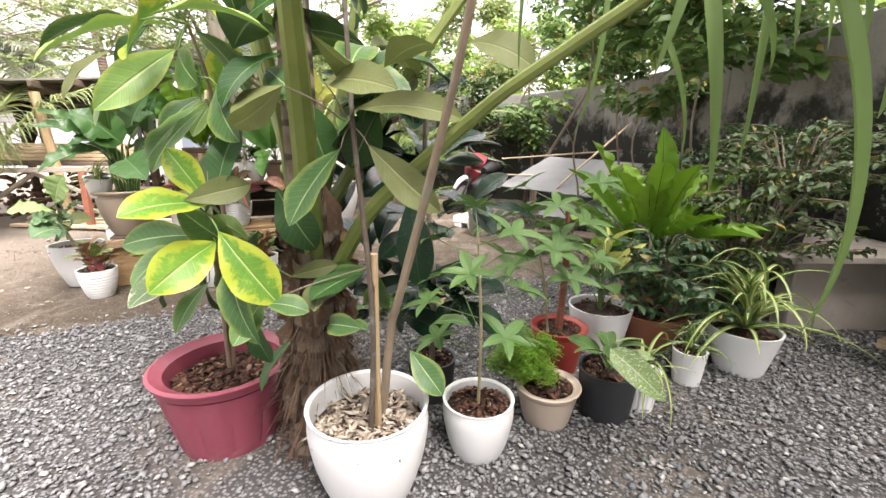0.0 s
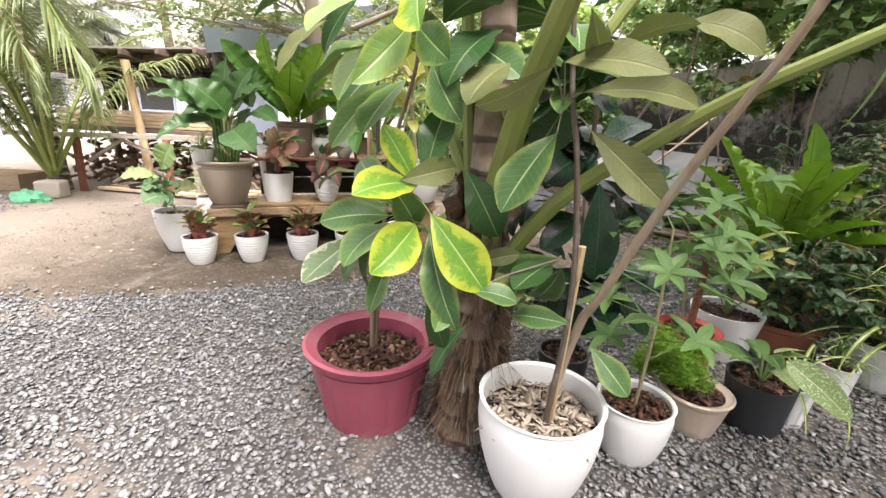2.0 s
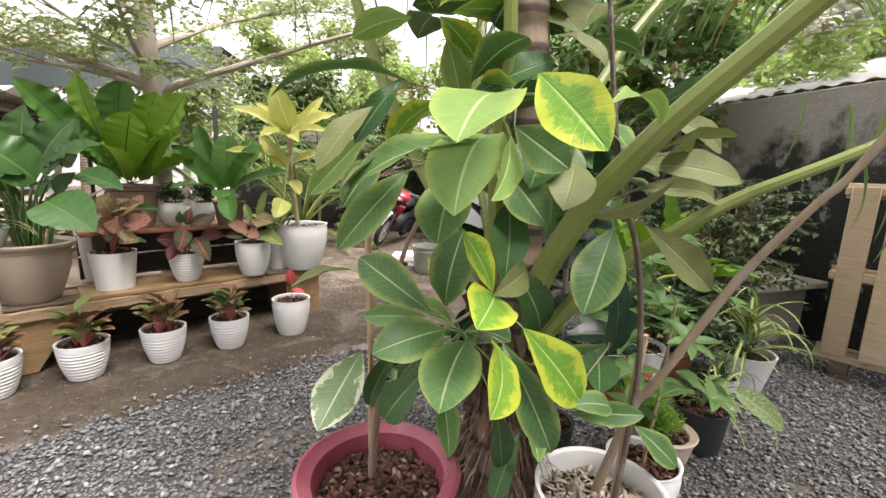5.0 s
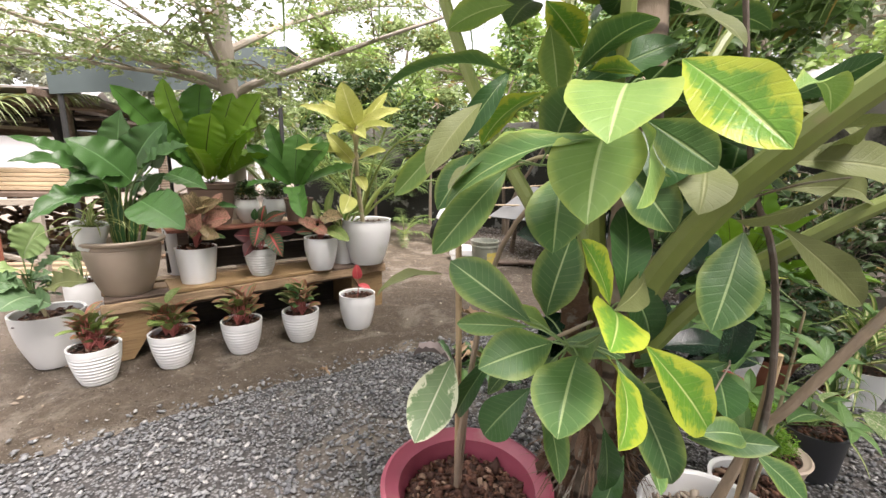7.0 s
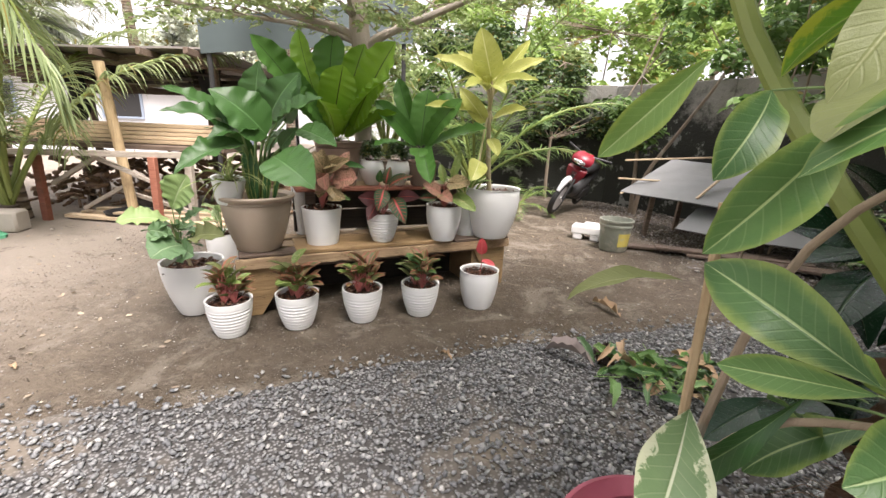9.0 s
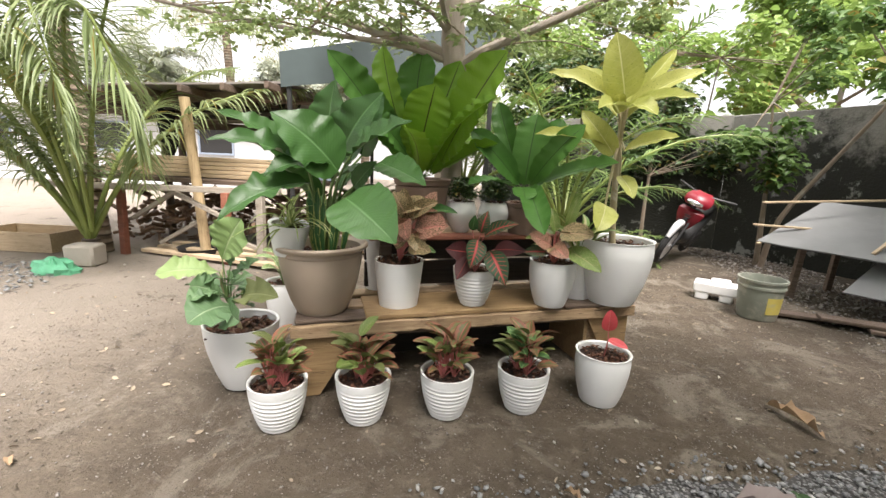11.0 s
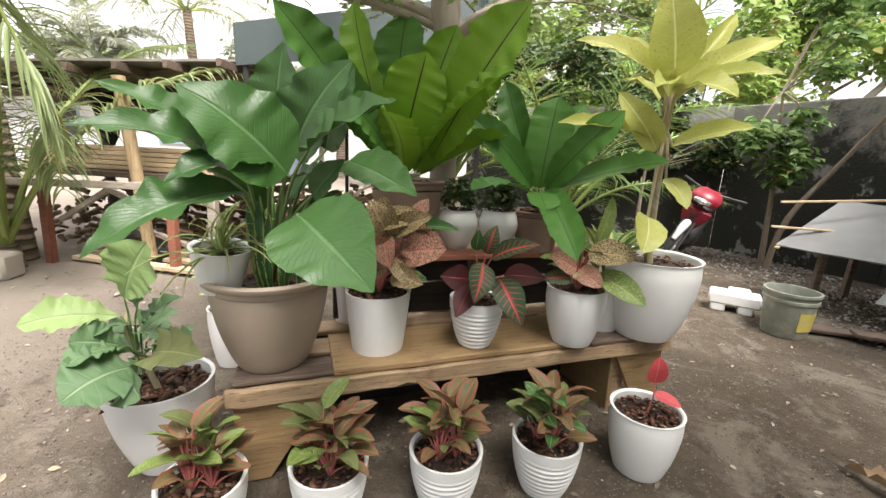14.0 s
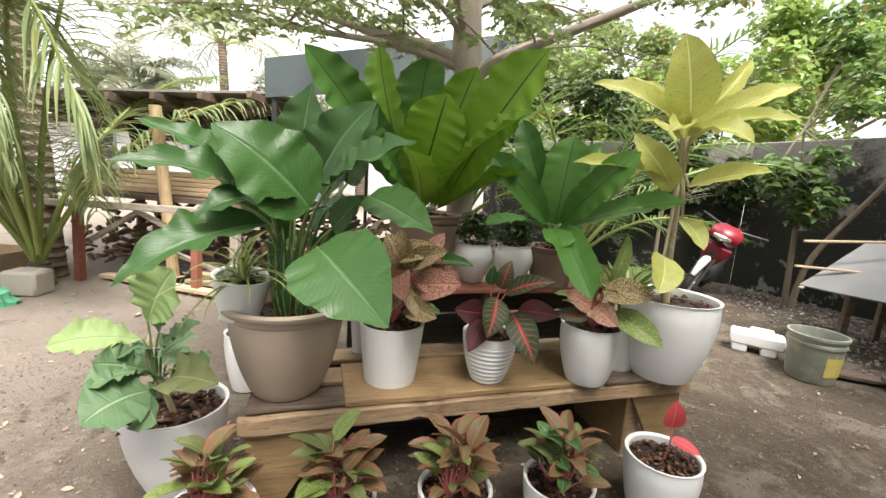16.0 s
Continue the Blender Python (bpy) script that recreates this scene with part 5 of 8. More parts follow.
# The small cup with a spider plant, standing in the peace lily's pot.
cx, cy, cz = -2.415, 3.27, 0.655
CUP, zc = potted("small_spider_plant", cx, cy, cz, "small spider plant in a tapered white plastic cup", 0.088, 0.14, 0.058, "white", "plain", soil=0.8, n=30)
CUP.matrix_basis = pose(cx, cy, cz, 4, 8, 0)


def spider_plant(parent, base, foot, n, size, seed, width=0.018, spread=1.0, mats=("spider",)):
    g = random.Random(seed)
    for i in range(n):
        a = g.uniform(0, 6.283)
        L = size * g.uniform(0.6, 1.15)
        rise = g.uniform(0.1, 1.0)
        q = V(foot) + V((math.cos(a) * L * spread * (1.05 - 0.5 * rise), math.sin(a) * L * spread * (1.05 - 0.5 * rise), L * (rise - 0.35)))
        leaf(parent, base, "spiderleaf%d" % (i % 2), mats[i % len(mats)], "grass", 0.05, foot, q, width, arch=1.5, fold=0.5, seg=12, across=1, n=3)


spider_plant(CUP, (cx, cy, cz), (cx, cy, zc), 24, 0.24, 5, 0.013, mats=("spiderpale",))

for i, (a, b, c, d, e, f, w) in enumerate(CUPL):
    leaf(CUP, (cx, cy, cz), "stripedleaf", "spiderpale", "grass", 0.05, (a, b, c), (d, e, f), w, arch=0.9, fold=0.5, seg=12, across=1)

# The upper tier.
NA, zs = potted("birds_nest_fern", -1.95, 3.83, 0.712, "large bright bird's nest fern in a brown rimmed pot", 0.15, 0.28, 0.11, "brownclay", "rim", soil=0.9)
explicit(NA, (-1.95, 3.83, 0.712), NESTA, "nestleaf", "nest", "strap", 0.22, wide=0.95, mats=["nest", "nest", "nestdark", "nest", "nestdark", "nest", "nest", "nestdark", "nest"], arch=0.35, fold=0.35, wave=0.022, waves=9, seg=40, across=3, ups=[(-0.2, -1, 0.3), (0, -1, 0.2), (0.3, -0.9, 0.2), (0.1, -1, 0.1), (0, -1, 0.1), (-0.1, -0.6, 0.8), (0, -1, 0.5), (0.2, -0.8, 0.5), (-0.1, -1, 0.1)])
sprig(NA, (-1.95, 3.83, 0.712), "nestshort", "nest", "strap", 0.3, (-1.96, 3.85, 0.99), 12, 0.05, 0.12, 0.38, 8, up=1.5, arch=0.4, fold=0.3, wave=0.026, waves=6, seg=18)
NB, zs = potted("birds_nest_fern", -1.40, 3.96, 0.712, "dark green bird's nest fern drooping over a round brown clay pot", 0.105, 0.17, 0.08, "brownclay", "rim", soil=0.9)
explicit(NB, (-1.40, 3.96, 0.712), NESTB, "nestleafdark", "nestdark", "strap", 0.24, wide=1.15, arch=0.45, fold=0.3, wave=0.02, waves=7, seg=24, across=3, foot=(-1.40, 3.95, 0.88), ups=[(0.1, -1, 0.4), (0, -1, 0.1), (0, -1, 0.3), (0, -1, 0.2), (0, -1, 0.4), (0, -0.7, 0.8), None, (0, -1, 0.4), (0, -1, 0.2)])
for i, (jx, jy) in enumerate(((-1.735, 3.86), (-1.565, 3.915))):
    J, zs = potted("potted_fern", jx, jy, 0.712, "tiny dark-leaved plant in a bellied glazed white ceramic pot", 0.075, 0.165, 0.04, "glazed", "jug", soil=0.9, n=40, turn=30 * i)
    c = [(0.04 * math.cos(k), 0.04 * math.sin(k), 0.21 + 0.03 * (k % 3)) for k in range(7)] + [(0, 0, 0.26)]
    mass("foliage", leafcloud(clumps(c, 900, 0.055, 30 + i), 0.022, 31 + i), M["bush"], parent=J)

# Lime yellow plant in the largest white pot.
bx, by, bz = -0.90, 3.955, 0.373
LI, zs = potted("yellow_leaved_cane_plant", bx, by, bz, "tall lime-yellow leaved cane plant in large white pot", 0.188, 0.345, 0.115, "white", "egg", soil=0.88)
part("cane", tube([(-0.02, -0.02, 0.26), (-0.05, -0.05, 0.5), (-0.07, -0.1, 0.8), (-0.07, -0.1, 1.02)], [0.018, 0.017, 0.015, 0.01], 10, 0.08), M["palestem"], LI)
explicit(LI, (bx, by, bz), LIME, "limeleaf", "lime", "oval", 0.4, wide=1.05, foot=(-0.97, 3.85, 1.22), stem_r=0.006, stemmat="palestem", arch=0.5, fold=0.25, wave=0.02, waves=3, seg=14,
         ups=[(0, -1, 0.2), (0, -0.7, 0.7), (0, -0.7, 0.7), (0, -0.8, 0.5), (0, -0.7, 0.7), (0, -0.6, 0.8), (0, -0.8, 0.5), (0, -0.8, 0.6), (0, -0.6, 0.8), (0, -1, 0.3), (0, -1, 0.3), (0, -1, 0.3), (0, -0.8, 0.5), (0, -0.8, 0.5)])
sprig(LI, (bx, by, bz), "limeleaf", "lime", "lance", 0.36, (-0.97, 3.9, 1.28), 5, 0.1, 0.05, 0.2, 21, up=0.7, stemmat="palestem", arch=0.5, fold=0.25, wave=0.02, waves=3, seg=14)

# Patterned plants along the lower tier.
M1, zs = potted("patterned_aglaonema", -1.985, 3.545, 0.378, "pink mottled aglaonema in a straight-sided white pot", 0.12, 0.225, 0.095, "white", "plain", soil=0.93)
b = (-1.985, 3.545, 0.378)
AK = dict(arch=0.6, fold=0.2, wave=0.02, waves=3)
explicit(M1, b, PINK, "agloleaf", "aglopink", "oval", 0.5, foot=(b[0], b[1], zs), stem_r=0.003, stemmat="redstem", mats=["aglopink", "aglopink", "aglogold", "aglogold", "rubberdeep", "aglogold"], ups=[(0.1, -1, 0.5), (0, -1, 0.3), (0, -1, 0.5), (0, -1, 0.7), (0, -1, 0.6), (0, -1, 0.3)], **AK)
explicit(M1, b, AGLO1, "agloleaf", "aglopink", "oval", 0.5, foot=(b[0], b[1], zs), stem_r=0.003, stemmat="redstem", wide=1.3, mats=["aglogold", "aglopink", "aglopink", "aglogold", "aglogold", "aglogold", "aglopink"], ups=[(0, -1, 0.3)] * 10, **AK)
sprig(M1, b, "agloleaf", "aglogold", "oval", 0.5, (b[0], b[1], zs), 8, 0.2, 0.1, 0.12, 41, up=0.0, stemmat="redstem", mats=["aglopink", "aglogold", "rubber_leaf"], **AK)
M2, zs = potted("dark_aglaonema", -1.625, 3.655, 0.378, "dark green aglaonema with red ribs in a ribbed white pot", 0.105, 0.19, 0.06, "white", "ribbed", soil=0.85)
b = (-1.625, 3.655, 0.378)
explicit(M2, b, AGLO2, "agloleafdark", "aglodark", "lance", 0.45, foot=(b[0], b[1], zs), stem_r=0.003, stemmat="redstem", wide=1.0, mats=["aglodark", "aglodark", "aglodark", "aglowine", "aglowine", "aglodark", "rubberdeep", "aglowine"], ups=[(0.1, -1, 0.3), (0.1, -0.8, 0.7), (0.2, -1, 0.3), (-0.2, -1, 0.3), (-0.2, -1, 0.4), (0, -1, 0.2), (0, -1, 0.2), (0.2, -0.8, 0.6)], arch=0.5, fold=0.2, wave=0.015, waves=3)
M3, zs = potted("pink_aglaonema", -1.235, 3.775, 0.378, "gold and pink mottled aglaonema in a tapered white pot", 0.118, 0.235, 0.075, "white", "egg", soil=0.9)
b = (-1.235, 3.775, 0.378)
explicit(M3, b, AGLO3, "agloleaf", "aglogold", "oval", 0.5, foot=(b[0], b[1], zs), stem_r=0.003, stemmat="redstem", wide=1.0, mats=["aglopink", "aglopink", "aglogold", "aglogreen", "aglogreen", "aglodark", "aglogreen"], ups=[(0, -1, 0.3), (0, -1, 0.4), (0.1, -0.8, 0.7), (0.2, -1, 0.4), (0, -1, 0.2), (0, -1, 0.7), (0, -1, 0.2)], **AK)
sprig(M3, b, "agloleaf", "aglogold", "oval", 0.5, (b[0], b[1], zs), 7, 0.16, 0.1, 0.12, 43, up=0.1, stemmat="redstem", mats=["aglogold", "aglogreen"], **AK)

# The row of small pots on the soil.
ROW = [(-2.325, 3.015), (-2.01, 3.14), (-1.675, 3.26), (-1.35, 3.39)]
for i, (x, y) in enumerate(ROW):
    P, zs = potted("small_red_aglaonema", x, y, 0.0, ("bushy green and red aglaonema in small ribbed white pot", "young pink-stemmed aglaonema in small ribbed white pot", "dense red and green aglaonema in ribbed white pot", "greener aglaonema in small ribbed white pot")[i], 0.115, 0.2, 0.07, "white", "ribbed", soil=0.85, turn=40 * i, seed=i)
    for k in range(3):
        a = k * 2.1 + i
        f = V((x + 0.03 * math.cos(a), y + 0.03 * math.sin(a), zs))
        sprig(P, (x, y, 0), "aglosmall", "aglored", "oval", 0.45, f, 13, 0.14 + 0.03 * ((i + k) % 3), 0.085, 0.104, 50 + i * 5 + k, up=0.7, stemmat="redstem", mats=["aglored", "aglored", "rubberback", "aglored", "aglogreen"] if i < 3 else ["rubber_leaf", "aglored", "rubberback"], arch=0.5, fold=0.25, wave=0.015, waves=3, seg=8, across=2)
    P.matrix_basis = pose(x, y, lie(x, y))
x, y = -0.985, 3.555
P, zs = potted("crimson_seedling", x, y, 0.0, "young plant with two crimson leaves in smooth white pot", 0.125, 0.245, 0.085, "white", "egg", soil=0.86, n=260)
part("stem", tube([(0, 0, 0.2), (0.01, -0.01, 0.3), (0.005, -0.01, 0.36)], [0.004, 0.003, 0.002], 6), M["redstem"], P)
leaf(P, (x, y, 0), "crimsonleaf", "crimson", "oval", 0.6, (x + 0.005, y - 0.01, 0.35), (x + 0.0, y - 0.03, 0.46), up=(0, -1, 0.1), arch=0.3, fold=0.1)
leaf(P, (x, y, 0), "crimsonleaf", "crimson", "oval", 0.6, (x + 0.01, y - 0.01, 0.31), (x + 0.09, y - 0.05, 0.29), up=(0, -0.3, 1), arch=0.3, fold=0.1)

# Fiddle leaf fig and the pot behind it.
x, y = -2.665, 3.27
F, zs = potted("fiddle_leaf_fig", x, y, 0.0, "young fiddle leaf fig in a tall tapered white pot", 0.165, 0.31, 0.09, "white", "round", soil=0.83, n=320, chip_size=0.016)
explicit(F, (x, y, 0), FIDDLE, "broadfiddle", "fiddle", "obovate", 0.6, wide=1.55, foot=(x - 0.03, y - 0.05, 0.42), stem_r=0.003, arch=0.6, fold=0.2, wave=0.06, waves=4, seg=26, across=5, mats=["fiddlepale", "fiddlepale"] + ["fiddle"] * 5 + ["rubberback"] + ["fiddle"] * 2,
         ups=[(-0.1, -1, 0.2), (0, -0.7, 0.8), (0, -0.8, 0.6), (0, -0.7, 0.7), (-0.1, -0.9, 0.5), (0, -0.5, 0.8), None, (0, -0.5, 0.9), (0, -1, 0.4), (0, -1, 0.3)])
part("stem", tube([(0, 0, 0.25), (-0.02, -0.03, 0.38), (-0.05, -0.05, 0.5), (-0.06, -0.03, 0.56)], [0.011, 0.01, 0.008, 0.005], 8, 0.1), M["palestem"], F)
sprig(F, (x, y, 0), "fiddleleaf", "fiddle", "fiddle", 0.7, (x - 0.03, y - 0.03, 0.34), 8, 0.18, 0.05, 0.15, 66, up=0.2, arch=0.5, fold=0.2, wave=0.03, waves=3, seg=18, across=4)
x, y = -2.86, 3.95
P, zs = potted("green_potted_plant", x, y, 0.0, "small green dieffenbachia in a white pot behind the stand", 0.115, 0.3, 0.08, "white", "egg", soil=0.9)
sprig(P, (x, y, 0), "dieffleaf", "dieff", "oval", 0.4, (x, y, zs), 8, 0.22, 0.12, 0.18, 67, up=0.5, arch=0.5, fold=0.2)

# Plants squeezed in behind the lower tier.
x, y = -1.08, 3.98
P, zs = potted("cream_striped_plant", x, y, 0.373, "cream striped upright plant in a dull white pot", 0.1, 0.22, 0.075, "whitedirty", "plain", soil=0.9)
sprig(P, (x, y, 0.373), "creamleaf", "spider", "lance", 0.2, (x, y, zs), 14, 0.12, 0.08, 0.24, 68, up=1.6, arch=0.6, fold=0.3)
x, y = -2.18, 3.78
P, zs = potted("spotted_potted_plant", x, y, 0.372, "small gold spotted plant in a tall white pot", 0.085, 0.42, 0.06, "whitedirty", "plain", soil=0.92)
sprig(P, (x, y, 0.373), "goldleaf", "aglogold", "oval", 0.45, (x, y, zs), 12, 0.14, 0.1, 0.12, 69, up=0.6, arch=0.5, fold=0.2)

# ---- the palm in the foreground and the plants round it ----
TB = V((-0.35, 1.61, 0))
PT = thing("areca_palm", TB.x, TB.y, 0, "palm with fibrous brown base and thick green arching stalks", "palm tree")
part("trunk", tube([(0, 0, -0.03), (0.0, 0, 0.2), (0.0, 0.0, 0.45), (0.01, -0.04, 0.8), (0.01, -0.05, 1.15), (0.0, 0.0, 1.7), (-0.03, 0.2, 2.6)], [0.13, 0.105, 0.075, 0.055, 0.048, 0.045, 0.04], 18, 0.12, 5), M["palmtrunk"], PT)
for i in range(40):
    a = i * 2.4
    z = 0.01 + 0.018 * i
    r = 0.112 - 0.0014 * i
    c, s = math.cos(a), math.sin(a)
    L = 0.12 + 0.12 * rnd.random()
    q = blade_mesh("sheath", "husk", "lance", 0.32, arch=-0.15, fold=0.9, wave=0.12, seg=8, across=2)
    me, chord = q[i % 3]
    ob = new("dry_sheath", me)
    ob.parent = PT
    ob.matrix_basis = aim(chord, (c * r, s * r, z), (c * (r + 0.03 * rnd.random() - 0.012), s * (r + 0.02 * rnd.random() - 0.01), z + L), 1.0, (c, s, 0.2))


def fibres(g):
    vs, fs = [], []
    for i in range(650):
        a, z = g.uniform(0, 6.283), g.uniform(0.0, 0.5) ** 1.0
        r = 0.115 - 0.06 * z
        p = V((r * math.cos(a), r * math.sin(a), z))
        d = V((math.cos(a) * 0.7, math.sin(a) * 0.7, g.uniform(-1.2, 0.3))).normalized()
        L = g.uniform(0.04, 0.15)
        o = len(vs)
        w = V((-math.sin(a), math.cos(a), 0)) * 0.0016
        m = p + d * L * 0.5 + V((g.uniform(-0.01, 0.01), g.uniform(-0.01, 0.01), 0))
        e = p + d * L + V((0, 0, -L * 0.4))
        vs += [tuple(p - w), tuple(p + w), tuple(m + w), tuple(m - w), tuple(e)]
        fs += [(o, o + 1, o + 2, o + 3), (o + 3, o + 2, o + 4)]
    return vs, [], fs


tagged(part("root_fibre", fibres(random.Random(4)), M["husk"], PT), kind="stuff")


def palm_stalk(pts, radii, leaflets, length, width, seed, start, droop=0.9, label="thick green frond stalk with long hanging leaflets", angle=60):
    return frond(PT, TB, pts, leaflets, length, width, seed, radius=radii, droop=droop, start=start, label=label, side_angle=angle)


palm_stalk([(-0.35, 1.62, 0.4), (-0.325, 1.54, 0.775), (-0.284, 1.415, 1.032), (-0.24, 1.275, 1.2), (-0.193, 1.127, 1.338), (-0.05, 0.72, 1.68), (0.15, 0.1, 2.05), (0.35, -0.9, 2.2)], 0.041, 44, 0.55, 0.028, 1, 0.7)
palm_stalk([(-0.32, 1.6, 0.55), (-0.15, 1.52, 0.83), (0.03, 1.43, 0.995), (0.148, 1.355, 1.096), (0.27, 1.25, 1.184), (0.7, 0.98, 1.44), (1.3, 0.7, 1.7), (2.2, 0.4, 1.7)], 0.026, 34, 0.6, 0.034, 2, 0.66, droop=1.6)
palm_stalk([(-0.36, 1.62, 0.60), (-0.39, 1.6, 0.88), (-0.41, 1.6, 1.12), (-0.45, 1.5, 1.6), (-0.55, 1.6, 2.2), (-0.85, 1.8, 2.6), (-1.3, 2.0, 2.5)], 0.026, 40, 0.5, 0.022, 3, 0.55, droop=1.4)
palm_stalk([(-0.34, 1.66, 0.8), (-0.3, 2.0, 1.3), (-0.2, 2.2, 1.9), (0.1, 2.6, 2.5), (0.5, 3.2, 2.7), (0.9, 3.8, 2.5)], 0.026, 44, 0.7, 0.035, 4, 0.45, droop=1.3)
palm_stalk([(-0.38, 1.66, 0.8), (-0.6, 1.95, 1.3), (-0.8, 2.1, 1.9), (-1.0, 2.4, 2.45), (-1.2, 2.9, 2.6), (-1.4, 3.5, 2.35)], 0.024, 44, 0.6, 0.022, 5, 0.45, droop=1.5)
palm_stalk([(-0.32, 1.64, 0.8), (0.05, 1.85, 1.4), (0.5, 1.95, 1.9), (1.1, 2.05, 2.2), (1.8, 2.2, 2.1)], 0.024, 40, 0.7, 0.035, 6, 0.4, droop=1.5)

# Crown fronds overhead, out of view, added to shade the plants below.
for k in range(9):
    a = 0.7 * k + 0.35
    c, s = math.cos(a), math.sin(a)
    palm_stalk([(0.0 - 0.4, 1.8, 1.9), (c * 0.3 - 0.4, s * 0.3 + 1.8, 2.6), (c * 0.9 - 0.4, s * 0.9 + 1.8, 3.0), (c * 1.6 - 0.3, s * 1.6 + 1.8, 3.0), (c * 2.2 - 0.3, s * 2.2 + 1.8, 2.7)], 0.026, 36, 0.6, 0.045, 20 + k, 0.25, droop=0.7)
for i, (a, b, c, d, e, f, w) in enumerate(STRIPS):
    leaf(PT, TB, "longleaflet", "palmleaf", "grass", 0.07, (a, b, c), (d, e, f), w, up=(0.3 * (-1) ** i, -1, 0.1), arch=0.35, fold=0.5, seg=14, across=1, name="leaflet", label="long hanging palm leaflet")
gs = random.Random(77)
for i in range(34):
    x, y, z = gs.uniform(-1.25, 0.0), gs.uniform(1.5, 2.3), gs.uniform(1.75, 2.3)
    leaf(PT, TB, "thinleaflet", "palmleaf", "grass", 0.03, (x, y, z), (x + gs.uniform(-0.15, 0.1), y - gs.uniform(0, 0.15), z - gs.uniform(0.25, 0.5)), gs.uniform(0.006, 0.012), up=(0.3, -1, 0.1), arch=0.8, fold=0.5, seg=10, across=1, name="leaflet")

# Variegated rubber plant in the raspberry pot.
bx, by = -0.705, 1.646
RB, zs = potted("variegated_rubber_plant", bx, by, 0.0, "rubber plant with lime-splashed leaves in a raspberry pink fluted pot", 0.226, 0.294, 0.165, "pink", "fluted", soil=0.72, n=900, chip_size=0.014)
base = (bx, by, 0)
OB = dict(arch=0.5, fold=0.14, wave=0.02, waves=2, seg=18, across=4)


def facing(parent, base, rows, hub=None, stemmat="stem", stem_r=0.0026, **kw):
    """Leaves that each have their own facing, on short stalks from the hub."""
    for i, (a, b, c, d, e, f, w, ux, uy, uz, mt) in enumerate(rows):
        leaf(parent, base, "rubleaf", mt, "obovate", 0.48, (a, b, c), (d, e, f), w, up=(ux, uy, uz), variant=i, **kw)
        if hub:
            h = min((V(k) for k in hub), key=lambda k: (k - V((a, b, c))).length)
            if (h - V((a, b, c))).length < 0.28:
                part("petiole", tube([h - V(base), h.lerp(V((a, b, c)), 0.6) - V(base) + V((0, 0, 0.008)), V((a, b, c)) - V(base)], [stem_r, stem_r * 0.8, stem_r * 0.6], 6), M[stemmat], parent)


HUBS = [(-0.56, 1.42, 0.78), (-0.53, 1.36, 0.86)]
facing(RB, base, YOUNG, HUBS, **OB)
facing(RB, base, HUB, HUBS, **OB)
facing(RB, base, HUB_BACK, HUBS, **OB)
TOPS = [(-0.53, 1.42, 1.19), (-0.50, 1.34, 1.29), (-0.60, 1.53, 1.15)]
facing(RB, base, UPPER, TOPS, **OB)
facing(RB, base, UPPER_BACK, TOPS, **OB)
explicit(RB, base, RUBA, "rubleaf", "rubbervar", "obovate", 0.48, mats=["rubberdeep", "rubberdeep", "rubber_leaf"], ups=[(0, -0.8, 0.5), (0, -1, 0.2), (0.1, -0.9, 0.5)], **OB)
explicit(RB, base, RUBB, "rubleaf", "rubbervar", "obovate", 0.48, mats=["rubberdeep", "rubberdeep", "rubberback", "rubberdeep", "rubberdeep", "rubberdeep", "rubberback", "rubberback"],
         ups=[(0, -0.8, 0.6), (-0.3, -1, 0.3), (-0.2, -1, 0.4), (0, -1, 0.3), (0, -1, 0.3), (0, -1, 0.2), (0, -0.8, 0.5), (0, -0.8, 0.6)], **OB)
part("stem", tube([(-0.015, 0.05, 0.15), (-0.005, 0.04, 0.45), (0.04, -0.04, 0.66), (0.12, -0.16, 0.76), (0.165, -0.27, 0.85)], [0.01, 0.0085, 0.007, 0.005, 0.0035], 9, 0.08), M["palestick"], RB)
part("stem", tube([(-0.01, 0.06, 0.15), (0.02, 0.055, 0.6), (0.07, 0.0, 0.95), (0.16, -0.16, 1.16), (0.2, -0.3, 1.30)], [0.009, 0.008, 0.0065, 0.005, 0.0035], 9, 0.08), M["palestick"], RB)
part("twig", tube([(0.15, -0.17, 1.14), (0.12, -0.11, 1.17), (0.07, -0.02, 1.14)], [0.006, 0.005, 0.003], 7, 0.1), M["palestem"], RB)
part("support_cane", tube([(-0.01, 0.06, 0.15), (-0.015, 0.065, 0.6), (-0.025, 0.07, 1.0)], 0.0085, 9, 0.06), M["bamboo"], RB, "dry bamboo cane")

# White pot with the tall rubber plant, a cane and pale wood chips.
bx, by = -0.144, 1.384
W1, zs = potted("tall_rubber_plant", bx, by, 0.0, "tall green rubber plant tied to cane in white pot", 0.176, 0.307, 0.112, "white", "egg", soil=0.74, chips="palechip", n=520, chip_size=0.0105, chip_flat=0.45, chip_long=2.6)
base = (bx, by, 0)
G3 = ["rubberdeep", "rubberback", "rubber_leaf", "rubberback", "rubberdeep", "rubberdeep", "rubber_leaf"]
explicit(W1, base, RUB4, "rubleaf", "rubbervar", "obovate", 0.48, mats=G3[:4], **OB)
facing(W1, base, TALL, [(-0.17, 1.44, 1.08), (-0.14, 1.42, 0.7)], "stick", **OB)
facing(W1, base, TALL_LOW, **OB)
explicit(W1, base, RUB3, "rubleaf", "rubbervar", "obovate", 0.48, mats=G3, stem_r=0.003, **OB,
         ups=[(-0.4, -0.7, 0.5), (-0.3, -0.7, 0.5), (0, -0.7, 0.7)] + [None] * 12)
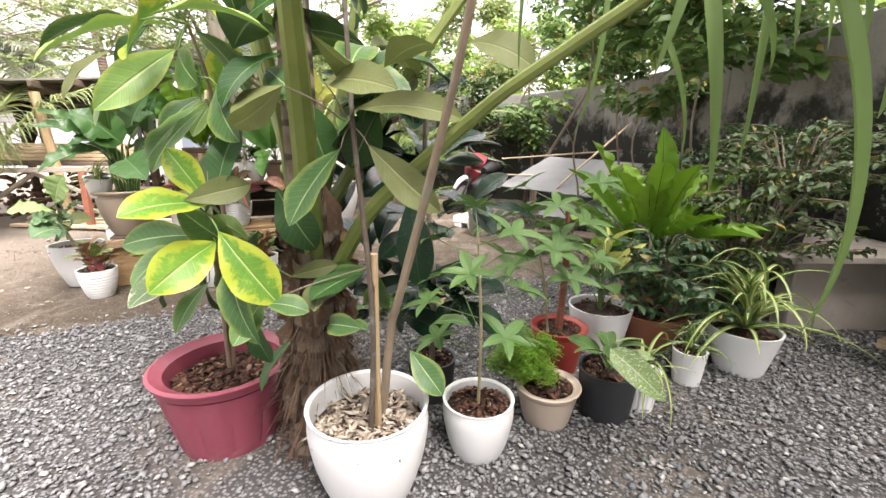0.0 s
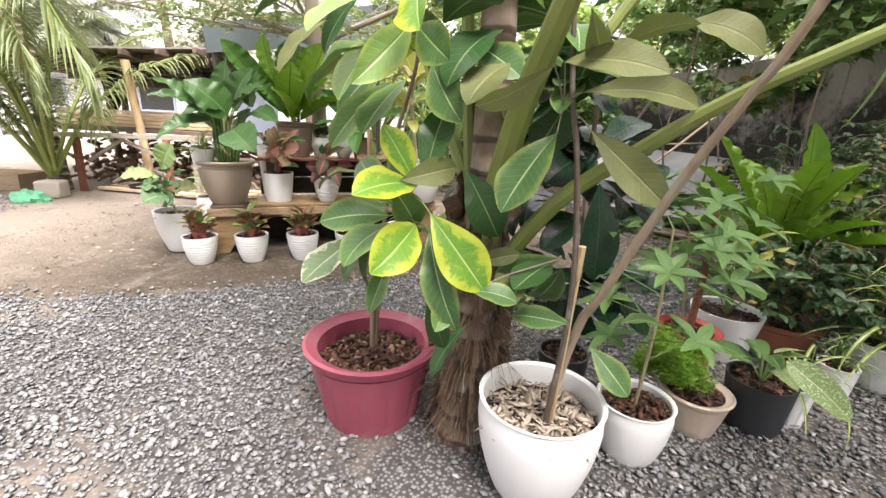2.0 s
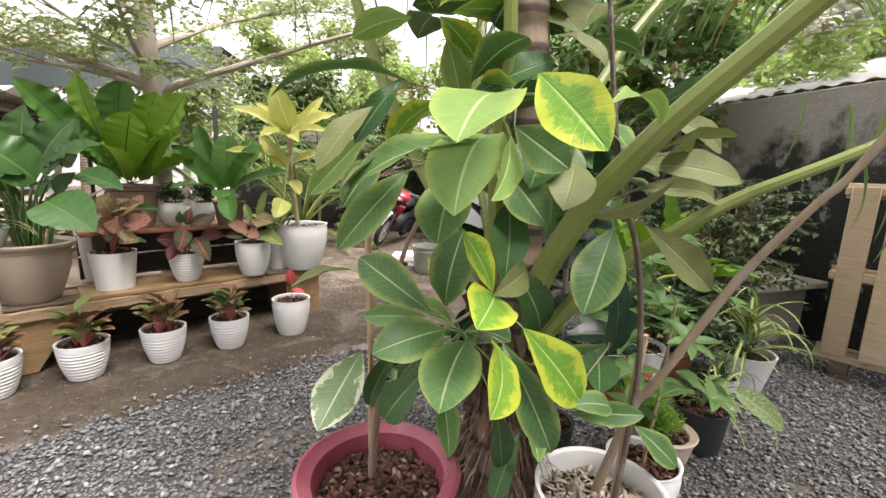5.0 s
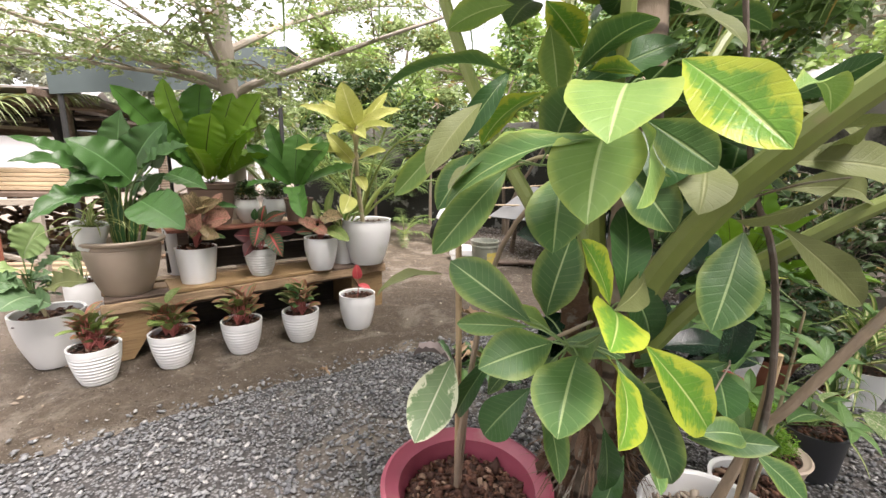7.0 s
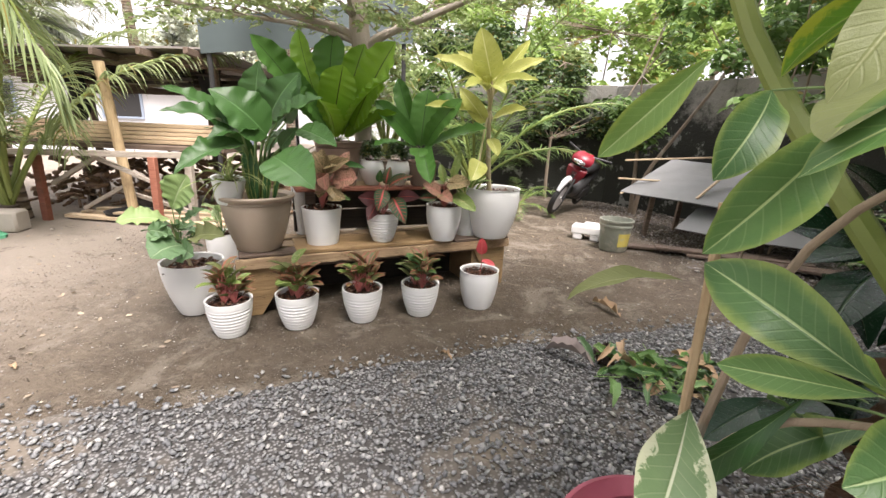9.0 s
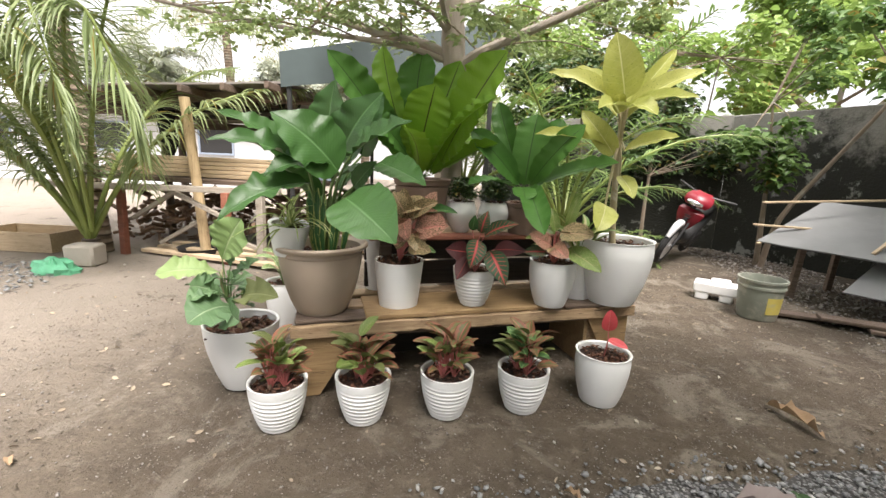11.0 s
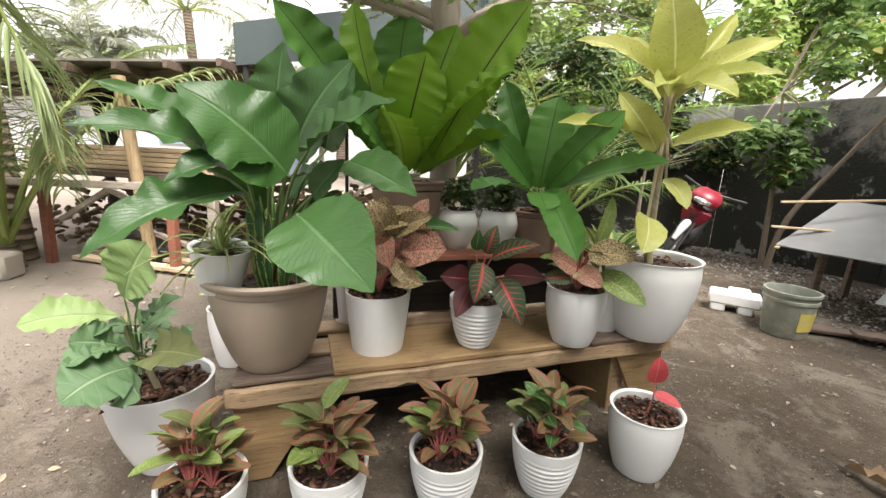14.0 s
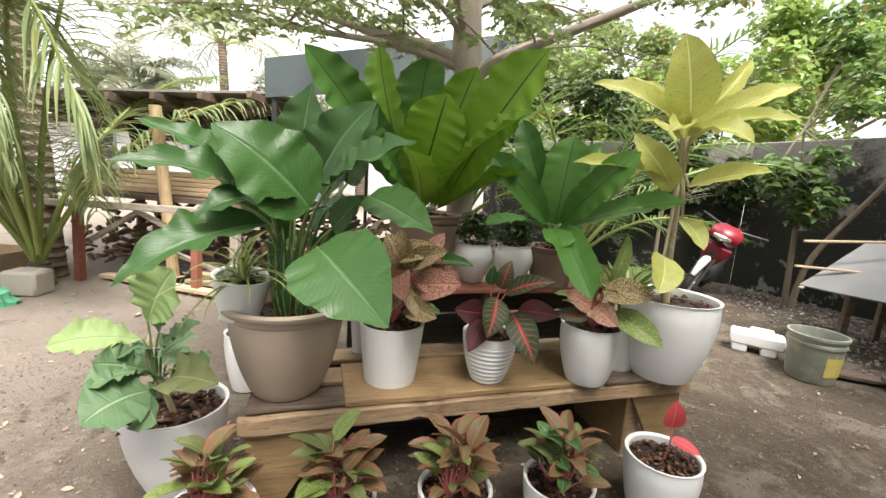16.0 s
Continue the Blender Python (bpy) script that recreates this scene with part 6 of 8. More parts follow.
part("support_cane", tube([(0.03, -0.01, 0.2), (0.036, -0.025, 0.5), (0.042, -0.04, 0.76)], 0.0095, 9, 0.06), M["bamboo"], W1, "split bamboo cane")
part("stem", tube([(0.01, -0.03, 0.2), (0.03, -0.04, 0.5), (0.028, -0.045, 0.72), (0.005, -0.02, 0.97), (-0.017, 0.043, 1.15), (-0.04, 0.12, 1.6), (-0.05, 0.2, 2.1)], [0.009, 0.0075, 0.007, 0.007, 0.0065, 0.006, 0.004], 9, 0.12), M["darkstick"], W1)
part("leaning_stick", tube([(0.03, 0.06, 0.22), (0.073, 0.0, 0.533), (0.098, -0.04, 0.625), (0.181, -0.146, 0.921), (0.228, -0.24, 1.096), (0.256, -0.303, 1.207), (0.36, -0.5, 1.7)], [0.014, 0.012, 0.011, 0.01, 0.0085, 0.008, 0.006], 9, 0.15), M["palestick"], W1, "leaning dry grey stick")


def scatter_leaves(parent, base, centres, n, seed, kind, mats, shape, ratio, size, away=0.08, up=0.1, **kw):
    g = random.Random(seed)
    for i in range(n):
        c = V(centres[g.randrange(len(centres))])
        a, e = g.uniform(0, 6.283), g.uniform(-0.7, 0.8) + up
        d = V((math.cos(a) * math.cos(e), math.sin(a) * math.cos(e), math.sin(e)))
        p = c + d * away * g.random()
        s = size * g.uniform(0.75, 1.25)
        leaf(parent, base, kind, mats[g.randrange(len(mats))], shape, ratio, p, p + (d + V((0, 0, -0.25))).normalized() * s, roll=g.uniform(-40, 40), **kw)


RK = dict(arch=0.45, fold=0.14, wave=0.012, waves=2, seg=14, across=3)
scatter_leaves(W1, base, [(-0.15, 1.62, 1.3), (-0.18, 1.62, 1.5), (-0.2, 1.65, 1.75), (-0.08, 1.6, 1.15), (-0.3, 1.72, 1.6)], 44, 71, "rubleaf", ["rubber_leaf", "rubberback", "rubberdeep", "rubbermid"], "obovate", 0.48, 0.2, **RK)
scatter_leaves(RB, (-0.705, 1.646, 0), [(-0.5, 1.6, 1.35), (-0.58, 1.6, 1.5), (-0.52, 1.66, 1.15)], 14, 72, "rubleaf", ["rubberpale", "rubbervar", "rubber_leaf"], "obovate", 0.48, 0.19, **RK)
scatter_leaves(RB, (-0.705, 1.646, 0), [(-0.5, 1.56, 0.72), (-0.56, 1.6, 0.62)], 6, 73, "rubleaf", ["rubber_leaf", "rubber_leaf", "rubberpale"], "obovate", 0.48, 0.17, **RK)

# Dark rubber plant behind the palm.
bx, by = 0.02, 1.88
DK, zs = potted("dark_rubber_plant", bx, by, 0.0, "black-green rubber plant in a black pot behind the palm", 0.1, 0.18, 0.08, "black", "plain", soil=0.85)
part("stem", tube([(0, 0, 0.15), (0.01, -0.02, 0.5), (-0.02, -0.05, 1.0), (0.0, -0.06, 1.3)], [0.013, 0.011, 0.009, 0.005], 8, 0.1), M["stick"], DK)
scatter_leaves(DK, (bx, by, 0), [(0.0, 1.82, 0.55), (0.02, 1.8, 0.75), (0.0, 1.82, 0.95), (-0.05, 1.8, 1.15), (-0.15, 1.85, 0.4), (-0.2, 1.88, 0.6), (-0.25, 1.86, 0.9), (0.16, 1.9, 0.8), (0.12, 1.85, 0.45), (-0.42, 1.86, 0.55)], 84, 74, "rubleaf", ["rubberdark"], "obovate", 0.48, 0.2, **RK)
leaf(DK, (bx, by, 0), "rubleaf", "rubberdark", "obovate", 0.48, (-0.027, 1.56, 0.89), (-0.002, 1.56, 0.6), 0.11, up=(0, -1, 0.2), **RK)


def compound(parent, base, p, d, size, seed, n=6, kind="fingerleaf", mat="small_leaf"):
    """A hand of leaflets spreading from one point."""
    g = random.Random(seed)
    p, d = V(p), V(d).normalized()
    x = d.cross(V((0, 0, 1)))
    x = x.normalized() if x.length > 0.1 else V((1, 0, 0))
    y = x.cross(d)
    for i in range(n):
        a = 6.283 * i / n + g.uniform(-0.15, 0.15)
        way = (x * math.cos(a) + y * math.sin(a) + d * 0.35 + V((0, 0, -0.25))).normalized()
        leaf(parent, base, kind, mat, "lance", 0.36, p, p + way * size * g.uniform(0.8, 1.1), up=d, arch=0.4, fold=0.2, seg=6, across=2)


def umbrella(parent, base, foot, height, n, size, seed, lean=(0, 0), mat="small_leaf", stemmat="stem", stem_r=0.006, lo=0.3, reach=0.12):
    g = random.Random(seed)
    foot, base = V(foot), V(base)
    top = foot + V((lean[0], lean[1], height))
    part("stem", tube([foot - base, foot.lerp(top, 0.5) - base + V((0.01, 0, 0)), top - base], [stem_r, stem_r * 0.8, stem_r * 0.5], 8, 0.1), M[stemmat], parent)
    paths = []
    for i in range(n):
        f = lo + (1 - lo) * i / max(1, n - 1)
        p = foot.lerp(top, f)
        a = i * 2.4 + g.random()
        e = p + V((math.cos(a) * reach, math.sin(a) * reach, reach * 0.35 + 0.03 * g.random())) * g.uniform(0.7, 1.2)
        paths.append(tube([p - base, e - base], [0.002, 0.0015], 4))
        compound(parent, base, e, V((math.cos(a) * 0.5, math.sin(a) * 0.5, 1)), size, seed + i, 5 + i % 2, mat=mat)
    part("petiole_tuft", joined(*paths), M["stem"], parent)


# The row of small pots to the right of it.
bx, by = 0.191, 1.564
P, zs = potted("umbrella_plant", bx, by, 0.0, "young umbrella plant in a plain rounded white pot", 0.12, 0.205, 0.082, "white", "egg", soil=0.8, n=260, chip_size=0.013)
umbrella(P, (bx, by, 0), (bx, by, zs), 0.62, 12, 0.095, 80, lean=(-0.02, -0.06), stemmat="palestem", reach=0.13)
bx, by = 0.466, 1.735
P, zs = potted("moss_fern", bx, by, 0.0, "bright fluffy moss fern in a beige rimmed pot", 0.118, 0.155, 0.082, "beige", "rim", soil=0.85)
P.matrix_basis = pose(bx, by, 0, 0, 0, 0)
c = [(-0.08 + 0.10 * math.cos(k * 1.3) * (0.3 + k / 16), 0.02 + 0.10 * math.sin(k * 1.3) * (0.3 + k / 16), 0.22 + 0.04 * (k % 3)) for k in range(14)]
mass("foliage", leafcloud(clumps(c, 9000, 0.062, 81), 0.014, 82, slim=0.25, droop=-0.3), M["moss"], parent=P)
bx, by = 0.705, 1.775
P, zs = potted("dieffenbachia", bx, by, 0.0, "pale mottled dieffenbachia in a matt black nursery pot", 0.11, 0.2, 0.09, "black", "plain", soil=0.9)
sprig(P, (bx, by, 0), "dieffleaf", "dieff", "oval", 0.4, (bx, by, zs), 9, 0.14, 0.09, 0.14, 83, up=0.1, arch=0.5, fold=0.2, mats=["dieff", "small_leaf", "rubber_leaf"])
leaf(P, (bx, by, 0), "dieffleaf", "dieff", "oval", 0.4, (0.63, 1.6, 0.37), (0.78, 1.5, 0.24), 0.09, up=(0, -1, 0.4), arch=0.4, fold=0.2)
bx, by = 0.864, 1.826
P, zs = potted("little_spider_plant", bx, by, 0.0, "wilting striped plant in a narrow fluted white pot", 0.066, 0.163, 0.052, "white", "fluted", soil=0.85, n=60)
spider_plant(P, (bx, by, 0), (bx, by, zs), 13, 0.26, 84, 0.016)
bx, by = 1.157, 2.015
P, zs = potted("little_spider_plant", bx, by, 0.0, "dark striped grassy plant in a small white pot", 0.07, 0.155, 0.055, "white", "plain", soil=0.88, n=60)
spider_plant(P, (bx, by, 0), (bx, by, zs), 30, 0.28, 85, 0.014, 0.7, ("spider", "small_leaf"))
bx, by = 1.466, 2.134
P, zs = potted("spider_plant", bx, by, 0.0, "big striped spider plant spilling from a faceted white pot", 0.15, 0.21, 0.10, "white", "plain", soil=0.85, n=60)
spider_plant(P, (bx, by, 0), (bx, by, zs + 0.02), 60, 0.5, 86, 0.03, 1.0)
bx, by = 0.60, 2.12
P, zs = potted("money_tree", bx, by, 0.0, "money tree with thin drooping leaves in a red plastic pot", 0.125, 0.22, 0.09, "redclay", "rim", soil=0.85)
umbrella(P, (bx, by, 0), (bx, by, zs), 0.6, 16, 0.105, 87, stemmat="redwood", stem_r=0.018, lo=0.45, reach=0.16)
umbrella(P, (bx, by, 0), (bx - 0.06, by - 0.05, zs), 0.5, 12, 0.12, 187, stemmat="palestem", stem_r=0.006, lo=0.4, reach=0.16, lean=(-0.1, -0.1))
bx, by = 0.86, 2.32
P, zs = potted("cream_dieffenbachia", bx, by, 0.0, "cream-leaved dieffenbachia in a wide white pot", 0.155, 0.24, 0.11, "white", "plain", soil=0.85)
sprig(P, (bx, by, 0), "creambig", "lime", "lance", 0.36, (bx, by, zs), 7, 0.42, 0.1, 0.22, 88, up=1.0, lo=0.5, arch=0.4, fold=0.2, mats=["lime", "dieff"])
sprig(P, (bx, by, 0), "dieffleaf", "dieff", "oval", 0.4, (bx, by, zs), 8, 0.3, 0.16, 0.24, 89, up=0.4, arch=0.5, fold=0.2, mats=["small_leaf", "dieff"])
bx, by = 1.14, 2.36
P, zs = potted("sprawling_bush_plant", bx, by, 0.0, "dark green small-leaved bush in a wide orange clay bowl", 0.165, 0.2, 0.1, "clay", "rim", soil=0.85)


def feathery(parent, base, foot, n, height, reach, leaf_len, seed, mat="fernleaf", leaflet=0.035, stemmat="stick", pairs=9):
    """Arching stems with rows of small leaflets on both sides."""
    g = random.Random(seed)
    foot, base = V(foot), V(base)
    stems, pts = [], []
    for i in range(n):
        a = i * 2.4 + g.uniform(-0.3, 0.3)
        f = 0.35 + 0.65 * g.random()
        q = foot + V((math.cos(a) * reach * (1.1 - 0.6 * f), math.sin(a) * reach * (1.1 - 0.6 * f), height * f))
        out = q + V((math.cos(a), math.sin(a), g.uniform(-0.3, 0.4))) * leaf_len
        stems.append(tube([foot - base, foot.lerp(q, 0.6) - base + V((0, 0, 0.05)), q - base, out - base], [0.006, 0.004, 0.0025, 0.0012], 5))
        d = (out - q).normalized()
        lat = d.cross(V((0, 0, 1))).normalized()
        for k in range(pairs * 2):
            t = k / (pairs * 2)
            s = 1 if k % 2 else -1
            pts.append(tuple(q.lerp(out, t) - base + lat * s * leaflet * 0.3))
            if t < 0.5:
                pts.append(tuple(foot.lerp(q, 0.55 + t) - base + lat * s * leaflet * 0.5))
    part("branchwork", joined(*stems), M[stemmat], parent)
    mass("foliage", leafcloud(pts, leaflet, seed, slim=0.5, droop=0.5), M[mat], parent=parent)


feathery(P, (bx, by, 0), (bx, by, zs), 40, 0.44, 0.2, 0.15, 90, leaflet=0.045)
feathery(P, (bx, by, 0), (bx + 0.06, by - 0.1, zs), 18, 0.26, 0.18, 0.14, 91, leaflet=0.045)

# The low concrete ledge with ferns, and the big nest fern.
LED = thing("concrete_ledge", 2.2, 3.0, 0, "low grey concrete ledge with a dark recess against the wall", "planter")
part("slab", boxmesh((-0.35, -0.55, 0.42), (0.5, 0.75, 0.47), 0.01), M["block"], LED)
for yy in (-0.45, 0.55):
    part("support", boxmesh((-0.2, yy, 0.0), (0.45, yy + 0.12, 0.42), 0.01), M["block"], LED)
bx, by = 1.26, 2.72
NF, zs = potted("birds_nest_fern", bx, by, 0.0, "sprawling yellow-green bird's nest fern in a brown pot", 0.16, 0.38, 0.12, "brownclay", "rim", soil=0.9)
g0 = random.Random(12)
for i in range(24):
    a = i * 2.4 + g0.uniform(-0.3, 0.3)
    e = 0.2 + 0.85 * g0.random()
    L = 0.55 + 0.22 * g0.random()
    q = V((bx + math.cos(a) * math.cos(e) * L, by + math.sin(a) * math.cos(e) * L, 0.4 + math.sin(e) * L))
    leaf(NF, (bx, by, 0), "nestleaf", "nest", "strap", 0.22, (bx + 0.03 * math.cos(a), by + 0.03 * math.sin(a), 0.36), q, 0.12, arch=0.35, fold=0.3, wave=0.027, waves=9, seg=40, across=3)
leaf(NF, (bx, by, 0), "nestleaf", "nest", "strap", 0.22, (bx - 0.05, by - 0.05, 0.4), (bx - 0.08, by - 0.16, 1.12), 0.12, up=(0, -1, 0.1), arch=0.35, fold=0.3, wave=0.027, waves=9, seg=40, across=3)
for i, (x, y, z, h) in enumerate(((2.05, 2.75, 0.47, 0.5), (2.25, 3.2, 0.47, 0.55), (1.75, 2.6, 0.0, 0.75), (1.95, 3.6, 0.0, 0.9), (1.6, 3.3, 0.0, 0.7))):
    P = potted("bushy_fern", x, y, z, "leafy dark green fern crowding the wall in a black pot", 0.12, 0.2, 0.09, "black", "plain", soil=0.85)[0]
    feathery(P, (x, y, z), (x, y, z + 0.17), 56, h, 0.32, 0.22, 100 + i, leaflet=0.045, mat="fernleaf" if i % 2 else "bush")

# Pallet leaning at the end of the row.
PAL = thing("pallet", 2.32, 1.62, 0, "weathered wooden pallet standing on its edge against the wall", "pallet", turn=-68)
for k in range(6):
    part("slat", boxmesh((-0.55 + k * 0.17, 0.0, 0.14), (-0.43 + k * 0.17, 0.018, 1.15)), M["plank"], PAL)
for zz in (0.1, 0.6, 1.1):
    part("stringer", boxmesh((-0.58, 0.018, zz), (0.58, 0.10, zz + 0.045)), M["plank"], PAL)
    part("back_rail", boxmesh((-0.58, 0.10, zz - 0.02), (0.58, 0.118, zz + 0.07)), M["plank"], PAL)
for u in (-0.5, 0.4):
    part("foot", boxmesh((u, 0.02, 0), (u + 0.09, 0.1, 0.1)), M["oldwood"], PAL)

# Clipped leaves in a heap on the gravel, dry leaves on the soil.
HX, HY = -0.206, 2.741
HEAP = thing("leaf_heap", HX, HY, 0, "heap of wilting green cuttings and dry leaves on the gravel", "leaves")
gh = random.Random(90)
for i in range(64):
    a, r = gh.uniform(0, 6.283), 0.24 * math.sqrt(gh.random())
    p = V((HX + r * 1.15 * math.cos(a), HY + r * 0.7 * math.sin(a), gh.uniform(0.02, 0.085)))
    d = gh.uniform(0, 6.283)
    q = p + V((math.cos(d), math.sin(d), gh.uniform(-0.15, 0.3))) * gh.uniform(0.1, 0.2)
    q.z = max(q.z, 0.015)
    leaf(HEAP, (HX, HY, 0), "cutleaf", ("rubberdeep", "fiddle", "small_leaf", "rubber_leaf", "fallen", "rubbermid")[i % 6], "lance", 0.3, p, q, gh.uniform(0.025, 0.055), roll=gh.uniform(-50, 50), arch=0.8, fold=0.4, wave=0.06, waves=3, seg=10, across=2, name="cut_leaf")
for i, (p, q, w) in enumerate((((-0.039, 2.944, 0.060), (0.086, 2.759, 0.050), 0.1), ((-0.050, 2.654, 0.050), (0.104, 2.710, 0.050), 0.06))):
    leaf(HEAP, (HX, HY, 0), "dryleaf", "fallen", "oval", 0.35, p, q, w, arch=0.7, fold=0.5, wave=0.1, waves=3, seg=12, across=3, name="dry_leaf", label="broad tan dry leaf")
for i in range(26):
    a, r = gh.uniform(0, 6.283), 0.2 * math.sqrt(gh.random())
    p = V((r * math.cos(a), r * 0.7 * math.sin(a), gh.uniform(0.02, 0.07)))
    d = gh.uniform(0, 6.283)
    part("cut_stalk", tube([p, p + V((math.cos(d), math.sin(d), 0.1)) * gh.uniform(0.08, 0.2)], [0.003, 0.002], 5), M["stem"], HEAP)
LUMP = thing("soil_lump", -0.371, 2.937, 0, "dark root ball of damp soil tipped out beside the cuttings", "soil")
vs, fs = [], []
for j in range(11):
    for i in range(22):
        a, b = 6.283 * i / 22, math.pi / 2 * j / 10
        r = 0.055 * (1 + 0.5 * noise.noise(V((math.cos(a) * 3, math.sin(a) * 3, b * 4))))
        vs.append((r * math.cos(a) * math.cos(b), r * math.sin(a) * math.cos(b), 1.5 * r * math.sin(b)))
for j in range(10):
    for i in range(22):
        fs.append((j * 22 + i, j * 22 + (i + 1) % 22, (j + 1) * 22 + (i + 1) % 22, (j + 1) * 22 + i))
part("root_ball", (vs, [], fs), M["earth"], LUMP)
for i, (p, q, w, mt) in enumerate((((-0.189, 3.696, 0.010), (-0.088, 3.456, 0.010), 0.055, "fallen"), ((-0.669, 2.958, 0.030), (-0.456, 2.816, 0.030), 0.07, "dusty"), ((-1.2, 2.9, 0.012), (-1.14, 2.83, 0.012), 0.02, "fallen"), ((-3.1, 2.6, 0.012), (-3.05, 2.57, 0.012), 0.025, "fallen"))):
    made = blade_mesh("dryleaf", mt, "oval", 0.35, arch=0.9, fold=0.6, wave=0.1)
    me, chord = made[i % 3]
    ob = new("fallen_leaf", me)
    ob.matrix_basis = aim(chord, p, q, w / (0.35 * (V(q) - V(p)).length / chord.length))
    tagged(ob, "curled dry brown leaf lying on the ground", "leaf")
TW = thing("dry_twigs", 1.106, 4.136, 0, "dead leafless seedling standing by the scrap boards", "plant")
for i in range(9):
    a = i * 2.4
    part("twig", tube([(0, 0, -0.01), (0.04 * math.cos(a), 0.04 * math.sin(a), 0.1 + 0.01 * i), (0.1 * math.cos(a), 0.1 * math.sin(a), 0.17 + 0.015 * i)], [0.004, 0.003, 0.0012], 5), M["stick"], TW)

# ---- by the wall ----
BU = thing("plastic_bucket", 0.455, 5.13, 0, "dirty translucent bucket with a faded yellow label and standing water", "bucket")
part("body", lathe([(0.10, 0.003), (0.125, 0.0), (0.132, 0.02), (0.15, 0.24), (0.158, 0.245), (0.158, 0.262), (0.152, 0.265), (0.153, 0.29), (0.163, 0.295), (0.163, 0.312), (0.15, 0.312), (0.147, 0.29), (0.128, 0.05), (0.1, 0.03)], 40), M["bucket"], BU)
part("water", lathe([(0.142, 0.2), (0.143, 0.235)], 32), M["darkpl"], BU)
lab = lathe([(0.1375, 0.06), (0.1475, 0.19)], 60)
part("label", ([V(v) * 1.0 for v in lab[0][:120]], [], [f for f in lab[2][:60] if 44 <= f[0] <= 52]), M["yellow"], BU, at=Matrix.Translation((0, 0, 0.0)) @ Matrix.Diagonal((1.012, 1.012, 1, 1)))
ST = thing("foam_block", 0.32, 5.52, 0, "broken moulded white foam packing on the ground", "foam", turn=-25)
bm = bmesh.new()
box(bm, (-0.17, -0.09, 0.06), (0.17, 0.09, 0.15), 0.012)
for u in (-0.15, 0.03):
    box(bm, (u, -0.085, 0.0), (u + 0.1, 0.085, 0.07), 0.01)
box(bm, (-0.05, -0.06, 0.14), (0.1, 0.06, 0.18), 0.01)
part("foam", bm, M["foam"], ST)

SH = thing("leaning_sheets", 1.5, 5.6, 0, "grey fibre cement sheets propped on thin battens by the wall", "sheets")


def slab(parent, name, corners, t, mat, n=6, label=""):
    a, b, c, d = [V(p) for p in corners]
    nn = (b - a).cross(d - a).normalized() * t
    vs, fs = [], []
    for s in (0, 1):
        for j in range(n + 1):
            for i in range(n + 1):
                u, v = i / n, j / n
                p = a.lerp(b, u).lerp(d.lerp(c, u), v)
                p = p + V((0, 0, 0.012 * noise.noise(p * 2.0)))
                vs.append(tuple(p - nn * s))
    w = n + 1
    k = w * w
    for j in range(n):
        for i in range(n):
            q = (j * w + i, j * w + i + 1, (j + 1) * w + i + 1, (j + 1) * w + i)
            fs.append(q)
            fs.append(tuple(x + k for x in q[::-1]))
    rim = [i for i in range(w)] + [j * w + n for j in range(1, w)] + [n * w + i for i in range(n - 1, -1, -1)] + [j * w for j in range(n - 1, 0, -1)]
    for i in range(len(rim)):
        p, q = rim[i], rim[(i + 1) % len(rim)]
        fs.append((q, p, p + k, q + k))
    return part(name, (vs, [], fs), M[mat], parent, label, smooth=False)


slab(SH, "sheet", [(-0.78, 0.24, 0.50), (0.45, -0.55, 0.42), (1.0, 0.05, 0.80), (0.0, 0.75, 0.86)], 0.012, "sheet")
slab(SH, "sheet", [(-0.35, -0.25, 0.2), (0.6, -0.9, 0.18), (1.1, -0.4, 0.6), (0.2, 0.1, 0.55)], 0.012, "sheet")
for p, q in (((-0.72, 0.38, 0.84), (0.9, 0.5, 0.95)), ((-0.8, 0.3, 0.64), (0.6, 0.45, 0.6)), ((-0.78, 0.22, 0.475), (0.05, 0.75, 0.84)), ((-0.1, -0.1, 0.5), (0.9, 0.3, 1.3))):
    part("batten", beam(p, q, 0.03, 0.018), M["plank"], SH)
for x, y, h in ((-0.45, 0.2, 0.5), (0.5, -0.35, 0.42), (1.0, 0.1, 0.78), (0.1, 0.6, 0.8)):
    part("prop", beam((x, y, 0), (x + 0.06, y + 0.05, h), 0.05, 0.05), M["oldwood"], SH)
for k in range(4):
    part("loose_board", beam((-0.9 + 0.25 * k, -0.4 - 0.12 * k, 0.03 + 0.03 * (k % 2)), (0.5 + 0.1 * k, -0.7 - 0.2 * k, 0.05), 0.12, 0.025), M["oldwood"], SH)

# Scooter against the wall.
SC = thing("motor_scooter", 0.40, 7.17, 0, "red motor scooter leaning over by the mouldy wall", "scooter")
SC.matrix_basis = pose(0.43, 7.10, 0.06, 0, 0, 58) @ pose(0, 0, 0, 22, 0, 0) @ Matrix.Scale(0.86, 4)


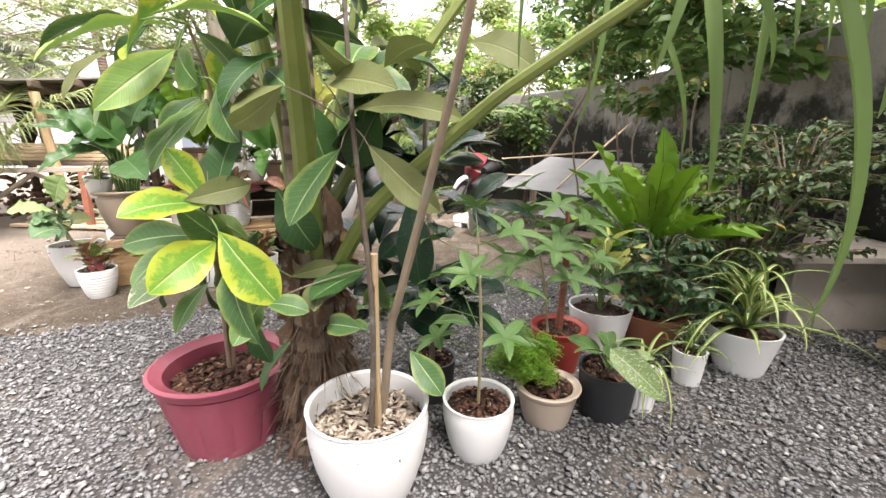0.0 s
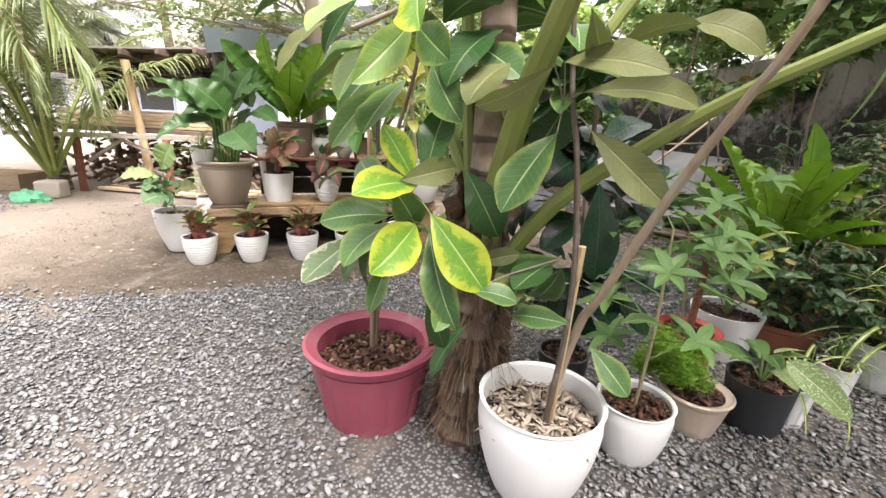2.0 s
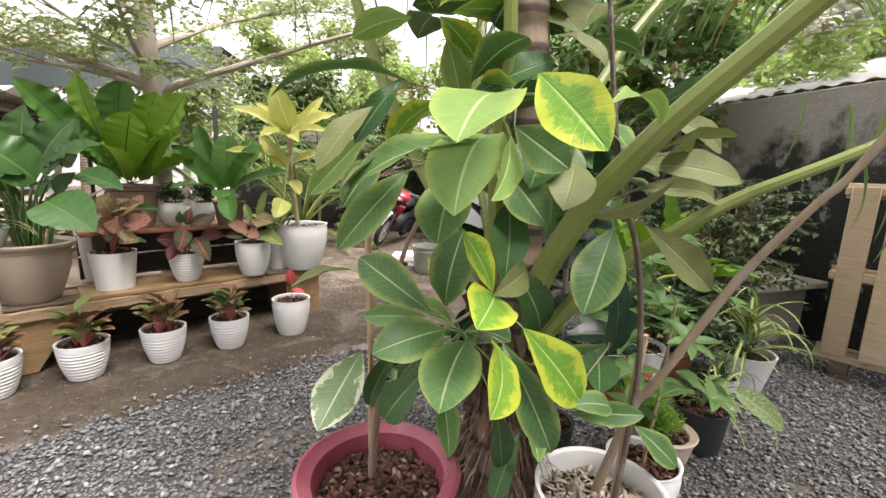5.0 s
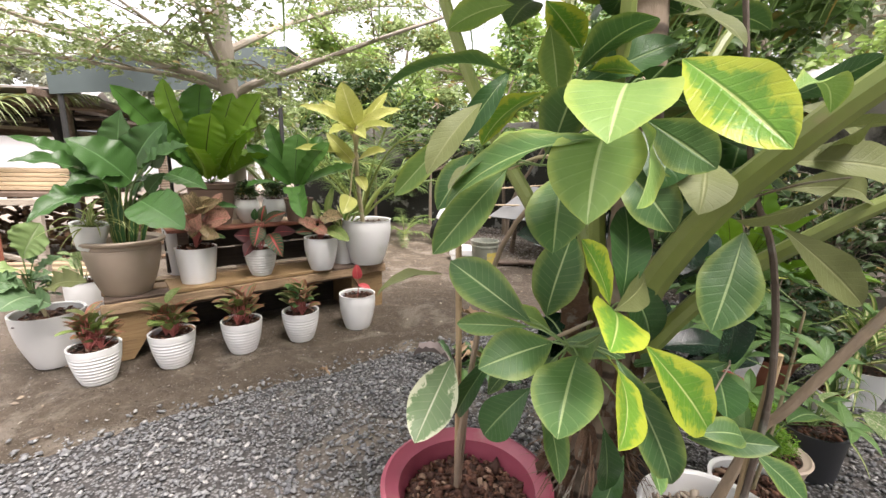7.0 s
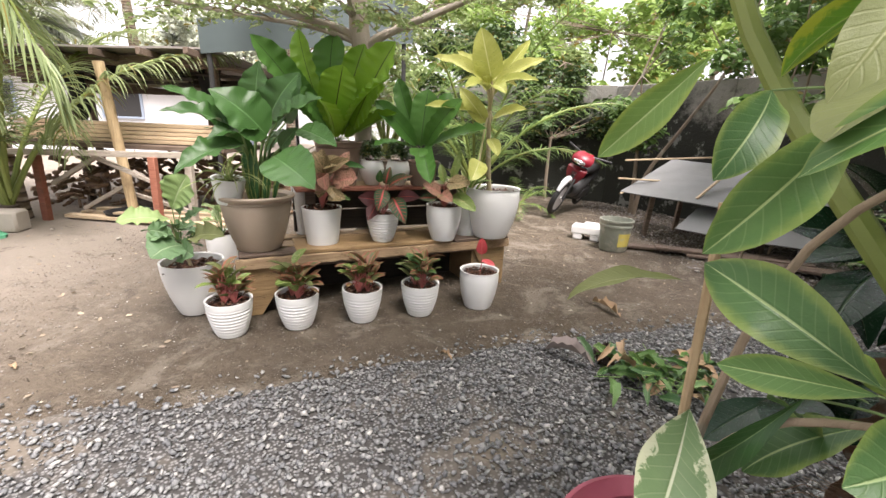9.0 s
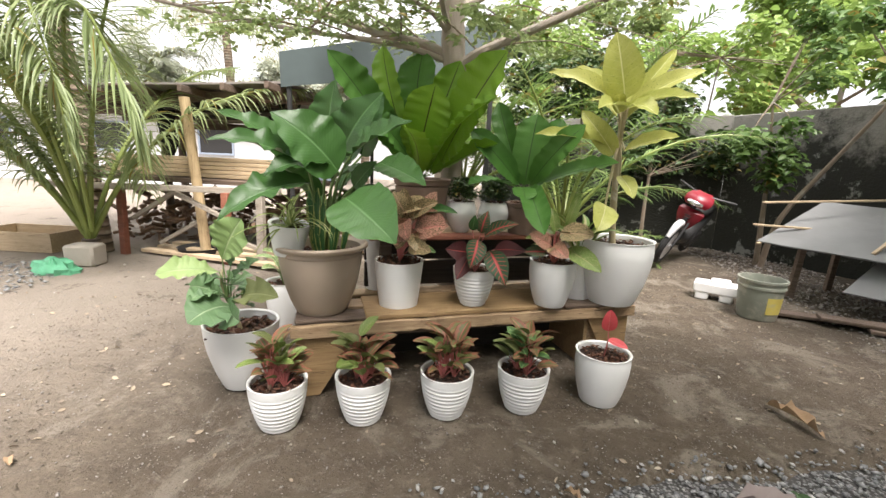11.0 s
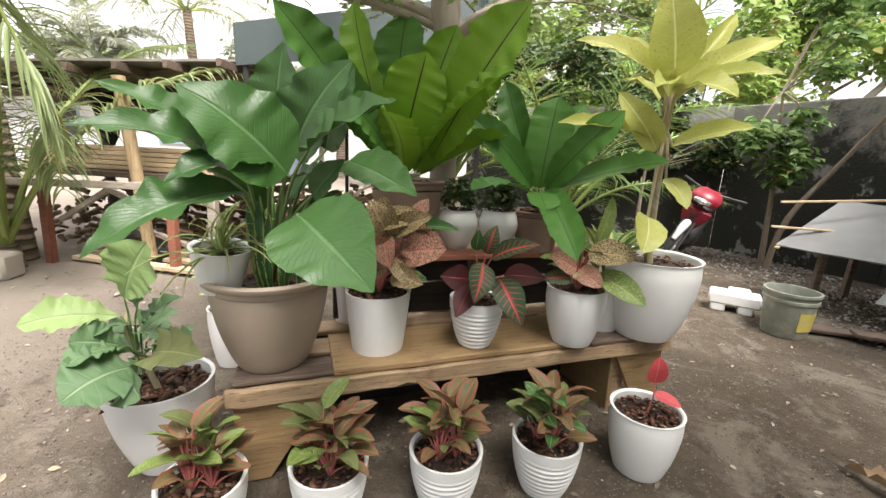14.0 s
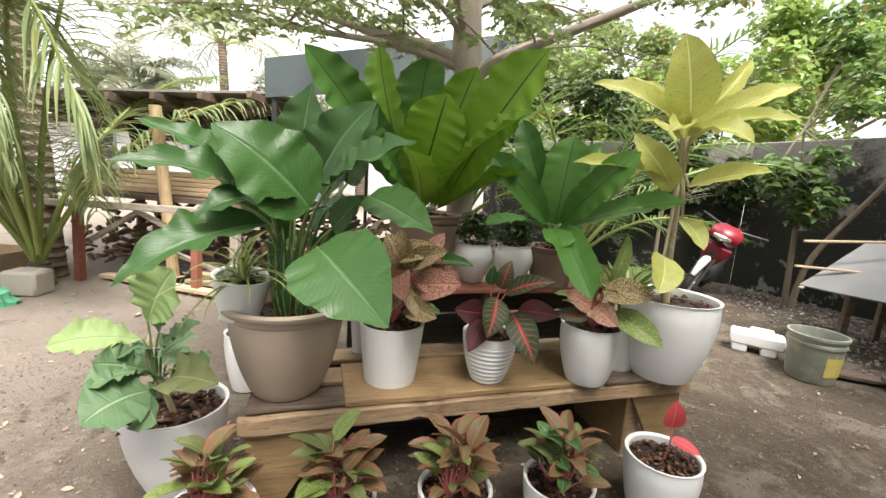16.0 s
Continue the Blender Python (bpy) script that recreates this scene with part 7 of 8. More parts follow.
def wheel(x, z, name):
    w = new(name)
    w.parent = SC
    w.matrix_basis = pose(x, 0, z, 90, 0, 0)
    vs, fs = [], []
    for i in range(36):
        a = 6.283 * i / 36
        for j in range(10):
            b = 6.283 * j / 10
            r = 0.235 + 0.045 * math.cos(b)
            vs.append((r * math.cos(a), r * math.sin(a), 0.04 * math.sin(b)))
    for i in range(36):
        for j in range(10):
            fs.append((i * 10 + j, ((i + 1) % 36) * 10 + j, ((i + 1) % 36) * 10 + (j + 1) % 10, i * 10 + (j + 1) % 10))
    link("tyre", (vs, [], fs), M["rubber"], w)
    rim = [lathe([(0.19, -0.03), (0.2, -0.03), (0.2, 0.03), (0.19, 0.03)], 32), lathe([(0.03, -0.04), (0.04, 0), (0.03, 0.04)], 12)]
    for k in range(6):
        a = k * 1.047
        rim.append(tube([(0.03 * math.cos(a), 0.03 * math.sin(a), 0), (0.195 * math.cos(a), 0.195 * math.sin(a), 0)], 0.009, 6))
    link("rim", joined(*rim), M["scootgrey"], w)


wheel(-0.62, 0.28, "front_wheel")
wheel(0.62, 0.28, "rear_wheel")
part("front_fender", tube([(-0.86, 0, 0.42), (-0.76, 0, 0.56), (-0.6, 0, 0.6), (-0.45, 0, 0.5)], [0.025, 0.045, 0.045, 0.03], 12), M["scootgrey"], SC)
part("fork", joined(tube([(-0.62, 0.06, 0.28), (-0.5, 0.06, 0.62)], 0.018, 8), tube([(-0.62, -0.06, 0.28), (-0.5, -0.06, 0.62)], 0.018, 8), tube([(-0.5, 0, 0.6), (-0.38, 0, 0.98)], 0.028, 8)), M["darkpl"], SC)


def shell(name, rows, mat):
    """A moulded panel from rows of (x, half width, z, bulge), facing the front."""
    vs, fs, n = [], [], 9
    for t in (0, 0.012):
        for x, w, z, b in rows:
            for i in range(n):
                u = -1 + 2 * i / (n - 1)
                vs.append((x + t - b * (1 - u * u), u * w, z + 0.0 * t))
    k = len(rows) * n
    for j in range(len(rows) - 1):
        for i in range(n - 1):
            q = (j * n + i, j * n + i + 1, (j + 1) * n + i + 1, (j + 1) * n + i)
            fs += [q, tuple(a + k for a in q[::-1])]
    for j in range(len(rows) - 1):
        for i, s in ((0, 1), (n - 1, -1)):
            q = (j * n + i, (j + 1) * n + i, (j + 1) * n + i + k, j * n + i + k)
            fs.append(q if s > 0 else q[::-1])
    for j in (0, len(rows) - 1):
        for i in range(n - 1):
            fs.append((j * n + i, j * n + i + k, j * n + i + 1 + k, j * n + i + 1))
    part(name, (vs, [], fs), M[mat], SC)


shell("leg_shield", [(-0.42, 0.05, 0.5, 0.02), (-0.44, 0.1, 0.58, 0.04), (-0.45, 0.145, 0.68, 0.06), (-0.44, 0.16, 0.76, 0.07), (-0.42, 0.13, 0.80, 0.05)], "redpaint")
for zz in (0.64, 0.67, 0.70):
    part("vent_slot", boxmesh((-0.522, -0.04, zz), (-0.505, 0.04, zz + 0.01), 0.002), M["darkpl"], SC)
shell("front_cowl", [(-0.46, 0.13, 0.84, 0.07), (-0.45, 0.16, 0.88, 0.09), (-0.42, 0.165, 0.94, 0.1), (-0.36, 0.14, 0.99, 0.09), (-0.28, 0.08, 1.02, 0.06)], "redpaint")
part("headlight", tube([(-0.535, -0.09, 0.88), (-0.555, -0.04, 0.88), (-0.56, 0, 0.88), (-0.555, 0.04, 0.88), (-0.535, 0.09, 0.88)], [0.02, 0.032, 0.036, 0.032, 0.02], 12), M["chrome"], SC)
part("handlebar", tube([(-0.2, 0.34, 1.02), (-0.32, 0.15, 1.0), (-0.36, 0, 0.98), (-0.32, -0.15, 1.0), (-0.2, -0.34, 1.02)], 0.014, 8), M["darkpl"], SC)
part("grip", tube([(-0.19, 0.36, 1.022), (-0.25, 0.25, 1.01)], 0.018, 8), M["rubber"], SC)
part("grip", tube([(-0.19, -0.36, 1.022), (-0.25, -0.25, 1.01)], 0.018, 8), M["rubber"], SC)
part("body", tube([(-0.35, 0, 0.4), (-0.1, 0, 0.36), (0.2, 0, 0.48), (0.6, 0, 0.62), (0.85, 0, 0.66)], [0.08, 0.11, 0.12, 0.11, 0.04], 14), M["darkpl"], SC)
part("seat", tube([(0.0, 0, 0.7), (0.25, 0, 0.75), (0.6, 0, 0.78), (0.75, 0, 0.78)], [0.06, 0.11, 0.1, 0.04], 12), M["rubber"], SC)
part("engine", boxmesh((0.1, -0.12, 0.2), (0.6, 0.12, 0.42), 0.03), M["darkpl"], SC)
part("stand", tube([(0.1, 0.05, 0.25), (0.12, 0.2, 0.0)], 0.012, 6), M["darkpl"], SC)

# ---- the tree behind the stand ----
TX, TY = -1.86, 4.09
TR = thing("shade_tree", TX, TY, 0, "slender pale-barked shade tree with level spreading branches and feathery leaves", "tree")
part("trunk", tube([(0.05, 0, -0.05), (0.03, 0, 0.4), (0.02, 0, 1.0), (0.02, 0, 1.5), (0.0, 0, 1.75), (-0.02, 0.02, 2.3), (-0.04, 0.1, 3.2), (0.0, 0.15, 4.2)], [0.09, 0.07, 0.062, 0.06, 0.066, 0.05, 0.035, 0.015], 14, 0.06, 9), M["trunk"], TR)
BR = [([(0.0, 0, 1.56), (0.12, 0.0, 1.66), (0.29, 0.01, 1.74), (0.75, 0.06, 1.94), (1.25, 0.12, 2.16), (2.3, 0.3, 2.6)], 0.036),
      ([(0.0, 0, 1.64), (-0.15, 0.0, 1.72), (-0.45, -0.04, 1.78), (-0.95, -0.04, 1.94), (-1.9, -0.1, 2.25), (-2.7, -0.1, 2.5)], 0.03),
      ([(0.0, 0, 1.62), (-0.3, -0.1, 1.70), (-0.9, -0.3, 1.74), (-1.8, -0.5, 1.9), (-2.6, -0.8, 2.15)], 0.018),
      ([(0.0, 0, 1.72), (-0.1, -0.1, 1.85), (-0.35, -0.2, 1.98), (-0.8, -0.6, 2.3), (-1.3, -1.3, 2.6)], 0.016),
      ([(0.0, 0, 1.75), (-0.04, -0.2, 1.9), (-0.02, -0.6, 2.2), (0.0, -1.2, 2.6), (0.1, -2.0, 2.9)], 0.018),
      ([(0.0, 0.02, 1.9), (0.4, 0.6, 2.3), (1.0, 1.3, 2.7), (1.8, 2.0, 3.0)], 0.028),
      ([(-0.02, 0.02, 2.1), (-0.6, 0.6, 2.5), (-1.2, 1.4, 2.8), (-2.0, 2.2, 3.0)], 0.028),
      ([(-0.02, 0.02, 2.4), (0.4, -0.4, 2.8), (0.9, -1.0, 3.1), (1.6, -1.6, 3.2)], 0.025)]
tips = []
gb = random.Random(20)
for pts, r in BR:
    part("branch", tube(pts, [r * (1 - 0.75 * i / (len(pts) - 1)) for i in range(len(pts))], 9, 0.1, 3), M["trunk"], TR)
    twigs = []
    for k in range(16):
        i = gb.randrange(1, len(pts) - 1)
        p = V(pts[i]).lerp(V(pts[i + 1]), gb.random())
        d = V((gb.uniform(-1, 1), gb.uniform(-1, 1), gb.uniform(-0.1, 0.55))).normalized()
        q = p + d * gb.uniform(0.35, 0.8)
        twigs.append(tube([p, p.lerp(q, 0.5) + V((0, 0, 0.05)), q], [0.006, 0.004, 0.0015], 5))
        for s in (0.35, 0.6, 0.8, 1.0):
            tips.append(p.lerp(q, s))
    tagged(part("twigwork", joined(*twigs), M["stick"], TR), kind="stuff")
pts = []
for t in tips:
    for k in range(3):
        a = gb.uniform(0, 6.283)
        d = V((math.cos(a), math.sin(a), gb.uniform(-0.25, 0.2)))
        L = gb.uniform(0.12, 0.26)
        lat = V((-math.sin(a), math.cos(a), 0))
        for j in range(12):
            s = 1 if j % 2 else -1
            pts.append(tuple(t + d * L * (j + 1) / 12 + lat * s * 0.012 * 1 + V((0, 0, -0.05 * (j / 12) ** 2))))
mass("crown", leafcloud(pts, 0.04, 21, slim=0.42, droop=0.2), M["feather"], parent=TR)

# ---- the workshop shed behind ----
SHED = thing("open_shed", -5.0, 5.8, 0, "open timber shed with rusty iron roof and planks on a bench", "shed")
slab(SHED, "roof", [(-2.2, -0.3, 1.72), (1.15, 0.0, 1.83), (1.3, 2.6, 1.7), (-2.2, 2.6, 1.64)], 0.02, "tin", 14, "rusty iron roof")
for k, (x0, z0, x1, z1) in enumerate(((-2.0, 1.62, 1.1, 1.72), (-1.9, 1.52, 0.9, 1.66), (-1.6, 1.47, 1.1, 1.5), (-1.2, 1.4, 1.0, 1.42))):
    part("eaves_board", beam((x0, 0.1 + 0.25 * k, z0), (x1, 0.2 + 0.3 * k, z1), 0.03, 0.1 - 0.01 * k), M["oldwood"], SHED)
ge = random.Random(17)
for k in range(32):
    x0, y0, z0 = ge.uniform(-2.1, -0.2), ge.uniform(0.0, 1.6), ge.uniform(1.5, 1.74)
    part("loose_batten", beam((x0, y0, z0), (x0 + ge.uniform(0.9, 1.9), y0 + ge.uniform(-0.15, 0.3), z0 + ge.uniform(-0.12, 0.08)), 0.04, ge.uniform(0.025, 0.06), roll=ge.uniform(-25, 25)), M[("oldwood", "darkboard", "oldwood", "darkboard", "greywood")[k % 5]], SHED)
for k in range(7):
    part("rafter", beam((-2.0 + 0.5 * k, -0.2, 1.64 + 0.02 * k), (-2.0 + 0.5 * k, 2.5, 1.58 + 0.01 * k), 0.05, 0.07), M["oldwood"], SHED)
part("post", tube([(0.32, -0.36, 0), (0.28, -0.38, 0.8), (0.23, -0.4, 1.6)], 0.05, 10, 0.06), M["bamboo"], SHED, "pale round post")
for x, y in ((-1.2, 1.1), (0.4, 1.2), (1.0, 0.3), (-0.9, 0.5)):
    part("post", tube([(x, y, 0), (x, y, 1.68)], 0.05, 9, 0.08), M["oldwood"], SHED)
part("shade_net", tube([(-0.75, 0.35, 1.7), (-0.72, 0.35, 1.45), (-0.7, 0.36, 1.2), (-0.68, 0.36, 1.02)], [0.12, 0.1, 0.09, 0.03], 10, 0.45, 8), M["net"], SHED)
part("shade_net", tube([(0.75, 0.6, 1.72), (0.8, 0.6, 1.4), (0.8, 0.6, 1.1)], [0.14, 0.12, 0.05], 10, 0.45, 9), M["net"], SHED)
for k in range(5):
    part("stacked_plank", boxmesh((-1.35 + 0.05 * (k % 3), -0.05 + 0.02 * k, 0.80 + 0.045 * k), (1.1 + 0.07 * (k % 2), 0.4, 0.838 + 0.045 * k)), M["plank"], SHED)
part("bench_top", boxmesh((-1.3, -0.2, 0.74), (1.3, 0.75, 0.79)), M["oldwood"], SHED)
part("front_rail", beam((-1.3, -0.68, 0.69), (1.3, -0.50, 0.73), 0.05, 0.06), M["greywood"], SHED)
for x, m in ((-0.42, "redwood"), (0.78, "redwood"), (1.15, "greywood")):
    part("leg", beam((x, -0.62, 0), (x, -0.60, 0.7), 0.07, 0.06), M[m], SHED)
for p, q in (((-0.35, -0.55, 0.38), (0.15, -0.52, 0.68)), ((0.1, -0.52, 0.68), (0.72, -0.5, 0.42)), ((0.1, -0.3, 0.32), (0.9, -0.3, 0.1)), ((-0.2, -0.4, 0.1), (0.3, -0.3, 0.4))):
    part("strut", beam(p, q, 0.045, 0.04), M["greywood"], SHED)
for k in range(3):
    part("ground_plank", beam((-0.3, -0.5 + 0.2 * k, 0.04), (1.8, -0.75 + 0.25 * k, 0.06), 0.1, 0.035), M["plank"], SHED)

HP = thing("scrap_wood_heap", -4.9, 6.2, 0, "dark heap of coconut husks, offcuts and dry wood under the bench", "scrap heap")
gg = random.Random(31)
bits = []
for k in range(420):
    p = V((gg.uniform(-1.4, 1.9), gg.uniform(-0.35, 1.0), 0))
    p.z = 0.03 + gg.random() * max(0.05, 0.62 - abs(p.y - 0.4) * 0.35)
    a, e = gg.uniform(0, 6.28), gg.uniform(-0.5, 0.5)
    L = gg.uniform(0.06, 0.22)
    d = V((math.cos(a) * math.cos(e), math.sin(a) * math.cos(e), math.sin(e))) * L
    q = p + d
    q.z = max(q.z, 0.02)
    bits.append(tube([p, q], [gg.uniform(0.012, 0.035), gg.uniform(0.01, 0.03)], 6, 0.5, k))
mass_mesh = joined(*bits)
tagged(part("loose_wood", mass_mesh, M["drumtop"], HP), kind="stuff")
tagged(part("dry_husk", moved(joined(*bits[:160]), pose(0.1, 0.05, 0.02, 0, 0, 25)), M["husk"], HP), kind="stuff")

TP = thing("tarpaulin_canopy", -3.6, 5.5, 0, "dark green tarpaulin canopy stretched over poles beside the shed", "canopy")
slab(TP, "canopy_top", [(-0.2, 0.05, 2.05), (1.9, 0.5, 2.42), (2.1, 2.6, 2.6), (-0.2, 2.4, 2.3)], 0.006, "tarp", 10)
slab(TP, "canopy_skirt", [(-0.21, 0.05, 1.73), (1.9, 0.48, 1.98), (1.9, 0.5, 2.42), (-0.21, 0.04, 2.05)], 0.005, "tarp", 10)
for x, y, h in ((-0.15, 0.1, 2.04), (1.8, 0.5, 2.38), (-0.1, 2.3, 2.28)):
    part("pole", tube([(x, y, 0), (x, y, h)], 0.025, 8), M["darkpl"], TP)

BASIN = thing("old_tyre_basin", -4.72, 5.42, 0, "shallow dark rubber basin lying before the bench", "basin")
part("basin", lathe([(0.15, 0.0), (0.2, 0.01), (0.22, 0.09), (0.23, 0.095), (0.21, 0.09), (0.18, 0.03)], 28), M["rubber"], BASIN)
BLK = thing("stone_block", -5.35, 4.72, 0, "rough pale concrete block beside the palm", "block", turn=15)
part("block", boxmesh((-0.13, -0.1, 0), (0.13, 0.1, 0.2), 0.02), M["block"], BLK)
BAG = thing("green_net_bag", -5.35, 4.45, 0, "crumpled green plastic net lying on the gravel", "bag")
vs, fs = [], []
for j in range(9):
    for i in range(20):
        a = 6.283 * i / 20
        b = math.pi / 2 * j / 8
        r = 1 + 0.35 * noise.noise(V((math.cos(a) * 2.5, math.sin(a) * 2.5, b * 3)))
        vs.append((0.2 * r * math.cos(a) * math.cos(b), 0.12 * r * math.sin(a) * math.cos(b), 0.12 * r * math.sin(b)))
for j in range(8):
    for i in range(20):
        fs.append((j * 20 + i, j * 20 + (i + 1) % 20, (j + 1) * 20 + (i + 1) % 20, (j + 1) * 20 + i))
part("net", (vs, [], fs), M["bag"], BAG)
CR = thing("plywood_box", -6.55, 5.15, 0, "low pale plywood box by the yard's edge", "box", turn=8)
bm = bmesh.new()
for a, b in (((-0.45, -0.25, 0), (0.45, -0.23, 0.2)), ((-0.45, 0.23, 0), (0.45, 0.25, 0.2)), ((-0.45, -0.23, 0), (-0.43, 0.23, 0.2)), ((0.43, -0.23, 0), (0.45, 0.23, 0.2)), ((-0.43, -0.23, 0.0), (0.43, 0.23, 0.02))):
    box(bm, a, b, 0.003)
part("box", bm, M["plank"], CR)
for i, (x, y, s) in enumerate(((-5.0, 4.78, 0.05), (-4.2, 4.6, 0.03), (-5.9, 5.2, 0.06), (-6.2, 5.5, 0.08))):
    me = stones(1, lambda g: (np.array([0.0]), np.array([0.0]), np.array([0.0])), s, 60 + i)
    me.materials.append(M["block"])
    ob = new("stone", me)
    ob.matrix_basis = pose(x, y, s * 0.3)
    tagged(ob, "loose grey stone on the soil", "stone")

# ---- palms ----
def coconut(name, x, y, trunk, crown, n, length, seed, label, leaf_w=0.035, lens=0.6, droop=1.1, r=0.09, mat="palmleaf", pairs=40, spread=(0.2, 1.1), aims=None):
    P = thing(name, x, y, 0, label, "palm tree")
    part("trunk", tube(trunk, [r * 1.3] + [r] * (len(trunk) - 2) + [r * 0.8], 14, 0.05, seed), M["palmtrunk"], P)
    g = random.Random(seed)
    c = V(crown) + V((x, y, 0))
    for i in range(n):
        a, e = (i * 2.4 + g.uniform(-0.3, 0.3), g.uniform(*spread)) if aims is None else aims[i]
        L = length * g.uniform(0.85, 1.1)
        pts, p, way = [], c.copy(), V((math.cos(a) * math.cos(e), math.sin(a) * math.cos(e), math.sin(e)))
        for k in range(6):
            pts.append(tuple(p))
            p = p + way * L / 5
            way = (way + V((0, 0, -0.3))).normalized()
        frond(P, (x, y, 0), pts, pairs, lens * L / 2, leaf_w, seed * 50 + i, radius=0.02 * L / 2, droop=droop, start=0.2, material=mat)
    return P


coconut("coconut_palm", -5.75, 5.2, [(0, 0, -0.05), (-0.02, 0, 0.6), (-0.1, 0.02, 1.4), (-0.3, 0.05, 2.6), (-0.6, 0.1, 4.2)], (-0.6, 0.1, 4.2), 12, 2.6, 7, "coconut palm with a slightly leaning ringed trunk", r=0.095, mat="palmpale")
YP = coconut("young_coconut_palm", -5.55, 4.95, [(0, 0, -0.02), (0, 0, 0.12), (0, 0, 0.2)], (0, 0, 0.18), 11, 3.2, 8, "young coconut palm with long arching fronds from the ground", r=0.09,
        aims=[(-1.6, 1.35), (-2.4, 1.25), (-0.9, 1.4), (2.8, 1.2), (-1.9, 1.1), (1.4, 1.2), (-2.9, 1.0), (0.6, 1.1), (-1.2, 1.2), (-2.0, 1.4), (-0.3, 1.35), (-0.1, 1.3), (-0.7, 1.3)], droop=1.5, lens=0.4, pairs=74, spread=(0, 1), leaf_w=0.036, mat="palmpale")
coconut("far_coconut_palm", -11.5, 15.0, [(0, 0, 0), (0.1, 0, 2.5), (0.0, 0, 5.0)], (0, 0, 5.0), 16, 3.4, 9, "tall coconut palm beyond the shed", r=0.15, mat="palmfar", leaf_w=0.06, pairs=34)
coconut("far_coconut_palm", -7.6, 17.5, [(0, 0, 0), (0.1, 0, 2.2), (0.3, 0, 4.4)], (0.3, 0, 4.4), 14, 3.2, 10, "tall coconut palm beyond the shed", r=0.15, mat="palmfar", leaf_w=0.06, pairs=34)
coconut("far_coconut_palm", -15.9, 16.0, [(0, 0, 0), (0.1, 0, 2.0), (0.0, 0, 3.7)], (0, 0, 3.7), 30, 2.6, 19, "coconut palm behind the shed roof, haze in its leaf colour", r=0.16, mat="palmfar", leaf_w=0.12, pairs=40, spread=(-0.2, 1.3))
for pts, ln, sd in (([(-5.4, 4.85, 0.3), (-5.15, 4.6, 1.3), (-4.85, 4.4, 2.0), (-4.6, 4.35, 2.05), (-4.42, 4.4, 1.6), (-4.37, 4.45, 1.2), (-4.39, 4.5, 0.75)], 0.55, 501),
                    ([(-5.45, 4.85, 0.3), (-5.3, 4.5, 1.4), (-5.1, 4.25, 2.0), (-4.85, 4.15, 2.1), (-4.7, 4.15, 1.6), (-4.68, 4.2, 1.0)], 0.5, 502)):
    frond(YP, (-5.55, 4.95, 0), pts, 80, ln, 0.03, sd, radius=0.02, droop=1.8, start=0.35, material="palmpale")
# Low palms behind the stand, towards the wall.
coconut("low_palm", -0.9, 7.0, [(0, 0, -0.02), (0, 0, 0.15), (0, 0, 0.3)], (0, 0, 0.3), 13, 2.5, 11, "low spreading palm behind the stand", r=0.1, droop=0.8, lens=0.42, pairs=46, leaf_w=0.026, spread=(0.6, 1.3))
coconut("low_palm", -2.3, 7.9, [(0, 0, -0.02), (0, 0, 0.3), (0, 0, 0.6)], (0, 0, 0.6), 12, 2.6, 12, "low spreading palm behind the stand", r=0.1, droop=0.8, lens=0.42, pairs=46, leaf_w=0.026, spread=(0.6, 1.3))
coconut("small_palm", -0.25, 6.9, [(0, 0, -0.02), (0, 0, 0.05), (0, 0, 0.1)], (0, 0, 0.1), 9, 0.7, 13, "small feathery palm beside the scooter", r=0.05, droop=0.8, lens=0.42, pairs=26, leaf_w=0.016, spread=(0.3, 1.1))


# ---- shrubs and trees round the yard ----
def broadleaf(name, x, y, stems, cl, n, spread, size, seed, label, mat="bush", category="shrub", slim=0.5, r=0.03):
    T = thing(name, x, y, 0, label, category)
    for s in stems:
        part("stem", tube(s, [r * (1 - 0.7 * i / (len(s) - 1)) for i in range(len(s))], 8, 0.12, seed), M["stick" if r < 0.06 else "trunk"], T)
    g = random.Random(seed)
    tw = []
    for c in cl:
        best = min((V(p) for s in stems for p in s[1:]), key=lambda p: (p - V(c)).length)
        tw.append(tube([best, best.lerp(V(c), 0.6) + V((0, 0, 0.04)), V(c)], [r * 0.35, r * 0.2, r * 0.08], 5))
    tagged(part("twigwork", joined(*tw), M["stick"], T), kind="stuff")
    mass("crown", leafcloud(clumps(cl, n, spread, seed), size, seed + 1, slim=slim), M[mat], parent=T)
    return T


def ring_clumps(n, x0, x1, y0, y1, z0, z1, seed):
    g = random.Random(seed)
    return [(g.uniform(x0, x1), g.uniform(y0, y1), g.uniform(z0, z1)) for _ in range(n)]


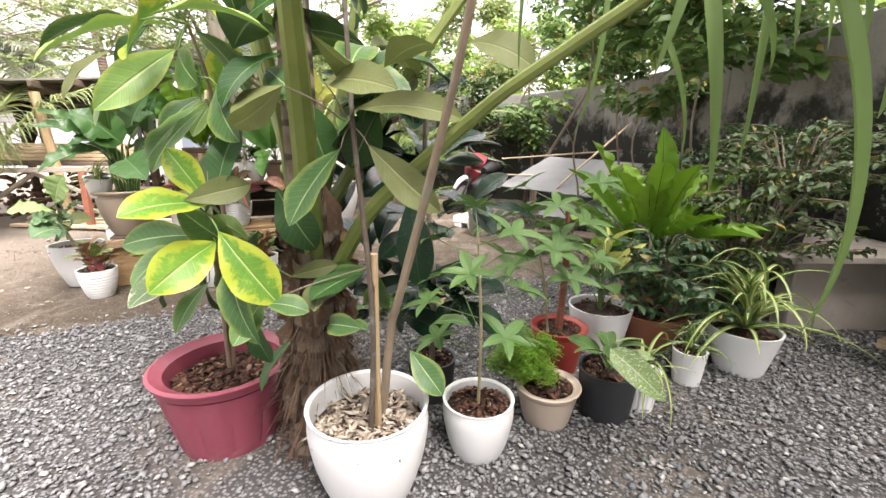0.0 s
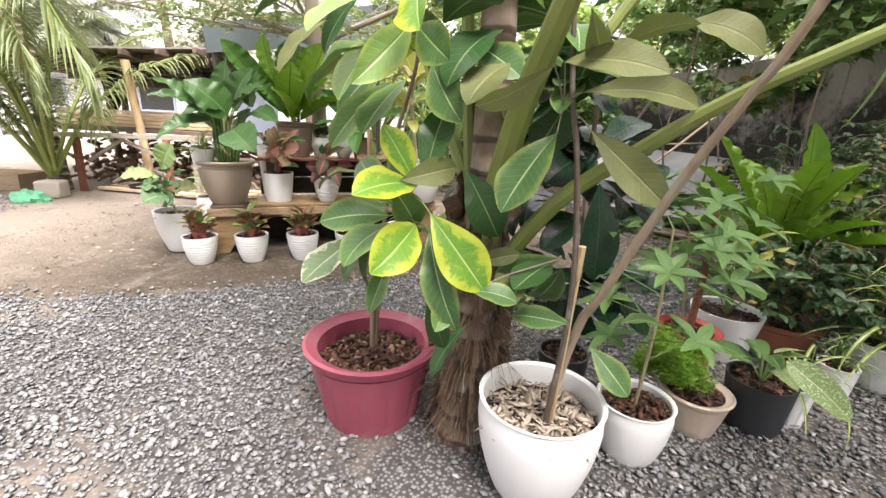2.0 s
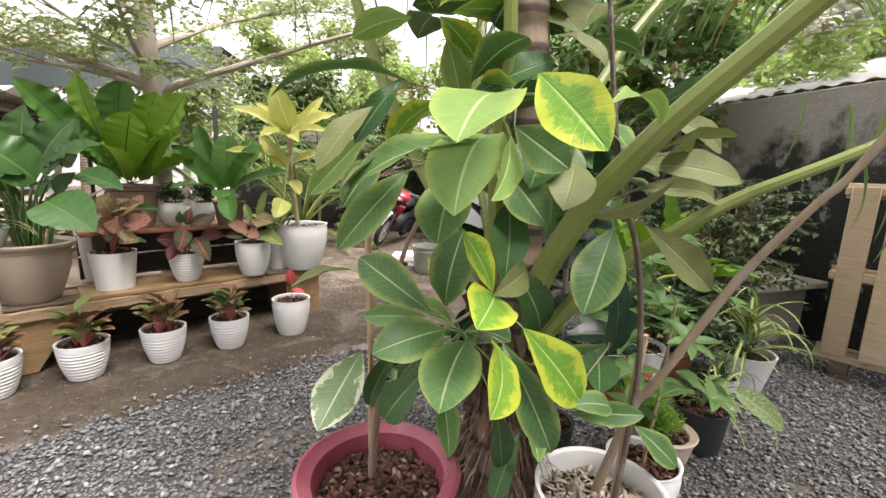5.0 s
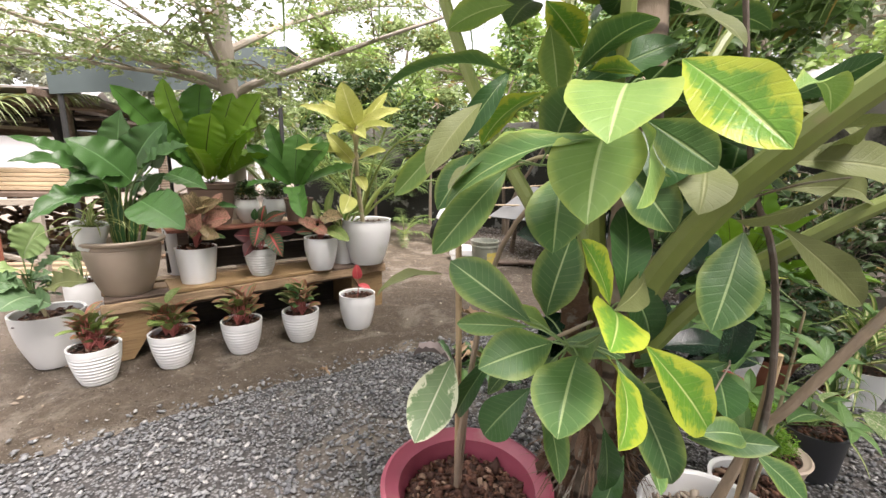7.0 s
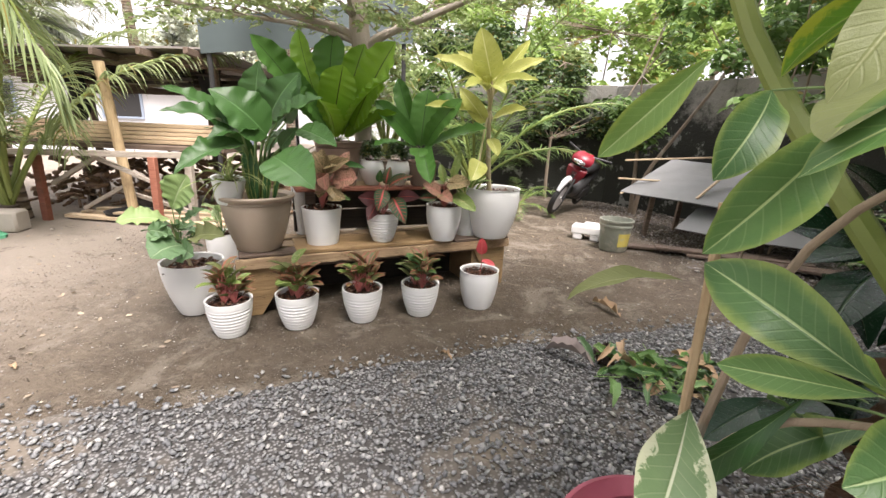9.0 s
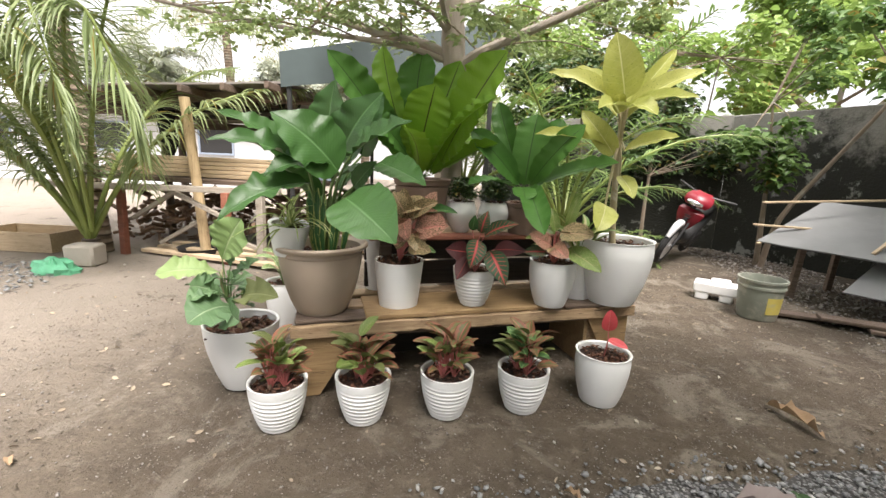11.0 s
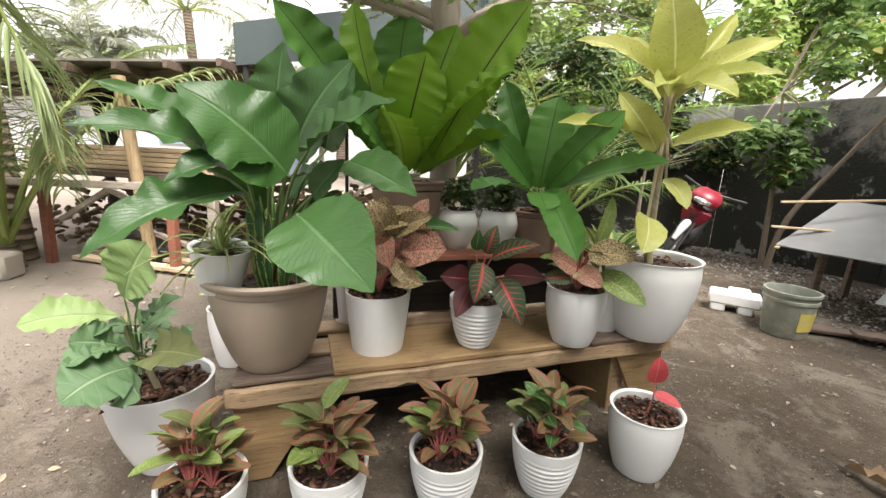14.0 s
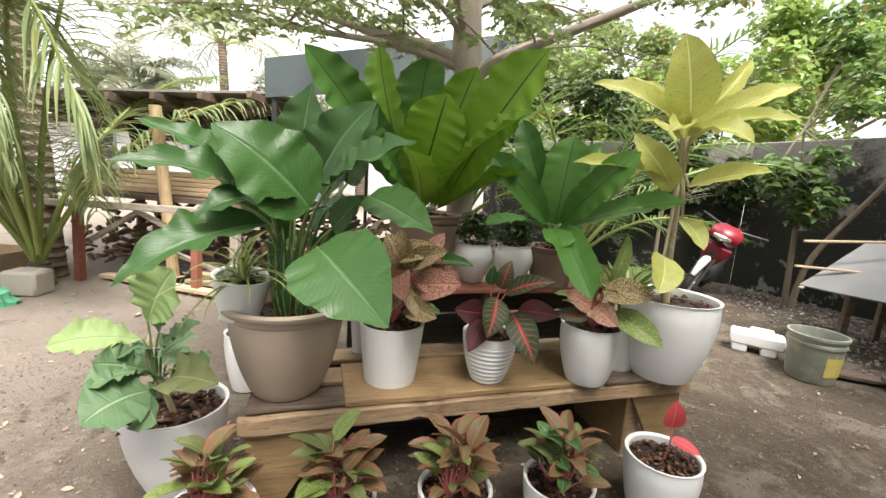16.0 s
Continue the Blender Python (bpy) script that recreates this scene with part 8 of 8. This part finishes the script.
# The leaning sapling by the wall, its leaves overhanging.
broadleaf("wall_sapling", 1.45, 7.1, [[(0, 0, 0), (0.05, -0.1, 0.6), (0.35, -0.25, 1.25), (0.7, -0.4, 2.0), (0.9, -0.5, 3.0)], [(0.0, 0.1, 0), (-0.05, 0.1, 1.0), (-0.15, 0.1, 1.9)]],
          ring_clumps(26, 0.0, 1.4, -0.9, 0.3, 1.9, 3.2, 41) + ring_clumps(8, -0.4, 0.1, -0.1, 0.3, 0.9, 1.8, 42), 2600, 0.22, 0.10, 43, "spindly sapling leaning up the wall with broad leaves", mat="midleaf", r=0.035, category="tree")
broadleaf("wall_creeper", 0.4, 8.3, [[(0, 0, 0), (0, 0, 1.0), (0.1, 0, 2.2)], [(-1, 0.2, 0), (-1, 0.1, 1.4), (-1.1, 0, 2.4)]],
          ring_clumps(40, -2.2, 0.9, -0.5, 0.3, 1.1, 2.7, 44), 6000, 0.28, 0.09, 45, "dense leafy creeper covering the top of the wall", mat="bush")
broadleaf("bright_shrub", 1.6, 9.9, [[(0, 0, 0), (0, 0, 1.5), (0.1, 0, 3)]], ring_clumps(36, -3.5, 2.6, -0.5, 1.5, 1.6, 3.8, 46), 6500, 0.45, 0.14, 47, "sunlit bright green shrub beyond the wall", mat="bright")
broadleaf("bright_shrub", 4.4, 5.6, [[(0, 0, 0), (0, 0, 1.5), (0.1, 0, 3)]], ring_clumps(40, -1.0, 1.6, -3.0, 2.5, 1.9, 3.8, 48), 6500, 0.4, 0.12, 49, "bright green shrub leaning over the wall", mat="bright")
broadleaf("overhanging_tree", 3.7, 4.6, [[(0, 0, 0), (-0.1, 0, 1.6), (-0.5, 0, 2.6), (-1.2, -0.3, 3.2)], [(-0.1, 0, 1.4), (-0.6, 0.6, 2.2), (-1.4, 1.4, 2.8)]],
          ring_clumps(46, -2.1, -0.4, -1.6, 2.2, 1.45, 3.0, 50), 4200, 0.26, 0.12, 51, "mid-green broad-leaved tree hanging over the wall", mat="midleaf", category="tree", r=0.06)
# Unseen tree, added so its crown keeps light off the right-hand pots.
broadleaf("overhanging_tree", 4.0, 1.4, [[(0, 0, 0), (-0.1, 0, 1.8), (-0.7, 0, 3.0), (-2.0, 0.3, 3.7)], [(-0.1, 0, 1.6), (-0.6, -0.6, 2.8), (-1.6, -1.2, 3.6)]],
          ring_clumps(46, -3.0, 0.6, -1.6, 1.8, 3.3, 4.2, 52), 5200, 0.42, 0.16, 53, "unseen tree added overhead to shade the potted plants", category="tree", r=0.09)
for i, (x, y, h) in enumerate(((2.3, 4.4, 1.9), (1.9, 5.0, 2.2), (2.1, 3.9, 2.0), (1.35, 4.6, 1.7), (2.35, 5.6, 1.8))):
    broadleaf("thin_sapling", x, y, [[(0, 0, 0), (0.06, 0.02, h * 0.3), (-0.03, 0.02, h * 0.6), (-0.1 + 0.06 * i, 0, h), (0.02, 0, h + 0.8)]], ring_clumps(9, -0.35, 0.35, -0.3, 0.3, h * 0.75, h + 0.9, 60 + i), 420, 0.16, 0.1, 70 + i, "thin bare-stemmed sapling with a few broad leaves by the wall", mat="midleaf", r=0.014)
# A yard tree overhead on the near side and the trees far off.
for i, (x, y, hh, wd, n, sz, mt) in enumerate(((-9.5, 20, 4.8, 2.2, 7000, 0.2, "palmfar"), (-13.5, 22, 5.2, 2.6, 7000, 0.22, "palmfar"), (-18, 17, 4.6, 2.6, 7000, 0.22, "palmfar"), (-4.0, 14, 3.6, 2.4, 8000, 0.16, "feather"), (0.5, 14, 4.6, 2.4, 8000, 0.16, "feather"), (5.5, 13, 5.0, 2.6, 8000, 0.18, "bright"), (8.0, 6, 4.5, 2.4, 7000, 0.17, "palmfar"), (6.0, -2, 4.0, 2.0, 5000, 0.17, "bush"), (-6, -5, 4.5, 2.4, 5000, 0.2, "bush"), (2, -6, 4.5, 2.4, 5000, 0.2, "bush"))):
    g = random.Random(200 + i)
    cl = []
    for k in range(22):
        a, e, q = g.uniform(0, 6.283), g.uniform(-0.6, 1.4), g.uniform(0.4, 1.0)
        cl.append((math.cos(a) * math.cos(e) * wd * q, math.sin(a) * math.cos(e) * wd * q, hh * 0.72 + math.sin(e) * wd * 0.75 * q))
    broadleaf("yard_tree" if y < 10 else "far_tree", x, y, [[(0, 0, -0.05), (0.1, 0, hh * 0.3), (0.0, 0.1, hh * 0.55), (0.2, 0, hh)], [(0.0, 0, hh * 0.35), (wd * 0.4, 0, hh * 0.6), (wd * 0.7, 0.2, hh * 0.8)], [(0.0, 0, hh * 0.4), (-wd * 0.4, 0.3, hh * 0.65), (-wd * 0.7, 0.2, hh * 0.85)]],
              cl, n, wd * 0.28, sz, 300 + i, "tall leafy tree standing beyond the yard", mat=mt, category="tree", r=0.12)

# ---- houses beyond the shed ----
HS = thing("neighbour_house", -13.5, 13.0, 0, "low pale house with a blue-grey wall behind the yard", "house", turn=12)
part("wall", boxmesh((-6, 0, 0), (5, 0.15, 2.3), 0.01), M["housewall"], HS)
part("wall", boxmesh((4.85, 0.15, 0), (5, 5, 2.3), 0.01), M["bluepaint"], HS)
part("wall", boxmesh((-6, 5, 0), (5, 5.15, 2.3), 0.01), M["housewall"], HS)
slab(HS, "roof", [(-6.4, -0.5, 2.25), (5.4, -0.5, 2.25), (5.4, 2.6, 3.2), (-6.4, 2.6, 3.2)], 0.03, "tinpale", 6)
slab(HS, "roof", [(-6.4, 2.6, 3.2), (5.4, 2.6, 3.2), (5.4, 5.7, 2.25), (-6.4, 5.7, 2.25)], 0.03, "tinpale", 6)
for x in (-4.2, -0.6, 2.6):
    w = new("window")
    w.parent = HS
    w.matrix_basis = pose(x, -0.02, 1.0)
    link("frame", joined(*[(lambda b: ([tuple(v.co) for v in b.verts], [], [tuple(v.index for v in f.verts) for f in b.faces]))(q) for q in [boxmesh((-0.55, -0.03, 0), (0.55, 0.02, 0.06)), boxmesh((-0.55, -0.03, 0.84), (0.55, 0.02, 0.9)), boxmesh((-0.55, -0.03, 0.06), (-0.49, 0.02, 0.84)), boxmesh((0.49, -0.03, 0.06), (0.55, 0.02, 0.84))]]), M["bluepaint"], w)
    link("pane", boxmesh((-0.49, -0.005, 0.06), (0.49, 0.005, 0.84), 0), M["darkpl"], w)
tagged(link("yard_fence", boxmesh((-30, 24, -0.1), (20, 24.15, 1.7), 0.01), M["housewall"]), "long pale boundary wall in the distance", "wall", kind="structure")
